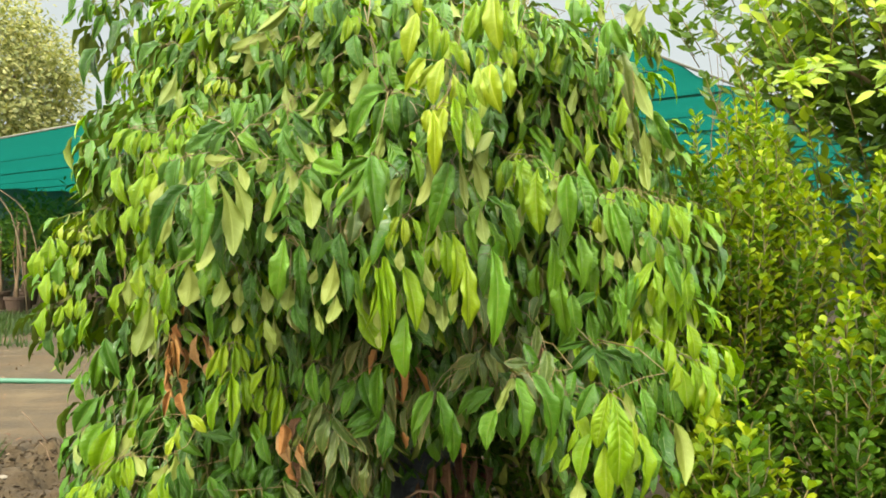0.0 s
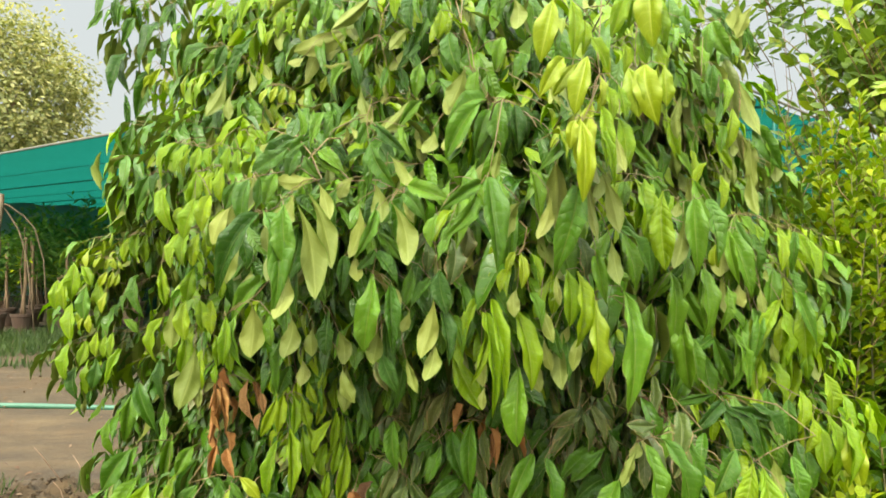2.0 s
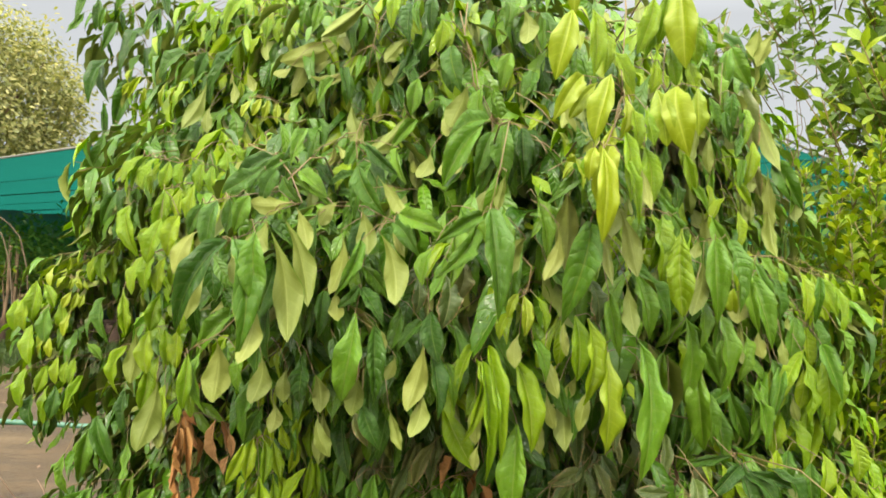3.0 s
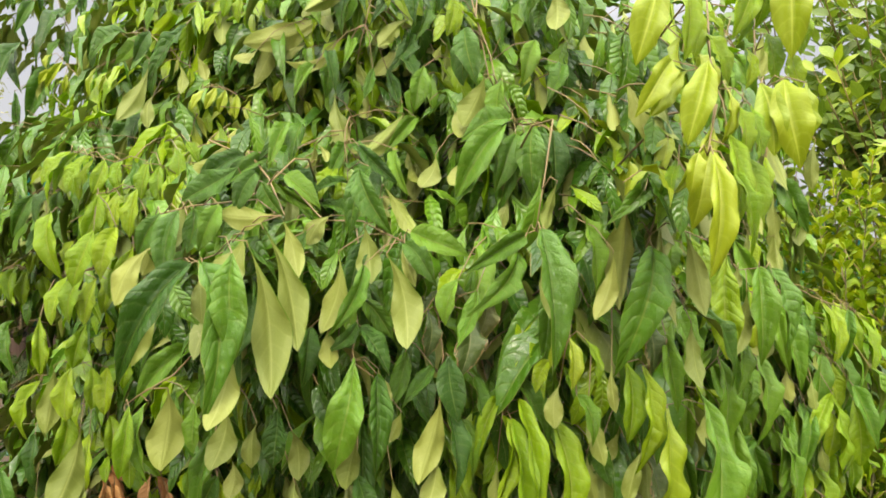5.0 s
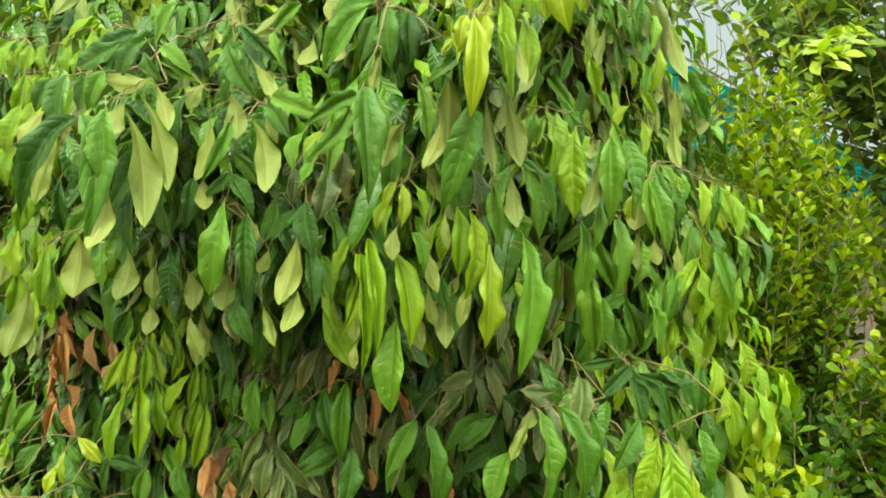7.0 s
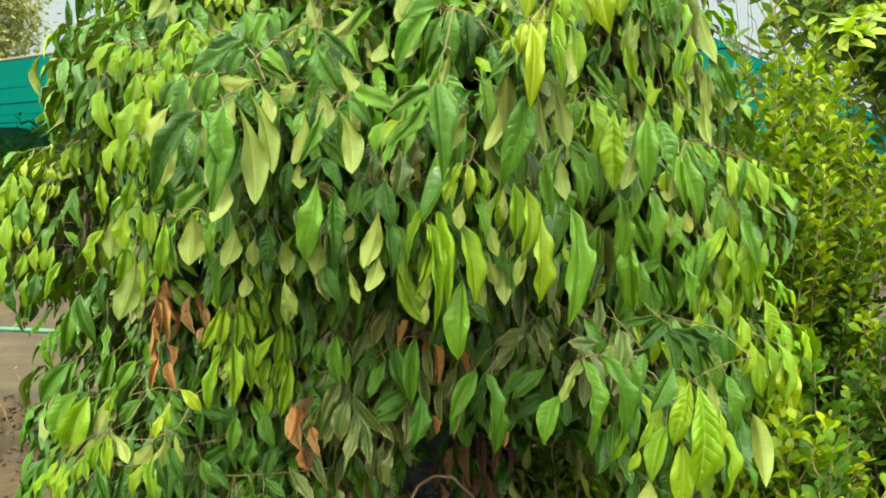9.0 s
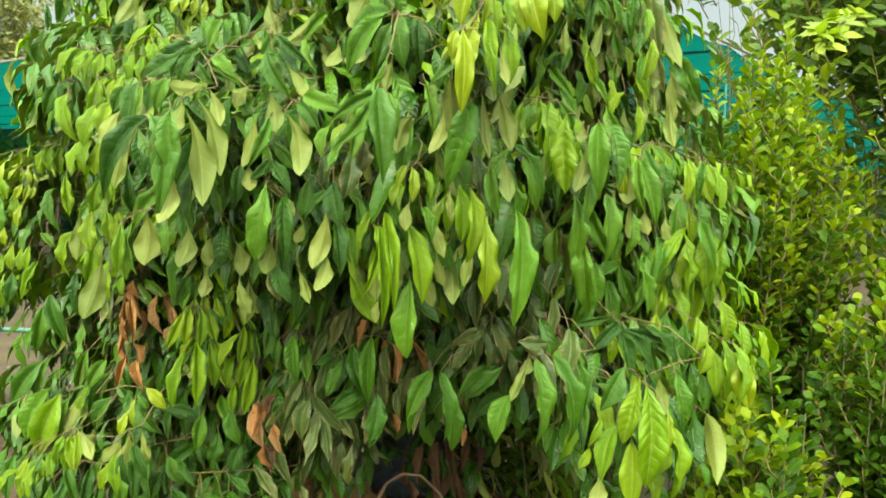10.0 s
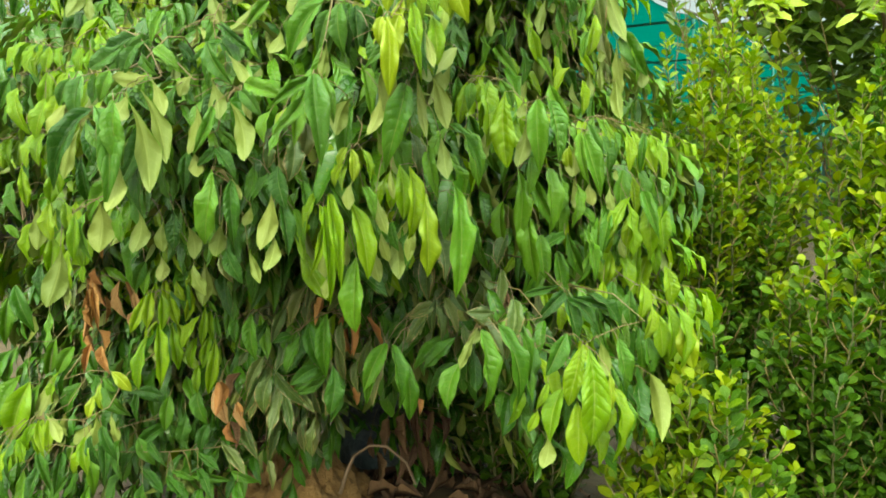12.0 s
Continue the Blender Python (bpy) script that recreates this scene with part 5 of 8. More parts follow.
# young row
twig = tree_twig(TREE, [(-0.666, 2.480, 1.756), (-0.717, 2.450, 1.726), (-0.766, 2.420, 1.691), (-0.792, 2.390, 1.688), (-0.816, 2.360, 1.698), (-0.845, 2.330, 1.702), (-0.871, 2.300, 1.705)])
hero(twig, [
    ("y", 9, 2.290, -0.870, 1.702, -0.911, 1.643, 0.033), ("y", 10, 2.310, -0.865, 1.702, -0.898, 1.632, 0.021), ("y", 9, 2.280, -0.839, 1.696, -0.865, 1.631, 0.032),
    ("y", 11, 2.310, -0.838, 1.694, -0.856, 1.623, 0.021), ("y", 9, 2.280, -0.811, 1.690, -0.825, 1.631, 0.034), ("y", 10, 2.280, -0.782, 1.690, -0.773, 1.629, 0.027),
    ("y", 9, 2.300, -0.745, 1.695, -0.751, 1.630, 0.037), ("y", 11, 2.290, -0.721, 1.689, -0.716, 1.624, 0.037), ("y", 9, 2.270, -0.690, 1.715, -0.684, 1.650, 0.041),
    ("y", 10, 2.290, -0.678, 1.732, -0.655, 1.696, 0.032), ("f", 9, 2.270, -0.606, 1.741, -0.603, 1.714, 0.018)])
# left bright
twig = tree_twig(TREE, [(-0.745, 2.340, 1.673), (-0.770, 2.310, 1.651), (-0.793, 2.280, 1.637), (-0.810, 2.250, 1.629)])
hero(twig, [
    ("y", 9, 2.240, -0.805, 1.627, -0.825, 1.549, 0.033), ("y", 10, 2.260, -0.793, 1.629, -0.799, 1.560, 0.028), ("y", 11, 2.260, -0.776, 1.629, -0.776, 1.567, 0.025),
    ("y", 9, 2.240, -0.744, 1.640, -0.751, 1.561, 0.032), ("y", 9, 2.220, -0.802, 1.566, -0.829, 1.476, 0.044), ("y", 10, 2.220, -0.766, 1.573, -0.783, 1.490, 0.037),
    ("y", 11, 2.230, -0.740, 1.543, -0.759, 1.476, 0.037), ("b", 6, 2.250, -0.721, 1.570, -0.728, 1.499, 0.040)])
# left bright low
twig = tree_twig(TREE, [(-0.830, 2.400, 1.541), (-0.843, 2.370, 1.506), (-0.867, 2.340, 1.494), (-0.878, 2.310, 1.488)])
hero(twig, [
    ("y", 9, 2.300, -0.864, 1.489, -0.880, 1.408, 0.035), ("y", 10, 2.290, -0.837, 1.488, -0.849, 1.412, 0.037), ("y", 11, 2.300, -0.816, 1.489, -0.827, 1.412, 0.033),
    ("y", 9, 2.310, -0.795, 1.505, -0.794, 1.456, 0.024), ("y", 10, 2.330, -0.868, 1.551, -0.871, 1.502, 0.031), ("y", 9, 2.320, -0.806, 1.488, -0.807, 1.429, 0.025)])
# left dark bunch
twig = tree_twig(TREE, [(-0.969, 2.700, 1.681), (-0.991, 2.670, 1.672), (-1.012, 2.640, 1.667), (-1.039, 2.610, 1.655)])
hero(twig, [
    ("m", 0, 2.600, -1.043, 1.651, -1.074, 1.561, 0.039), ("d", 1, 2.590, -1.013, 1.658, -1.027, 1.589, 0.037), ("d", 0, 2.580, -0.988, 1.657, -0.983, 1.594, 0.036),
    ("m", 2, 2.600, -0.980, 1.622, -0.999, 1.548, 0.036), ("d", 3, 2.600, -1.034, 1.585, -1.045, 1.530, 0.028), ("m", 0, 2.610, -0.971, 1.658, -0.960, 1.613, 0.031),
    ("d", 2, 2.620, -1.018, 1.602, -1.025, 1.552, 0.030), ("b", 8, 2.620, -1.058, 1.639, -1.064, 1.602, 0.021)])
# left spray young
twig = tree_twig(TREE, [(-1.103, 3.030, 1.551), (-1.144, 3.000, 1.550), (-1.176, 2.970, 1.542), (-1.208, 2.940, 1.506), (-1.218, 2.910, 1.488)])
hero(twig, [
    ("y", 9, 2.900, -1.148, 1.539, -1.150, 1.489, 0.032), ("y", 10, 2.900, -1.123, 1.546, -1.128, 1.498, 0.032), ("y", 11, 2.910, -1.102, 1.534, -1.106, 1.478, 0.031),
    ("y", 9, 2.890, -1.202, 1.489, -1.221, 1.429, 0.039), ("y", 10, 2.890, -1.182, 1.498, -1.179, 1.420, 0.036), ("y", 11, 2.900, -1.155, 1.498, -1.159, 1.414, 0.036),
    ("y", 9, 2.900, -1.124, 1.485, -1.102, 1.421, 0.035), ("y", 10, 2.920, -1.176, 1.495, -1.179, 1.442, 0.028)])
# dry bunch
twig = tree_twig(TREE, [(-0.837, 2.650, 1.176), (-0.839, 2.620, 1.149), (-0.841, 2.590, 1.128), (-0.837, 2.560, 1.111)])
hero(twig, [
    ("r", 1, 2.550, -0.847, 1.109, -0.863, 1.025, 0.028), ("r", 0, 2.530, -0.815, 1.137, -0.795, 1.091, 0.024), ("r", 1, 2.520, -0.822, 1.118, -0.787, 1.036, 0.027),
    ("r", 0, 2.520, -0.820, 1.087, -0.804, 0.973, 0.024), ("r", 1, 2.540, -0.846, 1.057, -0.856, 0.939, 0.031), ("r", 0, 2.530, -0.829, 1.034, -0.823, 0.974, 0.018),
    ("r", 1, 2.550, -0.856, 0.964, -0.834, 0.904, 0.025), ("r", 0, 2.550, -0.841, 0.928, -0.858, 0.845, 0.023), ("r", 1, 2.550, -0.821, 0.964, -0.811, 0.901, 0.023),
    ("r", 0, 2.550, -0.814, 0.919, -0.790, 0.845, 0.031), ("r", 1, 2.560, -0.805, 1.056, -0.801, 0.986, 0.017), ("r", 0, 2.560, -0.847, 1.077, -0.845, 0.993, 0.024),
    ("p", 2, 2.550, -0.758, 1.103, -0.745, 0.995, 0.034), ("p", 1, 2.570, -0.728, 1.064, -0.722, 1.005, 0.022), ("p", 0, 2.560, -0.726, 1.013, -0.734, 0.969, 0.021),
    ("r", 1, 2.570, -0.751, 1.094, -0.736, 1.024, 0.024), ("r", 0, 2.570, -0.805, 1.188, -0.808, 1.155, 0.011)])
# top flush
twig = tree_twig(TREE, [(0.048, 1.860, 1.964), (0.046, 1.830, 1.902), (0.038, 1.800, 1.842), (0.029, 1.770, 1.792), (0.026, 1.740, 1.747)])
hero(twig, [
    ("f", 9, 1.730, -0.054, 1.868, -0.075, 1.767, 0.041), ("f", 10, 1.740, -0.042, 1.921, -0.048, 1.864, 0.033), ("y", 9, 1.730, -0.024, 1.870, -0.021, 1.774, 0.027),
    ("f", 9, 1.710, 0.001, 1.770, -0.020, 1.675, 0.037), ("f", 10, 1.720, -0.037, 1.770, -0.078, 1.702, 0.029), ("f", 11, 1.740, -0.012, 1.765, -0.051, 1.711, 0.026),
    ("f", 9, 1.700, 0.020, 1.736, 0.013, 1.674, 0.021), ("y", 10, 1.700, 0.032, 1.719, 0.041, 1.659, 0.020), ("y", 11, 1.710, 0.052, 1.724, 0.064, 1.668, 0.020),
    ("f", 9, 1.710, 0.008, 1.700, -0.031, 1.621, 0.023), ("f", 10, 1.700, 0.004, 1.672, -0.012, 1.581, 0.037), ("y", 9, 1.700, 0.022, 1.689, 0.029, 1.588, 0.025),
    ("y", 10, 1.740, -0.017, 1.655, -0.025, 1.621, 0.019), ("y", 9, 1.760, 0.002, 1.845, -0.002, 1.782, 0.021), ("y", 10, 1.750, 0.011, 1.814, 0.043, 1.756, 0.023)])
# top flush right
twig = tree_twig(TREE, [(0.138, 1.880, 1.995), (0.120, 1.850, 1.924), (0.107, 1.820, 1.849), (0.097, 1.790, 1.784), (0.094, 1.760, 1.759)])
hero(twig, [
    ("f", 9, 1.750, 0.106, 1.917, 0.118, 1.796, 0.047), ("y", 9, 1.750, 0.070, 1.897, 0.048, 1.815, 0.030), ("y", 10, 1.760, 0.093, 1.904, 0.081, 1.831, 0.028),
    ("y", 11, 1.770, 0.135, 1.892, 0.144, 1.808, 0.031), ("y", 9, 1.770, 0.063, 1.877, 0.062, 1.813, 0.024), ("f", 9, 1.730, 0.073, 1.755, 0.088, 1.673, 0.039),
    ("f", 10, 1.730, 0.101, 1.761, 0.122, 1.661, 0.047), ("f", 11, 1.750, 0.139, 1.766, 0.143, 1.696, 0.030), ("y", 9, 1.730, 0.057, 1.671, 0.066, 1.586, 0.031),
    ("y", 10, 1.780, 0.104, 1.831, 0.114, 1.771, 0.025), ("y", 11, 1.780, 0.133, 1.814, 0.144, 1.765, 0.025), ("b", 7, 1.780, 0.170, 1.705, 0.170, 1.645, 0.018),
    ("y", 9, 1.770, 0.074, 1.807, 0.072, 1.758, 0.025)])
# crown gloss
twig = tree_twig(TREE, [(-0.196, 2.230, 2.038), (-0.200, 2.200, 1.963), (-0.176, 2.170, 1.891), (-0.172, 2.140, 1.848), (-0.136, 2.110, 1.767)])
hero(twig, [
    ("m", 2, 2.080, -0.159, 1.762, -0.231, 1.642, 0.053), ("d", 0, 2.100, -0.102, 1.764, -0.106, 1.647, 0.043), ("d", 1, 2.110, -0.074, 1.756, -0.062, 1.681, 0.035),
    ("d", 0, 2.120, -0.047, 1.751, -0.035, 1.683, 0.035), ("m", 0, 2.100, -0.123, 1.742, -0.160, 1.621, 0.047), ("b", 8, 2.090, -0.195, 1.838, -0.224, 1.756, 0.048),
    ("m", 2, 2.110, -0.164, 1.835, -0.167, 1.761, 0.045), ("m", 0, 2.120, -0.227, 1.916, -0.205, 1.827, 0.049), ("d", 0, 2.130, -0.265, 2.014, -0.267, 1.944, 0.032),
    ("m", 1, 2.120, -0.127, 2.014, -0.126, 1.950, 0.042), ("b", 8, 2.120, -0.091, 1.997, -0.084, 1.924, 0.040), ("d", 1, 2.130, -0.058, 1.991, -0.040, 1.909, 0.034),
    ("d", 0, 2.130, -0.300, 2.005, -0.305, 1.915, 0.035), ("m", 2, 2.130, -0.288, 1.853, -0.299, 1.781, 0.041), ("y", 9, 2.140, -0.246, 1.973, -0.253, 1.910, 0.030),
    ("m", 0, 2.130, -0.111, 1.910, -0.127, 1.838, 0.041), ("m", 1, 2.130, -0.066, 1.875, -0.082, 1.803, 0.039)])
# top left
twig = tree_twig(TREE, [(-1.445, 3.666, 2.525), (-1.421, 3.635, 2.441), (-1.38, 3.603, 2.334), (-1.325, 3.572, 2.241), (-1.277, 3.541, 2.162), (-1.25, 3.51, 2.072)])
hang(twig, "d", 3.51, [(-1.451, 2.299, -1.47, 2.222, 0.043), (-1.386, 2.258, -1.417, 2.139, 0.072), (-1.475, 2.167, -1.51, 2.038, 0.062), (-1.475, 2.167, -1.451, 2.052, 0.053), (-1.393, 2.107, -1.427, 1.957, 0.072), (-1.465, 2.048, -1.443, 1.904, 0.029), (-1.35, 2.287, -1.367, 2.227, 0.034), (-1.573, 2.371, -1.609, 2.292, 0.034), (-1.549, 2.395, -1.558, 2.306, 0.043), (-1.518, 2.407, -1.513, 2.311, 0.043), (-1.47, 2.383, -1.475, 2.292, 0.024), (-1.434, 2.395, -1.422, 2.316, 0.024)])
hang(twig, "d", 3.51, [(-1.314, 2.359, -1.331, 2.299, 0.038), (-1.29, 2.371, -1.278, 2.287, 0.043), (-1.25, 2.359, -1.211, 2.282, 0.024), (-1.25, 2.299, -1.266, 2.22, 0.043), (-1.302, 2.227, -1.314, 2.124, 0.053), (-1.338, 2.215, -1.367, 2.131, 0.034), (-1.422, 2.478, -1.434, 2.383, 0.043), (-1.326, 2.502, -1.302, 2.402, 0.048), (-1.278, 2.478, -1.242, 2.366, 0.034), (-1.362, 2.55, -1.386, 2.45, 0.048), (-1.494, 2.502, -1.518, 2.414, 0.043), (-1.23, 2.526, -1.206, 2.426, 0.034)])
hang(twig, "d", 3.51, [(-1.398, 2.61, -1.41, 2.51, 0.048), (-1.314, 2.598, -1.29, 2.498, 0.048)])
# flush row a
twig = tree_twig(TREE, [(-1.189, 3.339, 2.039), (-1.262, 3.31, 2.112)])
hang(twig, "f", 3.31, [(-1.291, 2.123, -1.3, 2.078, 0.023), (-1.255, 2.101, -1.295, 2.022, 0.023), (-1.284, 2.078, -1.318, 2.033, 0.023), (-1.246, 2.067, -1.25, 2.015, 0.018), (-1.228, 2.067, -1.237, 2.011, 0.018), (-1.205, 2.06, -1.228, 2.011, 0.018), (-1.194, 2.078, -1.187, 2.033, 0.014), (-1.156, 2.067, -1.178, 1.999, 0.016), (-1.138, 2.067, -1.126, 2.011, 0.016)])
# right fountain
twig = tree_twig(TREE, [(0.513, 2.722, 1.531), (0.572, 2.692, 1.552), (0.629, 2.662, 1.554), (0.685, 2.632, 1.523), (0.731, 2.602, 1.504)])
hang(twig, "m", 2.60, [(0.633, 1.511, 0.633, 1.433, 0.028), (0.58, 1.55, 0.619, 1.469, 0.032), (0.557, 1.543, 0.526, 1.469, 0.032), (0.722, 1.365, 0.733, 1.22, 0.043), (0.69, 1.348, 0.677, 1.22, 0.046), (0.608, 1.277, 0.597, 1.175, 0.036), (0.53, 1.259, 0.537, 1.131, 0.036)])
hang(twig, "y", 2.60, [(0.669, 1.515, 0.686, 1.38, 0.036), (0.697, 1.511, 0.717, 1.397, 0.036), (0.722, 1.504, 0.752, 1.397, 0.043), (0.749, 1.493, 0.779, 1.406, 0.036), (0.768, 1.298, 0.766, 1.166, 0.046), (0.661, 1.245, 0.67, 1.14, 0.032), (0.573, 1.241, 0.608, 1.122, 0.043)])
# right star
twig = tree_twig(TREE, [(0.4, 2.326, 1.122), (0.422, 2.296, 1.099)])
hang(twig, "d", 2.30, [(0.418, 1.094, 0.34, 1.02, 0.038), (0.426, 1.086, 0.451, 0.973, 0.047), (0.434, 1.086, 0.532, 1.052, 0.031), (0.434, 1.071, 0.5, 0.989, 0.038), (0.418, 1.11, 0.316, 1.083, 0.025), (0.466, 1.099, 0.555, 1.005, 0.035)])
# bottom left
twig = tree_twig(TREE, [(-0.742, 2.382, 0.796), (-0.797, 2.351, 0.772), (-0.883, 2.322, 0.783)])
hang(twig, "y", 2.32, [(-0.899, 0.78, -0.907, 0.689, 0.022), (-0.891, 0.776, -0.883, 0.689, 0.025), (-0.915, 0.772, -0.932, 0.697, 0.019), (-0.795, 0.708, -0.786, 0.633, 0.032), (-1.01, 0.703, -1.042, 0.636, 0.025), (-0.998, 0.7, -1.01, 0.628, 0.029), (-0.978, 0.708, -0.986, 0.633, 0.025), (-0.955, 0.713, -0.945, 0.665, 0.022)])
hang(twig, "b", 2.32, [(-0.886, 0.787, -0.84, 0.729, 0.029), (-0.77, 0.772, -0.819, 0.681, 0.038)])
hang(twig, "d", 2.32, [(-0.778, 0.732, -0.762, 0.649, 0.029), (-0.754, 0.748, -0.72, 0.665, 0.032)])
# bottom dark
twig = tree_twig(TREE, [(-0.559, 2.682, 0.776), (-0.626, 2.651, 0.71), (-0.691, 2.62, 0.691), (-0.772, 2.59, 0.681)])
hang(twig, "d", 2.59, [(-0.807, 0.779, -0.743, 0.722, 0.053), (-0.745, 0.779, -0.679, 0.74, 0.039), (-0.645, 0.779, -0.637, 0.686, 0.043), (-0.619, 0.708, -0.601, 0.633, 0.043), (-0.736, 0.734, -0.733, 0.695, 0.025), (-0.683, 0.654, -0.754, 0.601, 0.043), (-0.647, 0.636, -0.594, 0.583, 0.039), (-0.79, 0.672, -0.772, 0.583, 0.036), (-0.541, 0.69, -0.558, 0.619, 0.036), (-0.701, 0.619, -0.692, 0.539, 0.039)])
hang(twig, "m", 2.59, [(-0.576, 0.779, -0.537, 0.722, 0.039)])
# old low
twig = tree_twig(TREE, [(-0.24, 2.433, 0.867), (-0.303, 2.403, 0.865), (-0.348, 2.373, 0.913)])
hang(twig, "o", 2.37, [(-0.306, 0.864, -0.332, 0.722, 0.049), (-0.34, 0.913, -0.373, 0.836, 0.033), (-0.332, 0.864, -0.384, 0.755, 0.033), (-0.298, 0.848, -0.273, 0.73, 0.036), (-0.267, 0.831, -0.215, 0.779, 0.029), (-0.241, 0.766, -0.243, 0.69, 0.023), (-0.216, 0.758, -0.226, 0.649, 0.036)])
hang(twig, "r", 2.37, [(-0.291, 0.848, -0.257, 0.787, 0.02), (-0.438, 0.75, -0.42, 0.69, 0.02), (-0.129, 1.035, -0.122, 0.918, 0.02)])
hang(twig, "m", 2.37, [(-0.355, 1.018, -0.335, 0.918, 0.039)])
hang(twig, "d", 2.37, [(-0.208, 1.01, -0.184, 0.885, 0.052), (-0.257, 0.978, -0.283, 0.885, 0.042), (-0.151, 0.88, -0.177, 0.747, 0.049), (-0.186, 0.872, -0.267, 0.828, 0.033)])
hang(twig, "y", 2.37, [(-0.16, 1.027, -0.177, 0.869, 0.046)])
# old mid
twig = tree_twig(TREE, [(0.124, 2.386, 1.09), (0.098, 2.356, 1.07), (0.025, 2.325, 1.034)])
hang(twig, "m", 2.32, [(-0.029, 0.971, -0.078, 0.824, 0.035), (0.01, 0.947, 0.027, 0.776, 0.048)])
hang(twig, "d", 2.32, [(0.139, 0.971, 0.041, 0.896, 0.041)])
hang(twig, "r", 2.32, [(-0.078, 1.034, -0.041, 0.952, 0.013), (0.045, 0.819, 0.053, 0.776, 0.022)])
hang(twig, "o", 2.32, [(0.089, 1.074, 0.022, 1.031, 0.025), (0.097, 1.074, 0.089, 0.983, 0.025), (0.067, 1.034, 0.018, 0.968, 0.032), (0.137, 1.162, 0.169, 1.082, 0.025), (-0.229, 1.114, -0.269, 1.019, 0.035)])
# far right tips
twig = tree_twig(TREE, [(0.68, 3.374, 2.343), (0.742, 3.341, 2.13), (0.803, 3.308, 1.92)])
hang(twig, "d", 3.31, [(0.736, 2.327, 0.808, 2.232, 0.05), (0.815, 2.259, 0.826, 2.164, 0.023), (0.758, 2.293, 0.763, 2.221, 0.027), (0.84, 1.887, 0.907, 1.747, 0.054), (0.783, 1.875, 0.817, 1.69, 0.032), (0.6, 1.808, 0.666, 1.668, 0.036)])
hang(twig, "b", 3.31, [(0.803, 1.898, 0.885, 1.735, 0.05), (0.749, 1.898, 0.783, 1.724, 0.045), (0.578, 1.762, 0.603, 1.668, 0.032)])
# upper back
twig = tree_twig(TREE, [(0.408, 2.771, 2.156), (0.329, 2.741, 2.167), (0.279, 2.711, 2.167)])
hang(twig, "y", 2.71, [(0.371, 2.029, 0.371, 1.918, 0.033), (0.288, 2.158, 0.308, 2.108, 0.022), (0.271, 2.047, 0.26, 1.979, 0.022), (0.281, 1.937, 0.26, 1.859, 0.026), (0.233, 2.029, 0.236, 1.961, 0.026), (0.316, 2.149, 0.336, 2.081, 0.026), (0.262, 2.14, 0.24, 2.062, 0.022), (0.214, 2.047, 0.205, 1.992, 0.026)])
hang(twig, "m", 2.71, [(0.343, 2.075, 0.355, 2.007, 0.026), (0.325, 1.973, 0.334, 1.9, 0.022)])
# top left bright
twig = tree_twig(TREE, [(-0.692, 2.792, 2.257), (-0.722, 2.761, 2.2)])
hang(twig, "y", 2.76, [(-0.807, 2.21, -0.794, 2.125, 0.045), (-0.722, 2.2, -0.703, 2.106, 0.041), (-0.685, 2.172, -0.675, 2.101, 0.038), (-0.779, 2.116, -0.797, 2.056, 0.038), (-0.732, 2.106, -0.722, 2.05, 0.034), (-0.7, 2.116, -0.688, 2.059, 0.026), (-0.891, 2.163, -0.91, 2.135, 0.026), (-0.581, 2.2, -0.572, 2.106, 0.045), (-0.515, 2.191, -0.544, 2.116, 0.041)])
hang(twig, "f", 2.76, [(-0.76, 2.191, -0.75, 2.116, 0.038), (-0.421, 2.182, -0.431, 2.116, 0.034)])
hang(twig, "m", 2.76, [(-0.835, 2.153, -0.844, 2.078, 0.03), (-0.647, 2.2, -0.628, 2.116, 0.041), (-0.6, 2.21, -0.609, 2.116, 0.038)])
hang(twig, "b", 2.76, [(-0.948, 2.229, -0.939, 2.15, 0.041), (-0.534, 2.05, -0.656, 2.025, 0.03), (-0.666, 2.012, -0.713, 1.993, 0.023), (-0.393, 2.191, -0.384, 2.135, 0.03)])
hang(twig, "d", 2.76, [(-0.327, 2.191, -0.337, 2.106, 0.038), (-0.308, 2.191, -0.299, 2.116, 0.034)])
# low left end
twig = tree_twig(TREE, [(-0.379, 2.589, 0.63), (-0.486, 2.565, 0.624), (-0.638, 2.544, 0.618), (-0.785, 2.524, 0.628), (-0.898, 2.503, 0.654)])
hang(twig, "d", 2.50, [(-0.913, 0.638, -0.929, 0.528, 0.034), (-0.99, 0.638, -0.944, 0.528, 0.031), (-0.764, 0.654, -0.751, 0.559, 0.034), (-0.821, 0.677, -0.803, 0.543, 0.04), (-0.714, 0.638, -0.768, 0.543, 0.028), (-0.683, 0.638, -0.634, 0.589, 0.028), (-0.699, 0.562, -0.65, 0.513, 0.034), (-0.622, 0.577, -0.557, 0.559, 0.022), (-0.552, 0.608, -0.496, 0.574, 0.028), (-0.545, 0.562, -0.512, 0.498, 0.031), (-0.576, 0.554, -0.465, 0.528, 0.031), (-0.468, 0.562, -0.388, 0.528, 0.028)])
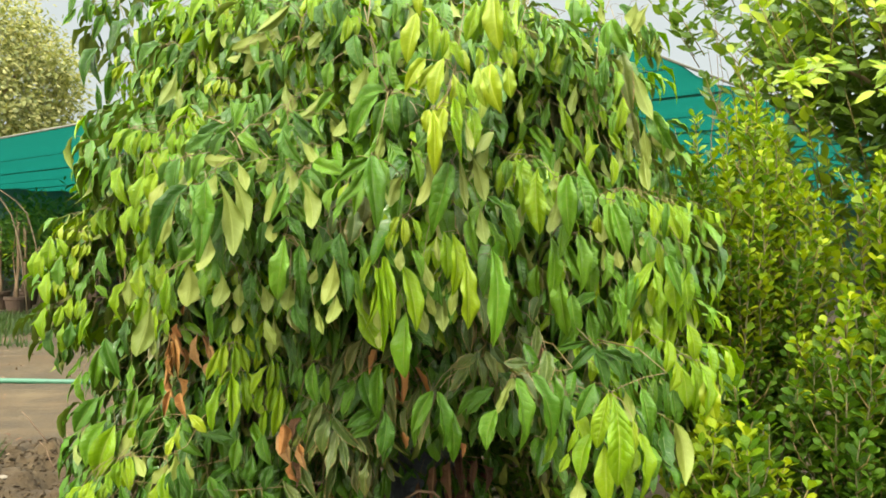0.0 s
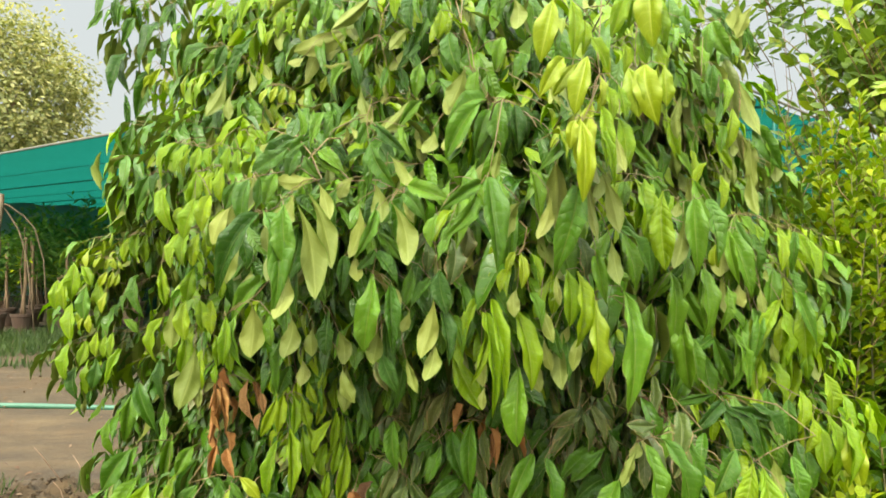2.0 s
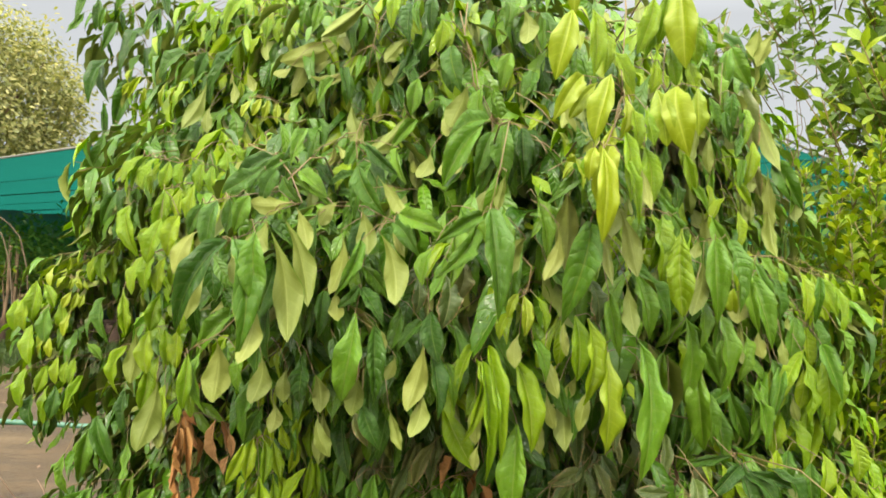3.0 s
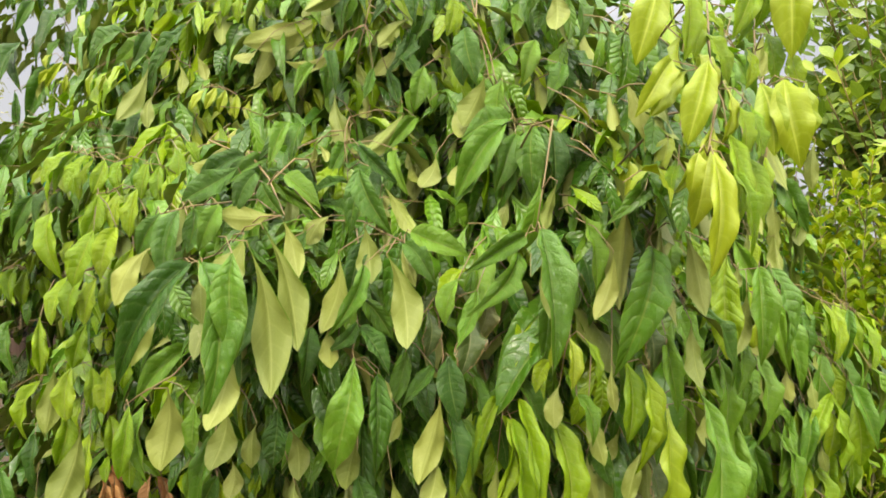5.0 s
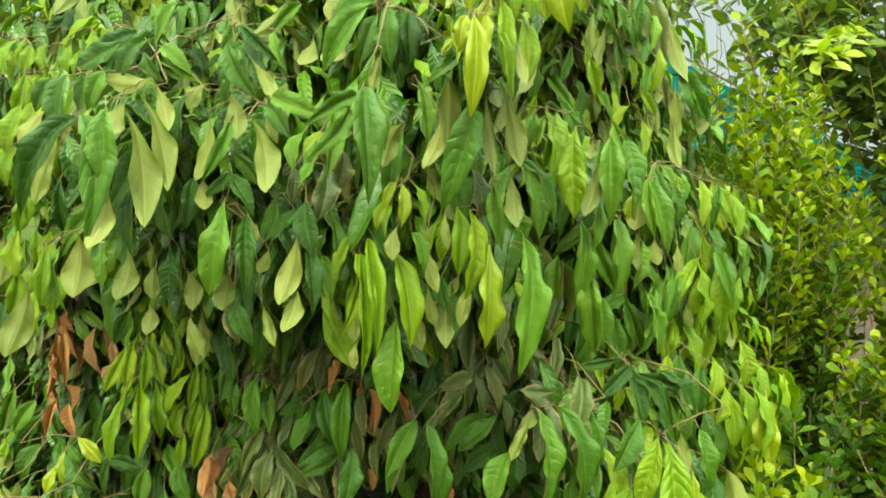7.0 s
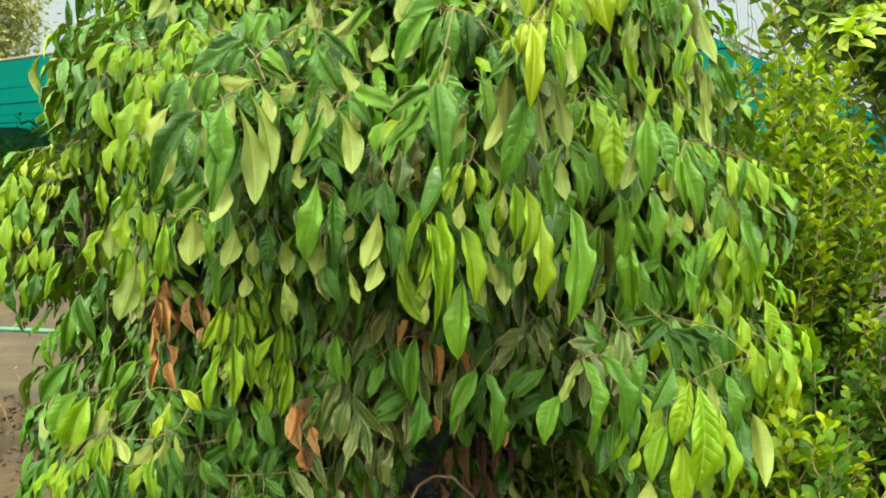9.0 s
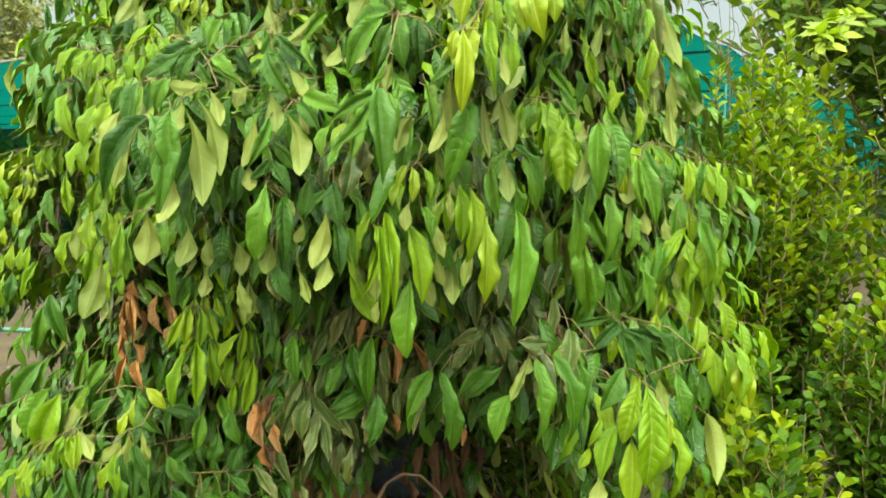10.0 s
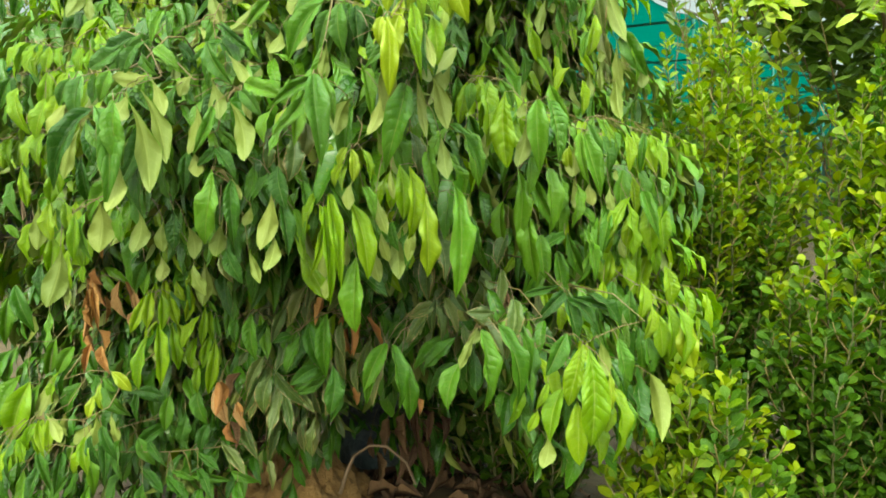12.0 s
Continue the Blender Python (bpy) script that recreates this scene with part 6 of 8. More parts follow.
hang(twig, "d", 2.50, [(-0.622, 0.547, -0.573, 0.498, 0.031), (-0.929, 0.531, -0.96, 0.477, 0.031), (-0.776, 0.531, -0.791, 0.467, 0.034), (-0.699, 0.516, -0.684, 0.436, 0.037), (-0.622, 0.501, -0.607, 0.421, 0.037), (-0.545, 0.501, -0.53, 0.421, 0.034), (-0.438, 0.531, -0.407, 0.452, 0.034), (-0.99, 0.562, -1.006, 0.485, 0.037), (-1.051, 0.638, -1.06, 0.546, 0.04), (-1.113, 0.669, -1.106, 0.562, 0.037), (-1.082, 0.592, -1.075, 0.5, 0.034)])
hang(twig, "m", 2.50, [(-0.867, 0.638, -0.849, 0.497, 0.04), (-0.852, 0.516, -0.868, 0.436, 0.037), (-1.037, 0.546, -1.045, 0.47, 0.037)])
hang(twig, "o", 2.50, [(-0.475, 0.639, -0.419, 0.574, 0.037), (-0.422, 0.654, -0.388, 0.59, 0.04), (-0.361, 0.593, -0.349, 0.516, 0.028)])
# dry roots
twig = tree_twig(TREE, [(-0.024, 3.011, 0.64), (0.071, 2.972, 0.611), (0.164, 2.936, 0.61)])
hang(twig, "k", 2.95, [(-0.031, 0.582, -0.041, 0.466, 0.038), (0.025, 0.582, 0.034, 0.447, 0.034), (0.063, 0.619, 0.073, 0.484, 0.034), (0.119, 0.601, 0.1, 0.503, 0.03), (0.006, 0.469, -0.004, 0.353, 0.034), (-0.069, 0.451, -0.059, 0.353, 0.03), (0.081, 0.488, 0.099, 0.391, 0.034), (-0.088, 0.526, -0.077, 0.447, 0.026), (0.147, 0.572, 0.152, 0.47, 0.03)])
# low mid old
twig = tree_twig(TREE, [(-0.242, 2.701, 0.73), (-0.139, 2.667, 0.755)])
hang(twig, "o", 2.67, [(-0.173, 0.771, -0.19, 0.663, 0.04), (-0.265, 0.679, -0.274, 0.571, 0.034), (-0.24, 0.671, -0.249, 0.563, 0.037), (-0.307, 0.738, -0.315, 0.638, 0.034), (-0.34, 0.671, -0.374, 0.554, 0.03), (-0.424, 0.738, -0.441, 0.638, 0.034)])
hang(twig, "r", 2.67, [(-0.139, 0.905, -0.147, 0.838, 0.02), (-0.106, 0.805, -0.097, 0.755, 0.02)])
hang(twig, "d", 2.67, [(-0.206, 0.754, -0.232, 0.671, 0.037)])
# mid right dense
twig = tree_twig(TREE, [(0.581, 2.531, 1.436), (0.506, 2.5, 1.401)])
hang(twig, "m", 2.50, [(0.369, 1.382, 0.448, 1.232, 0.044), (0.446, 1.177, 0.465, 1.04, 0.048), (0.523, 1.263, 0.491, 1.097, 0.041), (0.398, 1.396, 0.308, 1.317, 0.046), (0.6, 1.317, 0.586, 1.184, 0.041), (0.475, 1.228, 0.528, 1.102, 0.043), (0.675, 1.345, 0.708, 1.221, 0.041), (0.552, 1.273, 0.511, 1.133, 0.036), (0.427, 1.167, 0.342, 1.023, 0.043), (0.504, 1.249, 0.532, 1.104, 0.032), (0.38, 1.165, 0.351, 1.027, 0.036), (0.581, 1.285, 0.556, 1.158, 0.038)])
hang(twig, "m", 2.50, [(0.457, 1.227, 0.351, 1.16, 0.041)])
hang(twig, "m", 2.50, [(0.569, 1.302, 0.552, 1.157, 0.046)])
hang(twig, "y", 2.50, [(0.646, 1.331, 0.569, 1.215, 0.039), (0.629, 1.326, 0.641, 1.158, 0.046)])
# back flush
twig = tree_twig(TREE, [(0.244, 2.37, 2.079), (0.225, 2.339, 2.022), (0.206, 2.308, 1.967)])
hang(twig, "f", 2.31, [(0.19, 1.944, 0.198, 1.876, 0.022)])
hang(twig, "y", 2.31, [(0.222, 1.967, 0.214, 1.912, 0.025), (0.245, 1.951, 0.253, 1.904, 0.019), (0.269, 1.944, 0.274, 1.904, 0.019), (0.182, 1.936, 0.178, 1.876, 0.019), (0.135, 1.912, 0.151, 1.86, 0.019)])
hang(twig, "m", 2.31, [(0.222, 2.054, 0.211, 1.991, 0.019), (0.245, 2.054, 0.269, 1.991, 0.019), (0.238, 1.896, 0.217, 1.826, 0.022), (0.261, 1.889, 0.28, 1.826, 0.022), (0.3, 2.03, 0.289, 1.967, 0.022), (0.324, 2.014, 0.34, 1.951, 0.022)])
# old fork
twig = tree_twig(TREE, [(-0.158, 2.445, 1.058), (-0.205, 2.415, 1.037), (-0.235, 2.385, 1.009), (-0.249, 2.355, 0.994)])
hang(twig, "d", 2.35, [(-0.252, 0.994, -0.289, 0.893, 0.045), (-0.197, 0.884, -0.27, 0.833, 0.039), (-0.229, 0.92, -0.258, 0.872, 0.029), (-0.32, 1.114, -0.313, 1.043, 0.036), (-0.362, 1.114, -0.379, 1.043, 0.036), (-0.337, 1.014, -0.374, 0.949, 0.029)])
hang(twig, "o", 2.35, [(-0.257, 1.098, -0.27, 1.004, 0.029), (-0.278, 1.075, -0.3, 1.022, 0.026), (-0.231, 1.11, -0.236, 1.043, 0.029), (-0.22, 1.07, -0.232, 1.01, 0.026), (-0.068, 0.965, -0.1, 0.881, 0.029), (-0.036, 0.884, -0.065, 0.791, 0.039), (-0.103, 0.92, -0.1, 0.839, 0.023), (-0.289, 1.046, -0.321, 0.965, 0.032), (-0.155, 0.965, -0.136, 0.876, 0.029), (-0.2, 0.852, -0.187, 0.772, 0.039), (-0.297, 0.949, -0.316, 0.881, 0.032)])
hang(twig, "r", 2.35, [(-0.189, 1.081, -0.21, 1.01, 0.026), (-0.128, 1.033, -0.124, 0.923, 0.029)])
# right shower
twig = tree_twig(TREE, [(0.483, 2.562, 1.532), (0.521, 2.532, 1.548), (0.557, 2.502, 1.551)])
hang(twig, "m", 2.50, [(0.498, 1.504, 0.515, 1.367, 0.034), (0.523, 1.529, 0.561, 1.384, 0.034), (0.429, 1.606, 0.468, 1.521, 0.044), (0.395, 1.589, 0.404, 1.444, 0.041), (0.301, 1.657, 0.327, 1.572, 0.041), (0.164, 1.649, 0.15, 1.555, 0.034), (0.686, 1.504, 0.677, 1.384, 0.027), (0.592, 1.435, 0.609, 1.316, 0.034), (0.711, 1.384, 0.722, 1.264, 0.034), (0.489, 1.367, 0.475, 1.247, 0.038), (0.446, 1.384, 0.438, 1.281, 0.034)])
hang(twig, "y", 2.50, [(0.571, 1.529, 0.585, 1.427, 0.031), (0.25, 1.64, 0.229, 1.555, 0.027), (0.19, 1.64, 0.164, 1.521, 0.038), (0.622, 1.504, 0.626, 1.401, 0.031), (0.728, 1.483, 0.735, 1.367, 0.031), (0.66, 1.384, 0.67, 1.281, 0.034)])
hang(twig, "f", 2.50, [(0.472, 1.469, 0.479, 1.401, 0.031)])
# upper spray
twig = tree_twig(TREE, [(0.323, 2.691, 2.134), (0.301, 2.659, 1.999), (0.306, 2.626, 1.831)])
# light kinds chosen to put brightness into a spray that hangs in shadow
hang(twig, "m", 2.63, [(0.208, 2.039, 0.224, 1.951, 0.029), (0.272, 1.937, 0.373, 1.883, 0.03), (0.394, 1.922, 0.38, 1.829, 0.029), (0.319, 1.908, 0.28, 1.811, 0.029), (0.337, 1.836, 0.312, 1.743, 0.029), (0.308, 1.793, 0.254, 1.722, 0.025), (0.233, 1.779, 0.235, 1.686, 0.027), (0.355, 1.763, 0.364, 1.65, 0.038), (0.28, 1.749, 0.34, 1.661, 0.036), (0.401, 1.734, 0.446, 1.659, 0.029), (0.297, 1.677, 0.303, 1.593, 0.023)])
hang(twig, "y", 2.63, [(0.33, 2.025, 0.326, 1.939, 0.029), (0.254, 2.01, 0.233, 1.922, 0.027), (0.376, 1.996, 0.346, 1.896, 0.034), (0.301, 1.982, 0.301, 1.897, 0.023), (0.348, 1.953, 0.342, 1.867, 0.023), (0.244, 1.894, 0.296, 1.806, 0.029), (0.366, 1.879, 0.378, 1.781, 0.03), (0.29, 1.865, 0.251, 1.783, 0.025), (0.262, 1.822, 0.233, 1.74, 0.027), (0.383, 1.808, 0.409, 1.702, 0.036), (0.326, 1.72, 0.333, 1.636, 0.029), (0.251, 1.706, 0.219, 1.612, 0.027)])
hang(twig, "b", 2.63, [(0.226, 1.967, 0.233, 1.867, 0.034), (0.215, 1.851, 0.26, 1.779, 0.027), (0.373, 1.691, 0.36, 1.589, 0.027)])
# upper spray b
twig = tree_twig(TREE, [(0.525, 2.79, 2.086), (0.51, 2.758, 1.965), (0.495, 2.726, 1.81)])
hang(twig, "m", 2.73, [(0.42, 2.006, 0.396, 1.888, 0.039), (0.536, 1.989, 0.532, 1.872, 0.039), (0.465, 1.97, 0.489, 1.881, 0.03), (0.508, 1.935, 0.519, 1.853, 0.028), (0.553, 1.9, 0.534, 1.81, 0.024), (0.482, 1.883, 0.515, 1.777, 0.033), (0.454, 1.829, 0.489, 1.749, 0.028), (0.569, 1.812, 0.551, 1.719, 0.026), (0.499, 1.794, 0.499, 1.704, 0.028)])
hang(twig, "y", 2.73, [(0.579, 1.954, 0.56, 1.836, 0.033), (0.595, 1.864, 0.58, 1.745, 0.039), (0.525, 1.848, 0.536, 1.758, 0.026), (0.541, 1.758, 0.59, 1.686, 0.026), (0.471, 1.741, 0.458, 1.632, 0.033), (0.515, 1.706, 0.467, 1.621, 0.026), (0.558, 1.671, 0.556, 1.567, 0.033)])
hang(twig, "b", 2.73, [(0.437, 1.918, 0.411, 1.795, 0.041), (0.426, 1.777, 0.43, 1.661, 0.037), (0.586, 1.723, 0.584, 1.615, 0.028), (0.443, 1.688, 0.474, 1.565, 0.035)])
# arch left
twig = tree_twig(TREE, [(-0.621, 2.172, 1.718), (-0.571, 2.142, 1.697), (-0.535, 2.113, 1.669), (-0.512, 2.084, 1.634), (-0.495, 2.055, 1.606)])
hang(twig, "d", 2.05, [(-0.563, 1.686, -0.632, 1.602, 0.04), (-0.546, 1.68, -0.615, 1.609, 0.033), (-0.511, 1.64, -0.557, 1.597, 0.035), (-0.517, 1.7, -0.531, 1.669, 0.025), (-0.529, 1.664, -0.567, 1.629, 0.025), (-0.505, 1.657, -0.466, 1.646, 0.017)])
hang(twig, "m", 2.05, [(-0.539, 1.674, -0.591, 1.604, 0.027), (-0.502, 1.645, -0.439, 1.609, 0.019), (-0.498, 1.699, -0.508, 1.659, 0.027), (-0.476, 1.7, -0.479, 1.66, 0.029)])
hang(twig, "b", 2.05, [(-0.491, 1.639, -0.479, 1.583, 0.023)])
# arch mid
twig = tree_twig(TREE, [(-0.402, 2.209, 1.779), (-0.407, 2.18, 1.751), (-0.406, 2.151, 1.724)])
hang(twig, "d", 2.15, [(-0.408, 1.722, -0.432, 1.659, 0.029), (-0.403, 1.72, -0.41, 1.66, 0.029), (-0.395, 1.723, -0.352, 1.663, 0.024), (-0.383, 1.717, -0.319, 1.662, 0.027), (-0.392, 1.668, -0.344, 1.585, 0.042), (-0.481, 1.666, -0.444, 1.626, 0.029), (-0.397, 1.661, -0.457, 1.632, 0.02)])
hang(twig, "b", 2.15, [(-0.404, 1.727, -0.366, 1.738, 0.02), (-0.421, 1.786, -0.406, 1.729, 0.035), (-0.328, 1.768, -0.372, 1.713, 0.033), (-0.366, 1.664, -0.305, 1.589, 0.035), (-0.277, 1.719, -0.286, 1.649, 0.029), (-0.456, 1.727, -0.472, 1.68, 0.013), (-0.451, 1.727, -0.433, 1.698, 0.013)])
hang(twig, "m", 2.15, [(-0.301, 1.773, -0.341, 1.718, 0.029), (-0.323, 1.595, -0.242, 1.567, 0.027), (-0.437, 1.622, -0.369, 1.59, 0.027), (-0.314, 1.694, -0.301, 1.645, 0.027), (-0.473, 1.621, -0.445, 1.592, 0.022)])
# top mid
twig = tree_twig(TREE, [(-0.351, 2.289, 2.107), (-0.358, 2.261, 2.036), (-0.378, 2.232, 1.99), (-0.385, 2.204, 1.935)])
hang(twig, "b", 2.20, [(-0.4, 2.01, -0.481, 1.932, 0.03), (-0.326, 1.949, -0.361, 1.905, 0.028), (-0.395, 1.877, -0.368, 1.831, 0.018), (-0.462, 1.904, -0.519, 1.883, 0.028), (-0.252, 1.929, -0.264, 1.892, 0.016), (-0.245, 1.918, -0.248, 1.858, 0.016), (-0.469, 2.012, -0.489, 1.942, 0.025)])
hang(twig, "d", 2.20, [(-0.409, 1.98, -0.421, 1.914, 0.03), (-0.354, 2.011, -0.378, 1.939, 0.028), (-0.309, 1.945, -0.348, 1.858, 0.034), (-0.318, 1.903, -0.294, 1.855, 0.034), (-0.441, 1.875, -0.427, 1.816, 0.025), (-0.336, 1.856, -0.321, 1.811, 0.025), (-0.371, 1.855, -0.38, 1.809, 0.021)])
hang(twig, "y", 2.20, [(-0.343, 2.019, -0.349, 1.969, 0.03), (-0.316, 2.02, -0.32, 1.975, 0.03)])
hang(twig, "m", 2.20, [(-0.288, 1.962, -0.299, 1.919, 0.025), (-0.475, 1.863, -0.498, 1.811, 0.025), (-0.288, 2.019, -0.29, 1.964, 0.028), (-0.408, 1.911, -0.417, 1.853, 0.021), (-0.503, 1.999, -0.507, 1.953, 0.025), (-0.435, 2.025, -0.456, 1.967, 0.025)])
# upper young fan
twig = tree_twig(TREE, [(-0.722, 2.776, 2.253), (-0.729, 2.748, 2.196), (-0.743, 2.72, 2.141)])
hang(twig, "y", 2.72, [(-0.783, 2.184, -0.818, 2.092, 0.036), (-0.759, 2.185, -0.741, 2.115, 0.03), (-0.691, 2.188, -0.678, 2.14, 0.027), (-0.668, 2.189, -0.65, 2.102, 0.024), (-0.614, 2.146, -0.613, 2.097, 0.027), (-0.794, 2.081, -0.775, 2.037, 0.024), (-0.875, 2.15, -0.878, 2.125, 0.018), (-0.848, 2.136, -0.854, 2.088, 0.021), (-0.825, 2.122, -0.82, 2.077, 0.018)])
hang(twig, "m", 2.72, [(-0.722, 2.187, -0.726, 2.078, 0.027), (-0.732, 2.088, -0.763, 2.037, 0.024), (-0.725, 2.074, -0.719, 2.032, 0.021), (-0.908, 2.122, -0.918, 2.095, 0.018), (-0.862, 2.091, -0.875, 2.045, 0.024)])
hang(twig, "f", 2.72, [(-0.706, 2.157, -0.693, 2.064, 0.027)])
hang(twig, "d", 2.72, [(-0.645, 2.159, -0.658, 2.087, 0.03)])
# leaves between the twigs
twig = tree_twig(TREE, [(-1.016, 2.628, 1.57), (-0.958, 2.477, 1.51)])
hang(twig, "y", 2.30, [(-0.898, 1.592, -0.872, 1.486, 0.039)])
hang(twig, "y", 2.40, [(-0.939, 1.413, -0.928, 1.311, 0.029)])
# leaves between the twigs
twig = tree_twig(TREE, [(-1.26, 3.162, 1.161), (-1.2, 3.011, 1.11)])
hang(twig, "m", 3.00, [(-1.228, 1.368, -1.202, 1.231, 0.048), (-1.134, 0.941, -1.13, 0.805, 0.047)])
hang(twig, "y", 2.80, [(-1.065, 1.25, -1.087, 1.112, 0.048)])
hang(twig, "d", 2.90, [(-1.119, 1.103, -1.105, 0.968, 0.044)])
hang(twig, "m", 2.90, [(-1.256, 0.934, -1.245, 0.814, 0.034)])
# leaves between the twigs
twig = tree_twig(TREE, [(-1.175, 3.137, 0.894), (-1.119, 2.986, 0.857)])
hang(twig, "m", 2.90, [(-1.081, 0.875, -1.107, 0.743, 0.042)])
# leaves between the twigs
twig = tree_twig(TREE, [(-0.754, 2.987, 2.229), (-0.716, 2.835, 2.13)])
hang(twig, "m", 2.80, [(-0.61, 2.176, -0.621, 2.055, 0.042)])
hang(twig, "d", 2.60, [(-0.766, 2.035, -0.826, 1.909, 0.043)])
# leaves between the twigs
twig = tree_twig(TREE, [(-0.58, 2.311, 1.584), (-0.542, 2.16, 1.528)])
hang(twig, "m", 2.10, [(-0.525, 1.684, -0.523, 1.573, 0.033)])
hang(twig, "m", 2.00, [(-0.364, 1.672, -0.386, 1.567, 0.035)])
hang(twig, "d", 2.00, [(-0.531, 1.48, -0.572, 1.353, 0.05), (-0.477, 1.492, -0.466, 1.391, 0.032), (-0.521, 1.447, -0.523, 1.305, 0.054)])
hang(twig, "d", 2.20, [(-0.736, 1.433, -0.727, 1.322, 0.032)])
hang(twig, "d", 2.10, [(-0.481, 1.444, -0.489, 1.324, 0.034)])
# leaves between the twigs
twig = tree_twig(TREE, [(-0.636, 2.426, 1.351), (-0.597, 2.275, 1.307)])
hang(twig, "m", 2.20, [(-0.636, 1.387, -0.715, 1.285, 0.043)])
hang(twig, "m", 2.10, [(-0.601, 1.39, -0.588, 1.252, 0.052), (-0.573, 1.262, -0.59, 1.134, 0.038)])
hang(twig, "b", 2.30, [(-0.463, 1.201, -0.461, 1.086, 0.039)])
# leaves between the twigs
twig = tree_twig(TREE, [(-0.88, 2.824, 0.74), (-0.833, 2.673, 0.719)])
hang(twig, "d", 2.60, [(-0.802, 0.745, -0.777, 0.646, 0.028)])
# leaves between the twigs
twig = tree_twig(TREE, [(-0.097, 2.226, 1.632), (-0.09, 2.075, 1.574)])
hang(twig, "m", 1.90, [(-0.073, 1.615, -0.053, 1.507, 0.029)])
hang(twig, "b", 1.90, [(-0.026, 1.613, -0.022, 1.489, 0.041)])
hang(twig, "m", 2.00, [(-0.208, 1.568, -0.212, 1.453, 0.041)])
hang(twig, "d", 2.00, [(-0.092, 1.539, -0.11, 1.402, 0.037), (-0.034, 1.488, 0.016, 1.355, 0.05)])
# leaves between the twigs
twig = tree_twig(TREE, [(-0.297, 2.474, 1.24), (-0.279, 2.324, 1.202)])
hang(twig, "d", 2.00, [(-0.356, 1.309, -0.346, 1.19, 0.036)])
hang(twig, "b", 2.00, [(-0.019, 1.288, 0, 1.174, 0.04)])
hang(twig, "d", 2.20, [(-0.325, 1.217, -0.341, 1.095, 0.042)])
hang(twig, "d", 2.30, [(-0.28, 1.21, -0.288, 1.097, 0.032), (-0.432, 1.165, -0.404, 1.037, 0.048), (-0.115, 1.139, -0.138, 1.003, 0.043)])
hang(twig, "y", 2.10, [(-0.211, 1.226, -0.155, 1.116, 0.046)])
hang(twig, "d", 2.40, [(-0.424, 1.103, -0.452, 0.962, 0.04)])
# leaves between the twigs
twig = tree_twig(TREE, [(-0.21, 2.664, 0.937), (-0.199, 2.513, 0.912)])
hang(twig, "o", 2.40, [(-0.191, 0.931, -0.173, 0.806, 0.043)])
# leaves between the twigs
twig = tree_twig(TREE, [(0.13, 2.479, 1.875), (0.122, 2.328, 1.798)])
hang(twig, "m", 2.20, [(0.117, 1.781, 0.158, 1.683, 0.037)])
# leaves between the twigs
twig = tree_twig(TREE, [(0.215, 2.486, 1.586), (0.202, 2.335, 1.527)])
hang(twig, "b", 2.10, [(0.089, 1.678, 0.059, 1.539, 0.047)])
hang(twig, "m", 2.30, [(0.177, 1.535, 0.238, 1.406, 0.045)])
hang(twig, "m", 2.20, [(0.159, 1.501, 0.188, 1.363, 0.048)])
hang(twig, "m", 2.40, [(0.286, 1.477, 0.27, 1.361, 0.039)])
hang(twig, "d", 2.40, [(0.374, 1.472, 0.331, 1.364, 0.036)])
hang(twig, "m", 2.10, [(0.102, 1.454, 0.141, 1.317, 0.037)])
# leaves between the twigs
twig = tree_twig(TREE, [(0.228, 2.521, 1.232), (0.214, 2.371, 1.194)])
hang(twig, "o", 2.10, [(0.065, 1.283, 0.102, 1.16, 0.039), (0.262, 1.103, 0.242, 0.98, 0.045)])
hang(twig, "d", 2.20, [(0.17, 1.28, 0.222, 1.16, 0.038)])
hang(twig, "o", 2.30, [(0.078, 1.202, 0.076, 1.08, 0.04), (0.263, 1.151, 0.243, 1.03, 0.033)])
hang(twig, "m", 2.40, [(0.27, 1.193, 0.257, 1.09, 0.036)])
hang(twig, "d", 2.50, [(0.346, 1.205, 0.331, 1.081, 0.035)])
# leaves between the twigs
twig = tree_twig(TREE, [(0.334, 2.391, 0.949), (0.313, 2.241, 0.931)])
hang(twig, "m", 2.10, [(0.284, 0.976, 0.303, 0.876, 0.03)])
hang(twig, "y", 2.10, [(0.279, 0.924, 0.253, 0.813, 0.031)])
hang(twig, "y", 2.20, [(0.335, 0.956, 0.373, 0.827, 0.046)])
# leaves between the twigs
twig = tree_twig(TREE, [(0.576, 3.146, 2.198), (0.549, 2.995, 2.099)])
hang(twig, "m", 2.90, [(0.53, 2.075, 0.538, 1.961, 0.033)])
# leaves between the twigs
twig = tree_twig(TREE, [(0.714, 3.073, 1.737), (0.679, 2.922, 1.66)])
hang(twig, "b", 2.90, [(0.695, 1.676, 0.699, 1.563, 0.043)])
hang(twig, "m", 2.80, [(0.617, 1.628, 0.607, 1.525, 0.028)])
# leaves between the twigs
twig = tree_twig(TREE, [(0.73, 2.779, 1.202), (0.69, 2.629, 1.158)])
hang(twig, "y", 2.60, [(0.72, 1.261, 0.717, 1.146, 0.035), (0.711, 1.191, 0.692, 1.064, 0.033), (0.75, 1.204, 0.756, 1.1, 0.031), (0.742, 1.141, 0.708, 1.014, 0.05)])
hang(twig, "y", 2.50, [(0.597, 1.174, 0.576, 1.072, 0.037), (0.63, 1.16, 0.656, 1.033, 0.045)])
hang(twig, "m", 2.30, [(0.511, 1.06, 0.537, 0.932, 0.035)])
# leaves between the twigs
twig = tree_twig(TREE, [(0.459, 2.393, 0.898), (0.43, 2.243, 0.883)])
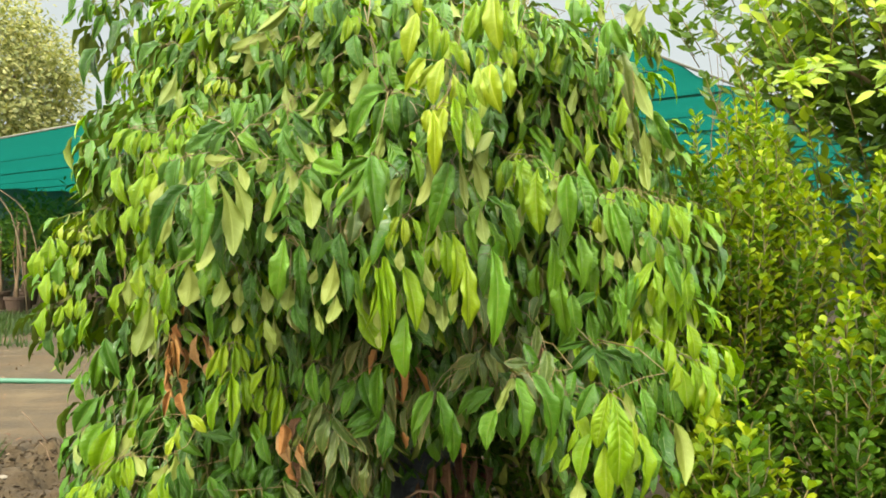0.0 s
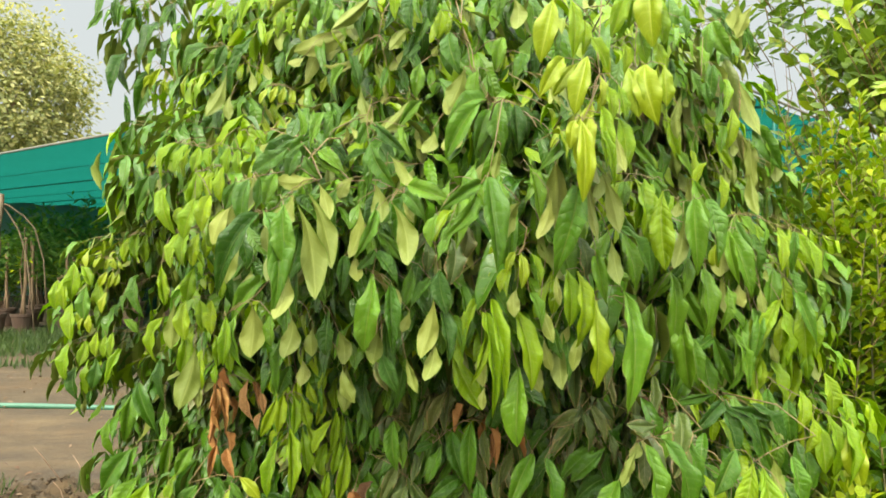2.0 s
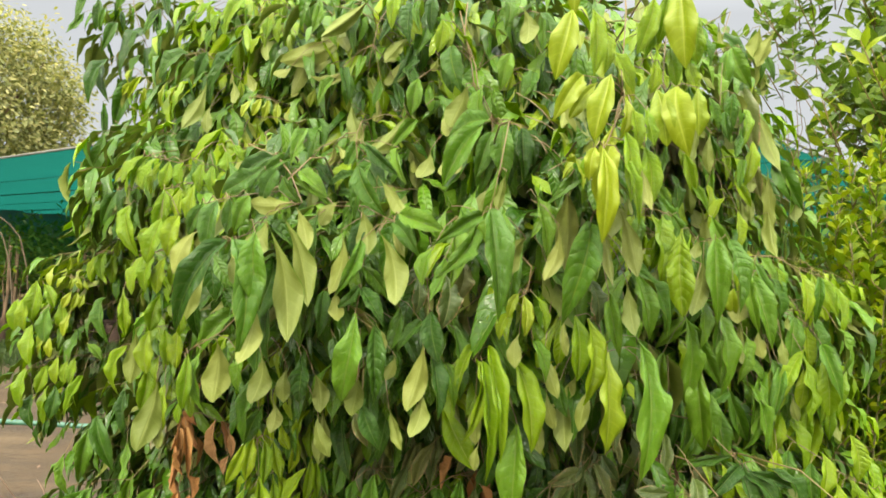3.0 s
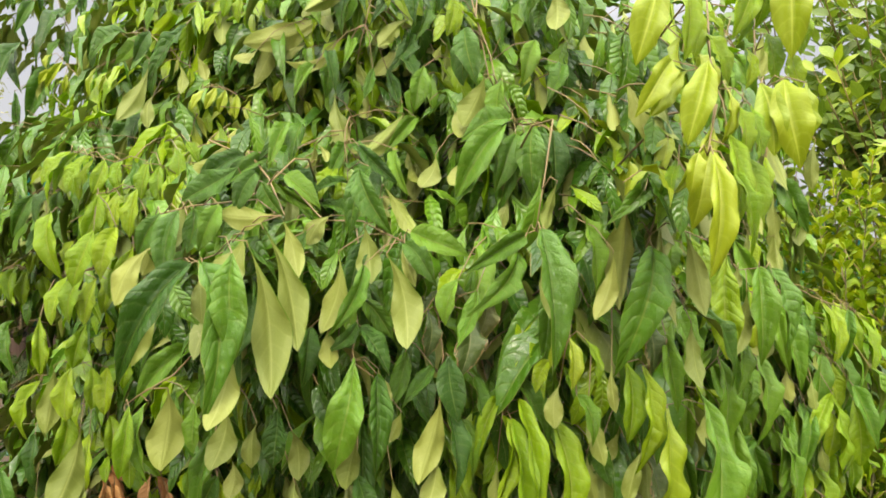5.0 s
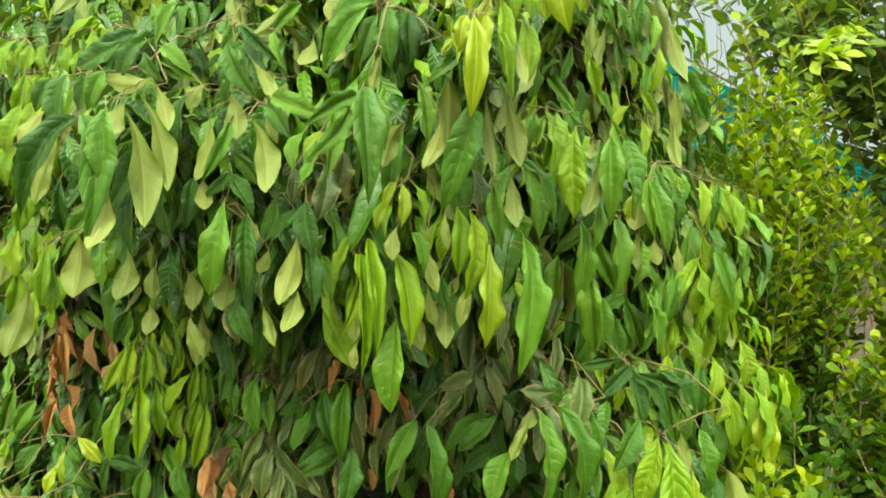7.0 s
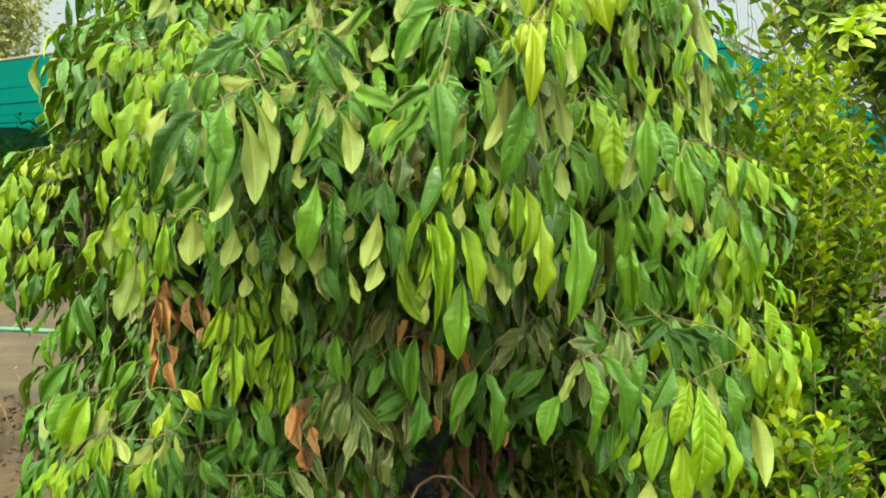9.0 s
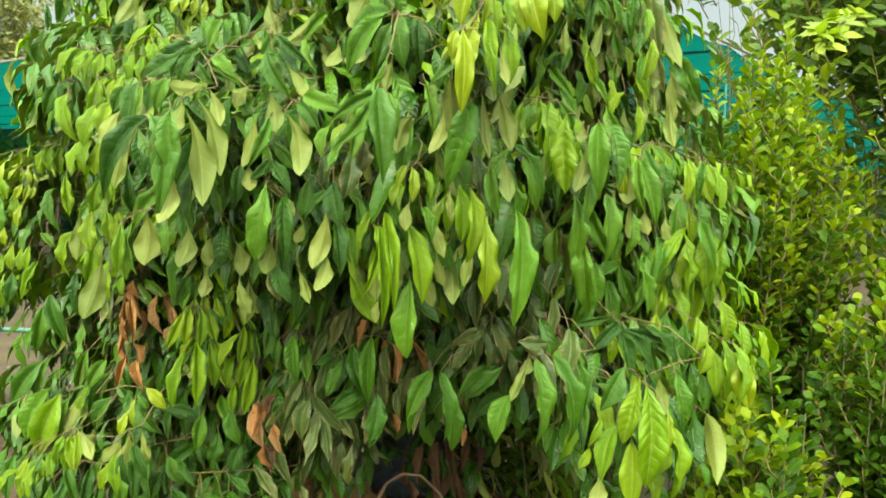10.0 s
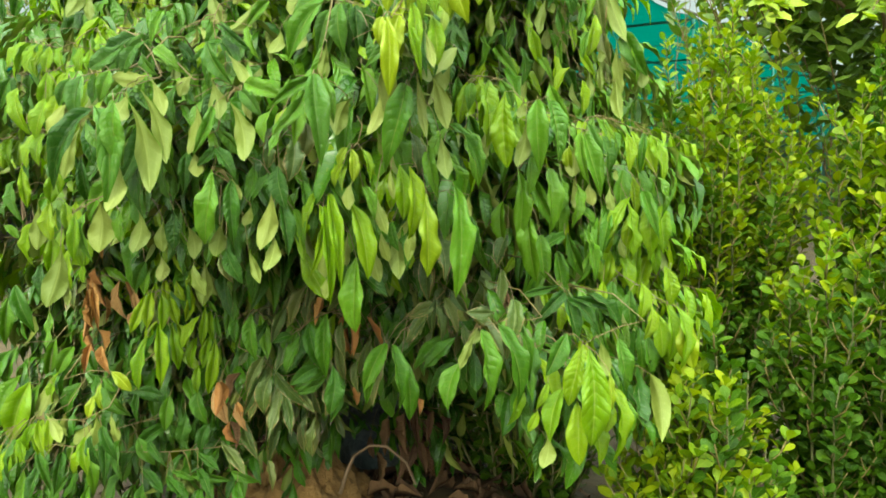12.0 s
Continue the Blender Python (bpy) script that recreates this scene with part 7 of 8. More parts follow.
hang(twig, "m", 2.10, [(0.411, 0.906, 0.427, 0.782, 0.046)])

fill_crown(TREE)


# ---- under the tree ----
def build_bag():
    """A crumpled black planting bag with a rolled rim."""
    rng = random.Random(4)
    n, rows = 40, 14
    vs, fs = [], []
    for j in range(rows + 1):
        f = j / rows
        for i in range(n):
            a = 2 * math.pi * i / n
            r = 0.19 + 0.02 * math.sin(f * 3.1) + 0.02 * noise.noise((math.cos(a) * 2.4, math.sin(a) * 2.4, f * 5)) + 0.012 * noise.noise((math.cos(a) * 7, math.sin(a) * 7, f * 16))
            vs.append((math.cos(a) * r, math.sin(a) * r, 0.44 * f))
    for j in range(rows):
        for i in range(n):
            fs.append((j * n + i, j * n + (i + 1) % n, (j + 1) * n + (i + 1) % n, (j + 1) * n + i))
    fs.append(tuple(reversed(range(n))))
    me = bpy.data.meshes.new("bag")
    me.from_pydata(vs, [], fs)
    bag = tagged(new("planting_bag"), "crumpled black plastic planting bag under the tree", "planting bag")
    bag.location = (-0.08, 3.3, 0.33)
    bag.scale = (0.75, 0.75, 0.85)
    part("bag", smooth(me), SACK, bag)
    disc = [(math.cos(6.2832 * i / 24) * 0.19, math.sin(6.2832 * i / 24) * 0.19, 0.42 + 0.012 * math.sin(i * 2.1)) for i in range(24)]
    me = bpy.data.meshes.new("soil")
    me.from_pydata(disc + [(0, 0, 0.45)], [], [(i, (i + 1) % 24, 24) for i in range(24)])
    part("soil", me, SOIL, bag)


build_bag()


def build_litter():
    """Fallen brown leaves on the soil."""
    rng = random.Random(9)
    placed = []
    for k in range(260):
        x, y = rng.gauss(-0.1, 0.45), rng.gauss(3.0, 0.35)
        m = leaf_pose((x, y, ground_height(x, y) + 0.015), (rng.uniform(-1, 1), rng.uniform(-1, 1), 0.1), (rng.uniform(-.5, .5), rng.uniform(-.5, .5), 1), rng.uniform(0.09, 0.14))
        placed.append((rng.choice(DRY_LEAVES), m, (0, 0)))
    me = blades("leaf_litter", placed, [LEAF_DEAD])
    tagged(new("leaf_litter", me), "fallen dry brown leaves on the soil", "leaf litter", kind="stuff")


build_litter()


def build_mound():
    """A heap of warm brown earth against the trunk."""
    n, rings = 90, 34
    vs, fs = [], []
    for j in range(rings + 1):
        f = j / rings
        for i in range(n):
            a = 2 * math.pi * i / n
            x, y = math.cos(a) * f * 0.36, math.sin(a) * f * 0.3
            z = 0.5 * math.cos(f * 1.5) ** 0.8 + 0.09 * noise.noise((x * 7, y * 7, 3)) + 0.05 * noise.noise((x * 22, y * 22, 5)) + 0.03 * noise.noise((x * 47, y * 47, 8))
            vs.append((x, y, z))
    for j in range(rings):
        for i in range(n):
            fs.append((j * n + i, (j + 1) * n + i, (j + 1) * n + (i + 1) % n, j * n + (i + 1) % n))
    me = bpy.data.meshes.new("soil_mound")
    me.from_pydata(vs, [], fs)
    me.materials.append(CLAY_SOIL)
    ob = tagged(new("soil_mound", smooth(me)), "heaped brown soil around the tree's foot", "soil")
    ob.location = (-0.36, 3.0, 0.02)


build_mound()


def build_root():
    """A thin bare shoot that arches out of the soil by the bag."""
    pts = [Vector(p) for p in ((-0.185, 2.86, 0.36), (-0.165, 2.85, 0.43), (-0.139, 2.85, 0.489), (-0.087, 2.85, 0.522), (-0.034, 2.85, 0.517), (0.029, 2.86, 0.459), (0.06, 2.87, 0.38))]
    part("root", tubes("root", [(pts, [0.006, 0.006, 0.0055, 0.0055, 0.005, 0.0045, 0.004])], 8), BARK, TREE, "bare brown arching root")


build_root()

# ---- bushes ----
SMALL_LEAVES = [Leaf(0.45, 0.4, 0.3, 0.0, 0.9, strips=2, steps=3, sheets=1, seed=5), Leaf(0.42, -0.3, 0.3, 0.0, 0.9, strips=2, steps=3, sheets=1, seed=6)]
POINTED_LEAVES = [Leaf(0.45, 0.4, 0.3, 0.05, 0.9, strips=2, steps=5, sheets=1, seed=5), Leaf(0.42, -0.3, 0.3, 0.1, 0.9, strips=2, steps=5, sheets=1, seed=6)]


OVAL_LEAVES = [Leaf(0.6, 0.35, 0.22, 0.03, 0.62, strips=2, steps=6, sheets=1, fat=0.62, seed=1, taper=0.9), Leaf(0.54, -0.25, 0.28, 0.06, 0.65, strips=2, steps=6, sheets=1, fat=0.6, seed=2, taper=0.85),
               Leaf(0.66, 0.6, 0.15, 0.05, 0.6, strips=2, steps=6, sheets=1, fat=0.64, seed=3, taper=1.0)]


def build_bush(name, label, category, foot, shape, height, shoots, leaf, tip_share, seed, low=0.0, gaps=0.0, shapes=OVAL_LEAVES, inner=0.55, mats=(BUSH_LEAF, BUSH_TIP), stout=1.0):
    """A shrub of upright shoots, each set with small leaves. low: height at which the crown begins."""
    rng = random.Random(seed)
    bush = tagged(new(name), label, category)
    bush.location = foot
    twigs, placed = [], []
    for k in range(8):
        a = rng.uniform(0, 6.28)
        tip = Vector((math.cos(a) * shape[0] * 0.6, math.sin(a) * shape[1] * 0.6, low + (height - low) * rng.uniform(0.55, 0.9)))
        pts = bent((rng.uniform(-.05, .05), rng.uniform(-.05, .05), -0.05), tip, 0.1, 0.03 if stout == 1 else 0.07, 6, rng)
        part("stem", tubes("stem", [(pts, [w * stout for w in (0.022, 0.018, 0.015, 0.012, 0.009, 0.007, 0.004)])], 6), BARK, bush)
    made = 0
    while made < shoots:
        v = Vector((rng.gauss(0, 1), rng.gauss(0, 1), rng.gauss(0, 1))).normalized()
        r = rng.uniform(inner, 1.0) * (1 + 0.22 * noise.noise(v * 2.5 + Vector((seed, 0, 0))) + 0.14 * noise.noise(v * 7))
        p = Vector((v.x * shape[0], v.y * shape[1], v.z * (height - low) * 0.5)) * r + Vector((0, 0, (height + low) * 0.5))
        if p.z < 0.03 or noise.noise(p * 3.0 + Vector((0, 0, seed))) < gaps - 0.6:
            continue
        made += 1
        way = (Vector((v.x, v.y, 0.2)) * 0.7 + Vector((rng.uniform(-.4, .4), rng.uniform(-.4, .4), 0.9))).normalized()
        n = rng.randint(6, 9)
        q = p + way * rng.uniform(2.4, 4.4) * leaf
        if r > 0.75:
            twigs.append(([p - way * leaf, p.lerp(q, 0.5), q], [0.0035, 0.0028, 0.0015]))
        bright = r > 0.72 and rng.random() < tip_share * (0.4 + r * 0.8)
        for i in range(n):
            f = i / (n - 1)
            a = i * 2.4 + rng.uniform(-.4, .4)
            side = Vector((math.cos(a), math.sin(a), 0.35 + 0.5 * f))
            nn = Vector((v.x * 0.6, v.y * 0.6, 0.8)) + Vector((rng.uniform(-.5, .5), rng.uniform(-.5, .5), 0))
            placed.append((rng.choice(shapes), leaf_pose(p.lerp(q, f), side, nn, leaf * rng.uniform(0.75, 1.2)), (1 if bright and f > 0.25 else 0, 0)))
    tagged(part("twig", tubes("twig", twigs, 4), TWIG, bush), kind="stuff")
    tagged(part("foliage", blades("foliage", placed, list(mats)), None, bush), kind="stuff")
    return bush


def build_spire_bush(name, label, foot, shape, height, stems, leaf, seed, tips, mats=(BUSH_LEAF, BUSH_TIP), bare=0.12, dome=0.3):
    """A shrub of slender upright stems set with pairs of small oval leaves and short side shoots."""
    rng = random.Random(seed)
    bush = tagged(new(name), label, "bush")
    bush.location = (*foot, ground_height(*foot) - 0.02)
    twigs, placed = [], []

    def leafy(pts, start, step, size, bright, glow=0.45):
        """Pairs of leaves crossing one another along a shoot."""
        length = sum((b - a).length for a, b in zip(pts, pts[1:]))
        n, a0 = max(2, int(length * (1 - start) / step)), rng.uniform(0, 6.28)
        for i in range(n + 1):
            f = start + (1 - start) * i / n
            g = min(f * (len(pts) - 1), len(pts) - 1.001)
            p = pts[int(g)].lerp(pts[int(g) + 1], g - int(g))
            d = (pts[int(g) + 1] - pts[int(g)]).normalized()
            end = f > 0.93
            for q in range(3 if end else 2):
                a = a0 + i * 1.571 + q * (2.094 if end else 3.1416) + rng.uniform(-0.5, 0.5)
                out = Vector((math.cos(a), math.sin(a), 0))
                way = out * (0.55 if end else 0.85) + d * rng.uniform(0.45, 0.95) + Vector((0, 0, rng.uniform(-0.25, 0.2)))
                face = d * 0.9 - out * rng.uniform(-0.1, 0.5) + Vector((rng.uniform(-.45, .45), rng.uniform(-.45, .45), 0.1))
                lit = bright and (f > glow or rng.random() < 0.2)
                placed.append((rng.choice(OVAL_LEAVES), leaf_pose(p + out * 0.004, way, face, size * rng.uniform(0.7, 1.15) * (0.8 if end else 1)), (1 if lit else 0, 1 if lit else 0)))

    for k in range(stems):
        a, r = k * 2.39996 + rng.uniform(-.3, .3), math.sqrt((k + 0.5) / stems)
        x, y = math.cos(a) * r * shape[0], math.sin(a) * r * shape[1]
        top = height * (1 - dome * r * r) * rng.uniform(0.8, 1.02)
        pts = bent((x * 0.45, y * 0.45, -0.03), (x + rng.uniform(-.04, .04), y + rng.uniform(-.04, .04), top), 0.02, 0.02, 8, rng)
        part("stem", tubes("stem", [(pts, [0.007, 0.006, 0.0055, 0.005, 0.0045, 0.004, 0.003, 0.0025, 0.0015])], 6), BUSH_STEM, bush)
        bright = rng.random() < tips
        leafy(pts, bare, leaf * 0.62, leaf, bright, 0.6)
        z = bare * top
        while z < top - 0.12:
            z += rng.uniform(0.05, 0.1)
            g = min(7.99, max(0.0, z / top * 8))
            p = pts[int(g)].lerp(pts[int(g) + 1], g - int(g))
            b = rng.uniform(0, 6.28)
            long = rng.uniform(0.08, 0.2) * (1.0 if z < top * 0.75 else 0.6)
            q = p + Vector((math.cos(b) * 0.6, math.sin(b) * 0.6, 0.8)) * long
            twigs.append(([p, p.lerp(q, 0.5) + Vector((math.cos(b), math.sin(b), 0)) * 0.012, q], [0.003, 0.0022, 0.0012]))
            leafy([Vector(v) for v in twigs[-1][0]], 0.15, leaf * 0.6, leaf * 0.95, bright if z > top * 0.6 else rng.random() < tips * 0.2)
    tagged(part("twig", tubes("twig", twigs, 4), TWIG, bush), kind="stuff")
    tagged(part("foliage", blades("foliage", placed, list(mats)), None, bush), kind="stuff")
    return bush


build_spire_bush("tall_bush", "tall upright bush with small rounded yellow-green leaves", (1.24, 3.45), (0.36, 0.42), 2.0, 58, 0.05, 5, 0.85)
build_spire_bush("tall_bush", "tall upright bush with bright rounded leaves at its tips", (1.78, 3.05), (0.28, 0.36), 1.95, 42, 0.054, 15, 0.8)
build_spire_bush("leafy_bush", "upright bush with rounded dark green leaves", (1.43, 2.72), (0.24, 0.3), 1.32, 34, 0.054, 25, 0.12)
build_spire_bush("low_bush", "low bush with round bright green leaves", (0.84, 2.45), (0.22, 0.24), 0.98, 30, 0.056, 6, 0.6, dome=0.45)
build_spire_bush("low_bush", "low leafy bush beside the tall bushes", (1.75, 2.6), (0.34, 0.3), 0.85, 30, 0.056, 26, 0.2)
# small bush enlarged and kept dark to back the shaded gap under the crown
build_spire_bush("low_bush", "low dark bush with round green leaves beside the trunk", (0.5, 3.3), (0.42, 0.3), 0.8, 34, 0.055, 7, 0.06, bare=0.05)
# dark backing for the gaps: its dark leaf colour stands in for shade
build_bush("dark_bush", "dark green bush behind the tree, shade put into its leaf colour", "bush", (1.55, 4.9, 0), (0.6, 0.4), 1.85, 300, 0.085, 0.0, 31, 0.1, 0.0, POINTED_LEAVES, 0.3, (LEAF_DARK, LEAF_DARK), stout=0.5)
# young tips, with their share raised further to stand in for haze
build_bush("citrus_tree", "dense dark-leaved tree with bright young leaves behind the bushes", "tree", (2.45, 4.4, 0), (0.78, 0.7), 3.3, 760, 0.10, 0.6, 8, 1.1, 0.45, POINTED_LEAVES, 0.3, (CITRUS_LEAF, CITRUS_TIP), stout=0.35)
def build_branch(tree, tip, reach, count, leaf, seed):
    """A branch of a tree that ends in a drooping tuft of bright young leaves."""
    rng = random.Random(seed)
    tip = Vector(tip) - tree.location
    pts = bent(tip + Vector(reach), tip, 0.12, 0.02, 8, rng)
    part("branch", tubes("branch", [(pts, [0.012 - 0.0012 * k for k in range(9)])], 6), BARK, tree)
    placed = []
    for k in range(count):
        f = rng.random() ** 0.6
        g = min(7.99, (0.35 + 0.65 * f) * 8)
        p = pts[int(g)].lerp(pts[int(g) + 1], g - int(g)) + Vector((rng.uniform(-.04, .04), rng.uniform(-.04, .04), rng.uniform(-.03, .05)))
        a = rng.uniform(0, 6.28)
        way = Vector((math.cos(a), math.sin(a), rng.uniform(-0.9, 0.35)))
        placed.append((rng.choice(POINTED_LEAVES), leaf_pose(p, way, (rng.uniform(-.5, .5), -0.7, 0.8), leaf * rng.uniform(0.7, 1.15)), (1 if f > 0.45 else 0, 0)))
    tagged(part("tuft", blades("tuft", placed, [CITRUS_LEAF, CITRUS_TIP]), None, tree, "bright yellow-green young leaves"), kind="stuff")


CITRUS = bpy.data.objects["citrus_tree"]
build_branch(CITRUS, (1.47, 3.5, 2.03), (0.8, 0.75, 0.1), 70, 0.095, 3)
build_branch(CITRUS, (1.95, 3.55, 2.35), (0.4, 0.7, 0.0), 70, 0.095, 4)
build_branch(CITRUS, (1.72, 3.2, 1.98), (0.6, 0.9, 0.0), 60, 0.09, 6)
build_bush("citrus_tree", "thin airy tree with dark pointed leaves", "tree", (1.78, 4.85, 0), (0.42, 0.4), 3.15, 90, 0.10, 0.0, 18, 1.85, 0.5, POINTED_LEAVES, 0.3, (CITRUS_LEAF, CITRUS_TIP), stout=0.25)

# ---- shade house ----
CORNER, ROOF = Vector((1.14, 6.4, 0)), 3.0
BACK_LEFT, BACK_RIGHT = Vector((-0.766, 0.643, 0)), Vector((0.643, 0.766, 0))
LONG, WIDE = 24.6, 36.0


def roof_point(u, v, z=ROOF):
    return CORNER + BACK_LEFT * u + BACK_RIGHT * v + Vector((0, 0, z))


def pipe(name, a, b, r, mat, parent, label="", sides=8):
    return part(name, tubes(name, [([a, b], [r, r])], sides), mat, parent, label)


def build_shade_house():
    house = tagged(new("shade_house"), "nursery shade house with a green net roof on pipes", "shade house")
    nu, nv = 50, 72
    vs, fs = [], []
    for j in range(nv + 1):
        for i in range(nu + 1):
            u, v = LONG * i / nu, WIDE * j / nv
            sag = -0.06 * abs(math.sin(math.pi * v / 1.5)) - 0.04 * noise.noise((u * .5, v * .5, 2))
            vs.append(roof_point(u, v, ROOF + sag))
    for j in range(nv):
        for i in range(nu):
            a = j * (nu + 1) + i
            fs.append((a, a + 1, a + nu + 2, a + nu + 1))
    me = bpy.data.meshes.new("net_roof")
    me.from_pydata(vs, [], fs)
    part("net_roof", smooth(me), NET, house, "green woven shade net")
    for k in range(1, 24):
        w = 0.014 if k % 2 == 0 else 0.006
        pipe("rafter", roof_point(0, 1.5 * k, ROOF - 0.06), roof_point(LONG, 1.5 * k, ROOF - 0.06), w, WIRE, house, sides=6)
    for u in (1.6, 4.2):
        pipe("purlin", roof_point(u, 0, ROOF - 0.08), roof_point(u, WIDE, ROOF - 0.08), 0.012, WIRE, house, sides=6)
    pipe("edge_pipe", roof_point(-0.05, 0), roof_point(LONG, 0), 0.02, EDGE, house, "grey edge pipe")
    pipe("edge_pipe", roof_point(0, -0.05), roof_point(0, WIDE), 0.014, EDGE, house, "grey edge pipe")
    pipe("edge_pipe", roof_point(LONG, 0), roof_point(LONG, WIDE), 0.05, WIRE, house)
    for u in (0, 6, 12, 18, LONG):
        for v in (0, 3, 6, 9, 12, 18, 24, WIDE):
            if u in (0, LONG) or v in (0, WIDE) or v in (6, 12):
                pipe("post", roof_point(u, v, -0.1), roof_point(u, v, ROOF - 0.03), 0.024 if u else 0.015, PIPE if u else WIRE, house)
                part("clamp", tubes("clamp", [([roof_point(u, v, ROOF - 0.16), roof_point(u, v, ROOF - 0.06)], [0.034, 0.034] if u else [0.02, 0.02])], 8), PIPE if u else WIRE, house)
    # dark net walls on the far sides
    for name, a, b in (("side_net", roof_point(LONG, -2), roof_point(LONG, WIDE)), ("side_net", roof_point(-1, WIDE), roof_point(LONG, WIDE))):
        n = 60
        vs, fs = [], []
        for i in range(n + 1):
            p = a.lerp(b, i / n)
            for z in (0.0, 1.5, 2.99):
                vs.append((p.x + 0.15 * math.sin(i * 1.9 + z), p.y + 0.15 * math.sin(i * 1.3), z))
        for i in range(n):
            for j in range(2):
                fs.append((i * 3 + j, i * 3 + 3 + j, i * 3 + 4 + j, i * 3 + 1 + j))
        me = bpy.data.meshes.new(name)
        me.from_pydata(vs, [], fs)
        part(name, smooth(me), WALL_NET, house, "dark woven side net")


build_shade_house()


# ---- nursery stock under the net ----
def build_pot_plant(seed):
    """A clay pot with a stake and a young leafy plant tied to it."""
    rng = random.Random(seed)
    thing = tagged(new("potted_plant"), "young plant on a stake in a brown clay pot", "potted plant", "potted plants under the net")
    prof = [(0.0, 0.13), (0.02, 0.135), (0.3, 0.175), (0.31, 0.195), (0.36, 0.195), (0.36, 0.17), (0.31, 0.165)]
    n = 20
    vs = [(math.cos(6.2832 * i / n) * r, math.sin(6.2832 * i / n) * r, z) for z, r in prof for i in range(n)]
    fs = [(j * n + i, j * n + (i + 1) % n, (j + 1) * n + (i + 1) % n, (j + 1) * n + i) for j in range(len(prof) - 1) for i in range(n)]
    fs += [tuple(reversed(range(n))), tuple(range((len(prof) - 1) * n, len(prof) * n))]
    me = bpy.data.meshes.new("pot")
    me.from_pydata(vs, [], fs)
    part("pot", me, CLAY, thing)
    h = rng.uniform(1.3, 1.7)
    part("stake", tubes("stake", [(bent((0.03, 0, 0.3), (rng.uniform(-.08, .08), 0, h), 0, 0.012, 5, rng), [0.032, 0.031, 0.029, 0.03, 0.027, 0.026])], 8), STAKE, thing)
    part("stem", tubes("stem", [(bent((-0.04, 0, 0.3), (0.02, 0.03, h + 0.2), 0, 0.03, 6, rng), [0.014, 0.013, 0.012, 0.01, 0.009, 0.007, 0.005])], 6), BARK, thing)
    placed = []
    for k in range(rng.randint(70, 150)):
        z = rng.uniform(0.9, h + 0.35)
        a, r = rng.uniform(0, 6.28), abs(rng.gauss(0, 0.16))
        w = Vector((math.cos(a), math.sin(a), rng.uniform(-0.6, 0.5)))
        placed.append((rng.choice(POINTED_LEAVES), leaf_pose((math.cos(a) * r, math.sin(a) * r, z), w, (w.x * .3, w.y * .3, 1), rng.uniform(0.09, 0.15)), (0 if rng.random() < 0.85 else 1, 0)))
    tagged(part("foliage", blades("foliage", placed, [NURSERY_LEAF, BUSH_TIP]), None, thing), kind="stuff")
    return thing


def place_pots():
    rng = random.Random(31)
    first = [build_pot_plant(k) for k in range(4)]
    spots = [Vector((-8.55 + 0.52 * i + rng.uniform(-.1, .1), 14.3 + 0.25 * i + 1.5 * j + rng.uniform(-.2, .2), 0)) for j in range(3) for i in range(11)]
    for k, p in enumerate(spots):
        m = pose(p.x, p.y, ground_height(p.x, p.y) - 0.01, 0, 0, rng.uniform(0, 360))
        if k < 4:
            first[k].matrix_basis = m
        else:
            copy_thing(first[k % 4], m)


place_pots()


def place_shrubs():
    """Rows of leafy nursery shrubs further in."""
    rng = random.Random(17)
    made = []
    for k in range(3):
        s = build_bush("nursery_shrub", "dense dark green nursery shrub under the net", "bush", (0, 0, 0), (0.7, 0.7), 1.7, 170, 0.18, 0.15, 40 + k, 0.1, 0.1, SMALL_LEAVES, 0.4, (NURSERY_LEAF, BUSH_LEAF))
        tagged(s, group="nursery shrubs under the net")
        made.append(s)
    k = 0
    for j in range(3):
        for i in range(14):
            x, y = -12.5 + 1.3 * i + rng.uniform(-.3, .3), 19.0 + 3.4 * j + rng.uniform(-.5, .5)
            m = pose(x, y, 0, 0, 0, rng.uniform(0, 360)) @ Matrix.Scale(rng.uniform(0.8, 1.25), 4)
            if k < 3:
                made[k].matrix_basis = m
            else:
                copy_thing(made[k % 3], m)
            k += 1


place_shrubs()


def build_hoop():
    """Bent bamboo hoops and a stout leaning pole at the open side of the net."""
    rng = random.Random(3)
    for line in ([(-7.0, 13.95, -0.05), (-7.08, 13.92, 0.8), (-7.12, 13.9, 1.26), (-7.18, 13.9, 1.52), (-7.27, 13.9, 1.8), (-7.46, 13.9, 2.09), (-7.7, 13.9, 2.37), (-8.15, 13.9, 2.6), (-8.7, 13.9, 2.5), (-9.2, 13.9, 1.8), (-9.4, 13.9, -0.05)],
                 [(-6.9, 14.2, -0.05), (-7.0, 14.2, 1.3), (-7.15, 14.2, 1.82), (-7.33, 14.2, 2.02), (-7.6, 14.2, 2.21), (-8.0, 14.2, 2.3), (-8.6, 14.2, 2.1), (-9.0, 14.2, 1.2), (-9.1, 14.2, -0.05)]):
        pts = [Vector(p) for p in line]
        me = tubes("bamboo_hoop", [(pts, [0.013 + 0.0015 * math.sin(3.1 * k) for k in range(len(pts))])], 7)
        me.materials.append(BAMBOO)
        tagged(new("bamboo_hoop", me), "bent bamboo hoop standing among the pots", "hoop")
    me = tubes("leaning_pole", [(bent((-7.68, 13.8, -0.05), (-7.52, 13.85, 2.38), 0, 0.03, 8, rng), [0.048, 0.046, 0.044, 0.046, 0.042, 0.043, 0.041, 0.042, 0.04])], 10)
    me.materials.append(BAMBOO)
    tagged(new("leaning_pole", me), "leaning pale wooden pole under the net edge", "pole")


build_hoop()


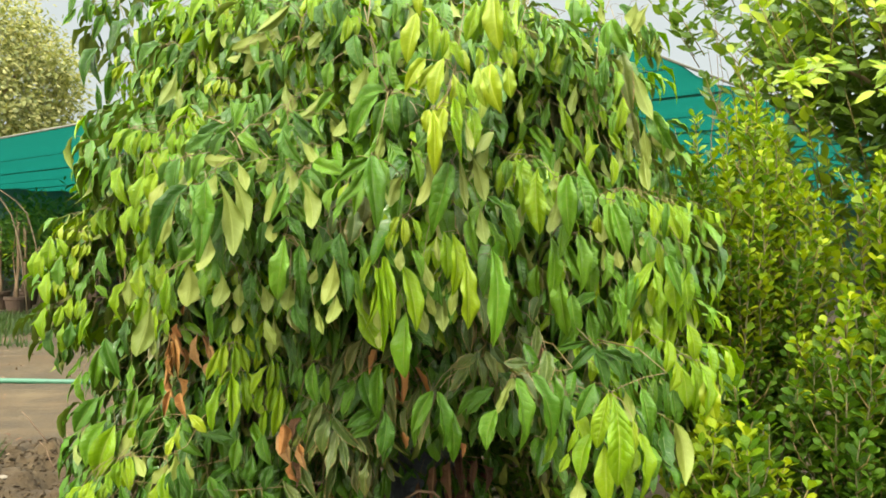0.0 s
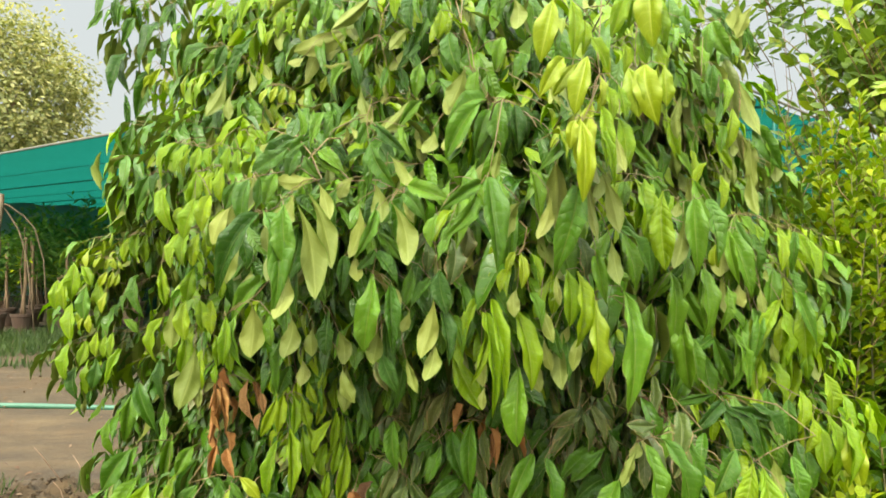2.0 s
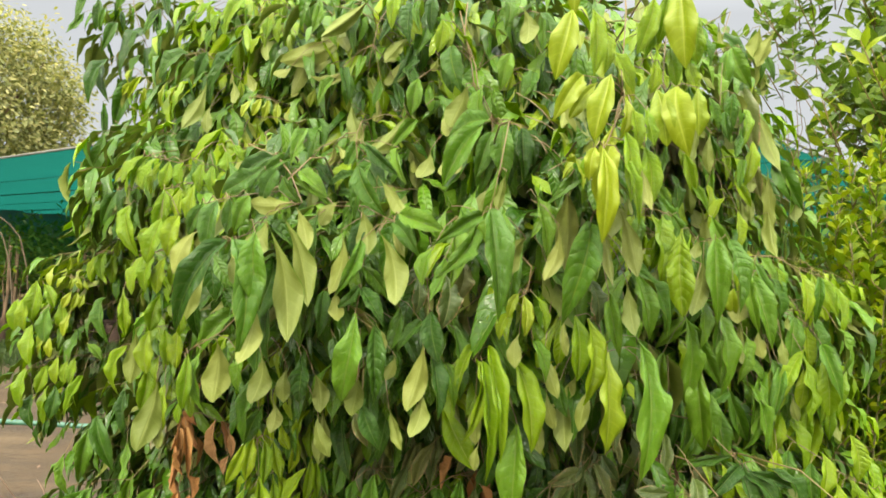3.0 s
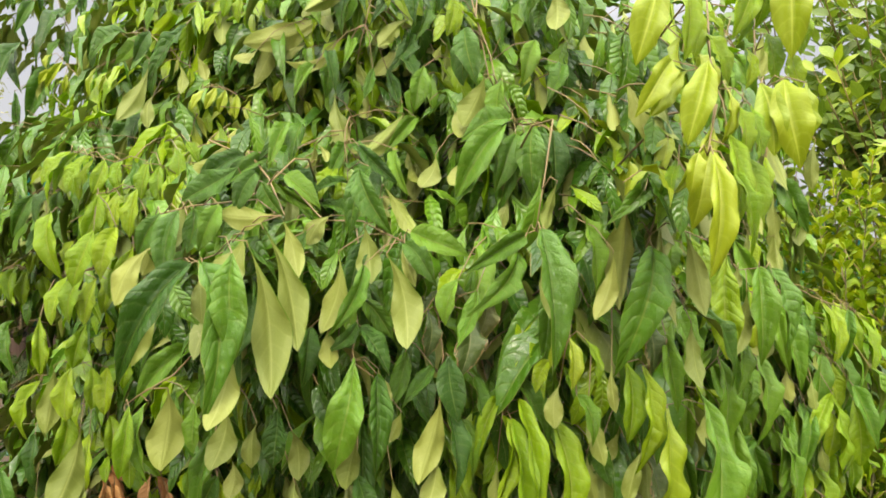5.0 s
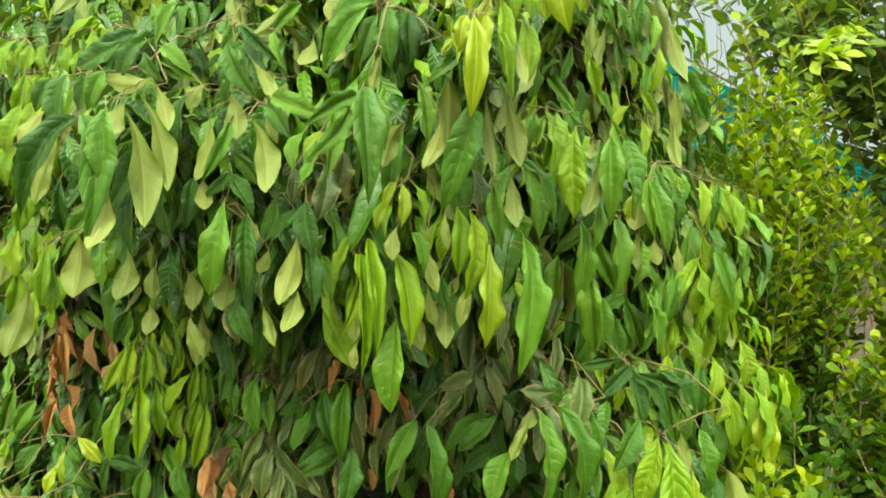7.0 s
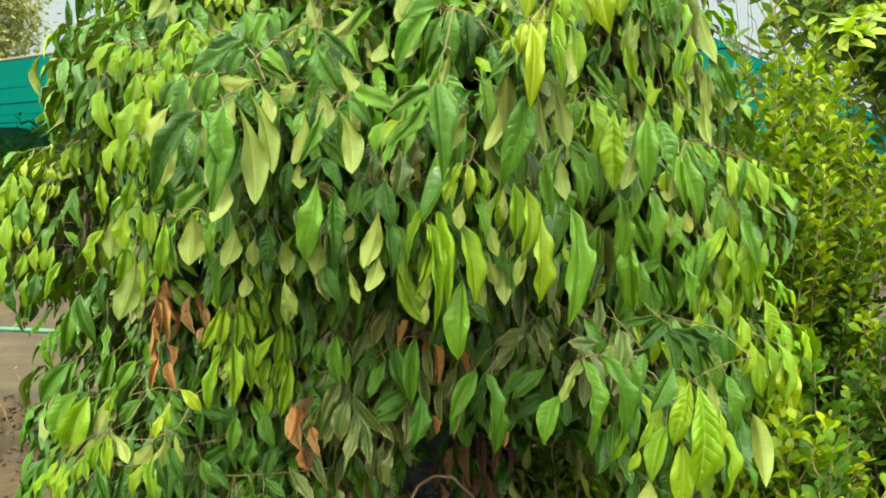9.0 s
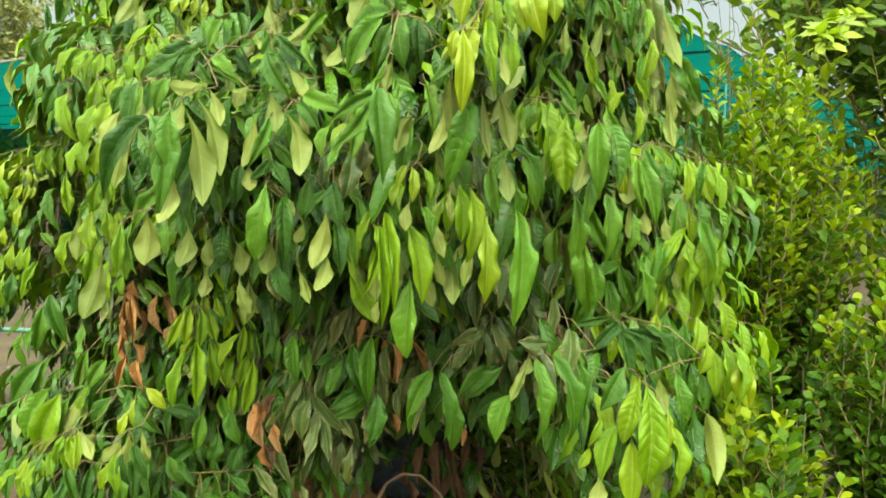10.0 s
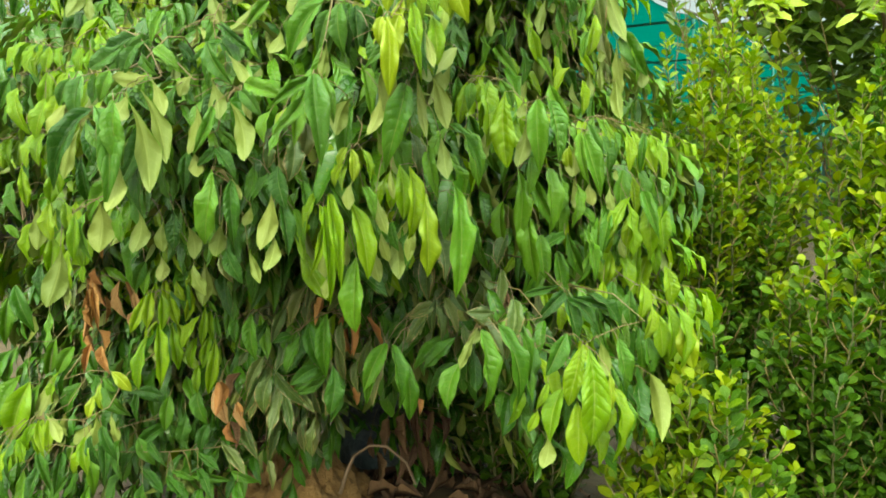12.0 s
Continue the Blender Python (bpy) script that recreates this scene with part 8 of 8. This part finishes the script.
# ---- far tree ----
def build_far_tree():
    rng = random.Random(23)
    tree = tagged(new("far_tree"), "tall round far tree with yellowish-green leaves", "tree")
    tree.location = (-17.7, 31, 0)
    part("trunk", tubes("trunk", [(bent((0, 0, -0.1), (0.1, 0, 5.0), 0, 0.06, 6, rng), [0.3, 0.26, 0.24, 0.22, 0.2, 0.18, 0.15])], 10), BARK, tree)
    for k in range(9):
        a = k * 2.4
        part("limb", tubes("limb", [(bent((0.1, 0, 3.6 + 0.15 * k), (math.cos(a) * 2.4, math.sin(a) * 2.4, 5.5 + 0.45 * k), 0.2, 0.1, 6, rng), [0.12, 0.1, 0.08, 0.07, 0.05, 0.04, 0.02])], 6), BARK, tree)
    placed = []
    for k in range(3400):
        v = Vector((rng.gauss(0, 1), rng.gauss(0, 1), rng.gauss(0, 1))).normalized()
        r = rng.uniform(0.6, 1.0) * (1 + 0.12 * noise.noise(v * 2.0) + 0.12 * noise.noise(v * 5))
        c = Vector((v.x * 4.1, v.y * 4.1, v.z * 4.2)) * r + Vector((0, 0, 6.8))
        if c.z < 1.8:
            continue
        for i in range(9):
            d = Vector((rng.gauss(0, 1), rng.gauss(0, 1), rng.gauss(0, 0.6)))
            p = c + d * 0.22
            placed.append((rng.choice(SMALL_LEAVES), leaf_pose(p, d + DOWN * 0.6, v + Vector((rng.uniform(-.6, .6), rng.uniform(-.6, .6), 0.7)), rng.uniform(0.15, 0.26), 1.1), (0, 0)))
    tagged(part("crown", blades("crown", placed, [FAR_LEAF]), None, tree), kind="stuff")


build_far_tree()


# ---- hose, grass, sticks ----
def build_hose():
    pts = [Vector((x, 7.92 + 0.06 * math.sin(x * 0.7) - 0.012 * (x + 5), 0)) for x in [-14 + 0.5 * k for k in range(29)]]
    for p in pts:
        p.z = ground_height(p.x, p.y) + 0.02
    me = tubes("hose", [(pts, [0.026] * len(pts))], 10)
    me.materials.append(HOSE)
    tagged(new("hose", me), "green garden hose lying across the sandy path", "hose")


build_hose()


def build_grass():
    """Grass in the strip before the pots, and a few tufts on the heap."""
    rng = random.Random(5)
    blade = Leaf(0.05, 0.9, 0.4, 0.0, 0.8, strips=2, steps=4, sheets=1, fat=0.3)
    placed = []
    while len(placed) < 15000:
        x, y = rng.uniform(-12, -1.5), rng.uniform(10.4, 16.5)
        if noise.noise((x * 0.8, y * 0.8, 0)) + 0.35 * noise.noise((x * 3, y * 3, 0)) + 0.35 < abs(y - 13.2) / 5.0 or (y < 11.2 and rng.random() < 0.6):
            continue
        w = Vector((rng.uniform(-.6, .6), rng.uniform(-.6, .6), 1))
        placed.append((blade, leaf_pose((x, y, ground_height(x, y) - 0.01), w, (rng.uniform(-1, 1), rng.uniform(-1, 1), 0.2), rng.uniform(0.07, 0.2), 2.4), (0, 0)))
    for k in range(26):
        cx, cy = rng.uniform(-3.4, -1.3), rng.uniform(3.9, 5.0)
        for i in range(rng.randint(4, 14)):
            x, y = cx + rng.gauss(0, 0.04), cy + rng.gauss(0, 0.04)
            w = Vector((rng.uniform(-.8, .8), rng.uniform(-.8, .8), 1))
            placed.append((blade, leaf_pose((x, y, ground_height(x, y) - 0.01), w, (rng.uniform(-1, 1), rng.uniform(-1, 1), 0.2), rng.uniform(0.05, 0.13), 1.2), (0, 0)))
    me = blades("grass", placed, [GRASS])
    tagged(new("grass", me), "patchy green grass beside the sandy path", "grass", kind="stuff")


build_grass()


def build_clods():
    """Clods of dug earth on the heap."""
    rng = random.Random(8)
    vs, fs = [], []
    for k in range(2600):
        x, y = rng.gauss(-2.5, 0.7), rng.gauss(4.4, 0.4)
        r = abs(rng.gauss(0, 0.006)) + 0.003
        bm = bmesh.new()
        bmesh.ops.create_icosphere(bm, subdivisions=1, radius=r)
        o = len(vs)
        c = Vector((x, y, ground_height(x, y) + r * 0.3))
        vs += [c + Vector((v.co.x * rng.uniform(.7, 1.3), v.co.y * rng.uniform(.7, 1.3), v.co.z * rng.uniform(.5, 1.0))) for v in bm.verts]
        fs += [tuple(v.index + o for v in f.verts) for f in bm.faces]
        bm.free()
    me = bpy.data.meshes.new("clods")
    me.from_pydata(vs, [], fs)
    me.materials.append(SOIL)
    tagged(new("soil_clod", me), "loose brown clods of dug soil", "soil", kind="stuff")
    for x, y, r in ((-2.43, 4.45, 0.02), (-2.26, 4.22, 0.022), (-2.86, 4.75, 0.018)):
        bm = bmesh.new()
        bmesh.ops.create_icosphere(bm, subdivisions=2, radius=r)
        for v in bm.verts:
            v.co = Vector((v.co.x * 1.5, v.co.y, v.co.z * 0.6)) * (1 + 0.3 * noise.noise(v.co * 60 + Vector((x, y, 0))))
        me = bpy.data.meshes.new("stone")
        bm.to_mesh(me)
        bm.free()
        me.materials.append(STONE)
        tagged(new("stone", smooth(me)), "small pale stone on the soil heap", "stone", "stones on the heap").location = (x, y, ground_height(x, y) + 0.004)
    for k in range(7):
        x, y = rng.uniform(-3.2, -1.5), rng.uniform(4.2, 5.4)
        a = Vector((x, y, ground_height(x, y) - 0.01))
        b = a + Vector((rng.uniform(-.15, .15), rng.uniform(-.1, .1), rng.uniform(0.08, 0.2)))
        me = tubes("dry_stick", [(bent(a, b, 0.01, 0.01, 4, rng), [0.004, 0.004, 0.003, 0.003, 0.002])], 5)
        me.materials.append(BARK)
        tagged(new("dry_stick", me), "thin dry stick standing in the soil heap", "stick", "dry sticks in the heap")


build_clods()


def build_debris():
    """Dead leaf scraps and pebbles strewn on the sand."""
    rng = random.Random(14)
    scrap = Leaf(0.4, 0.6, 0.5, 0.3, 0.9, strips=2, steps=3, sheets=1)
    placed = []
    for k in range(400):
        x, y = rng.uniform(-7.5, -1.2), rng.uniform(4.6, 10.5)
        m = leaf_pose((x, y, ground_height(x, y) + 0.006), (rng.uniform(-1, 1), rng.uniform(-1, 1), 0.1), (rng.uniform(-.4, .4), rng.uniform(-.4, .4), 1), rng.uniform(0.015, 0.07))
        placed.append((scrap, m, (0 if rng.random() < 0.6 else 1, 0)))
    tagged(new("debris", blades("debris", placed, [LEAF_DEAD, BARK])), "dead leaf scraps strewn on the sand", "leaf litter", kind="stuff")


build_debris()
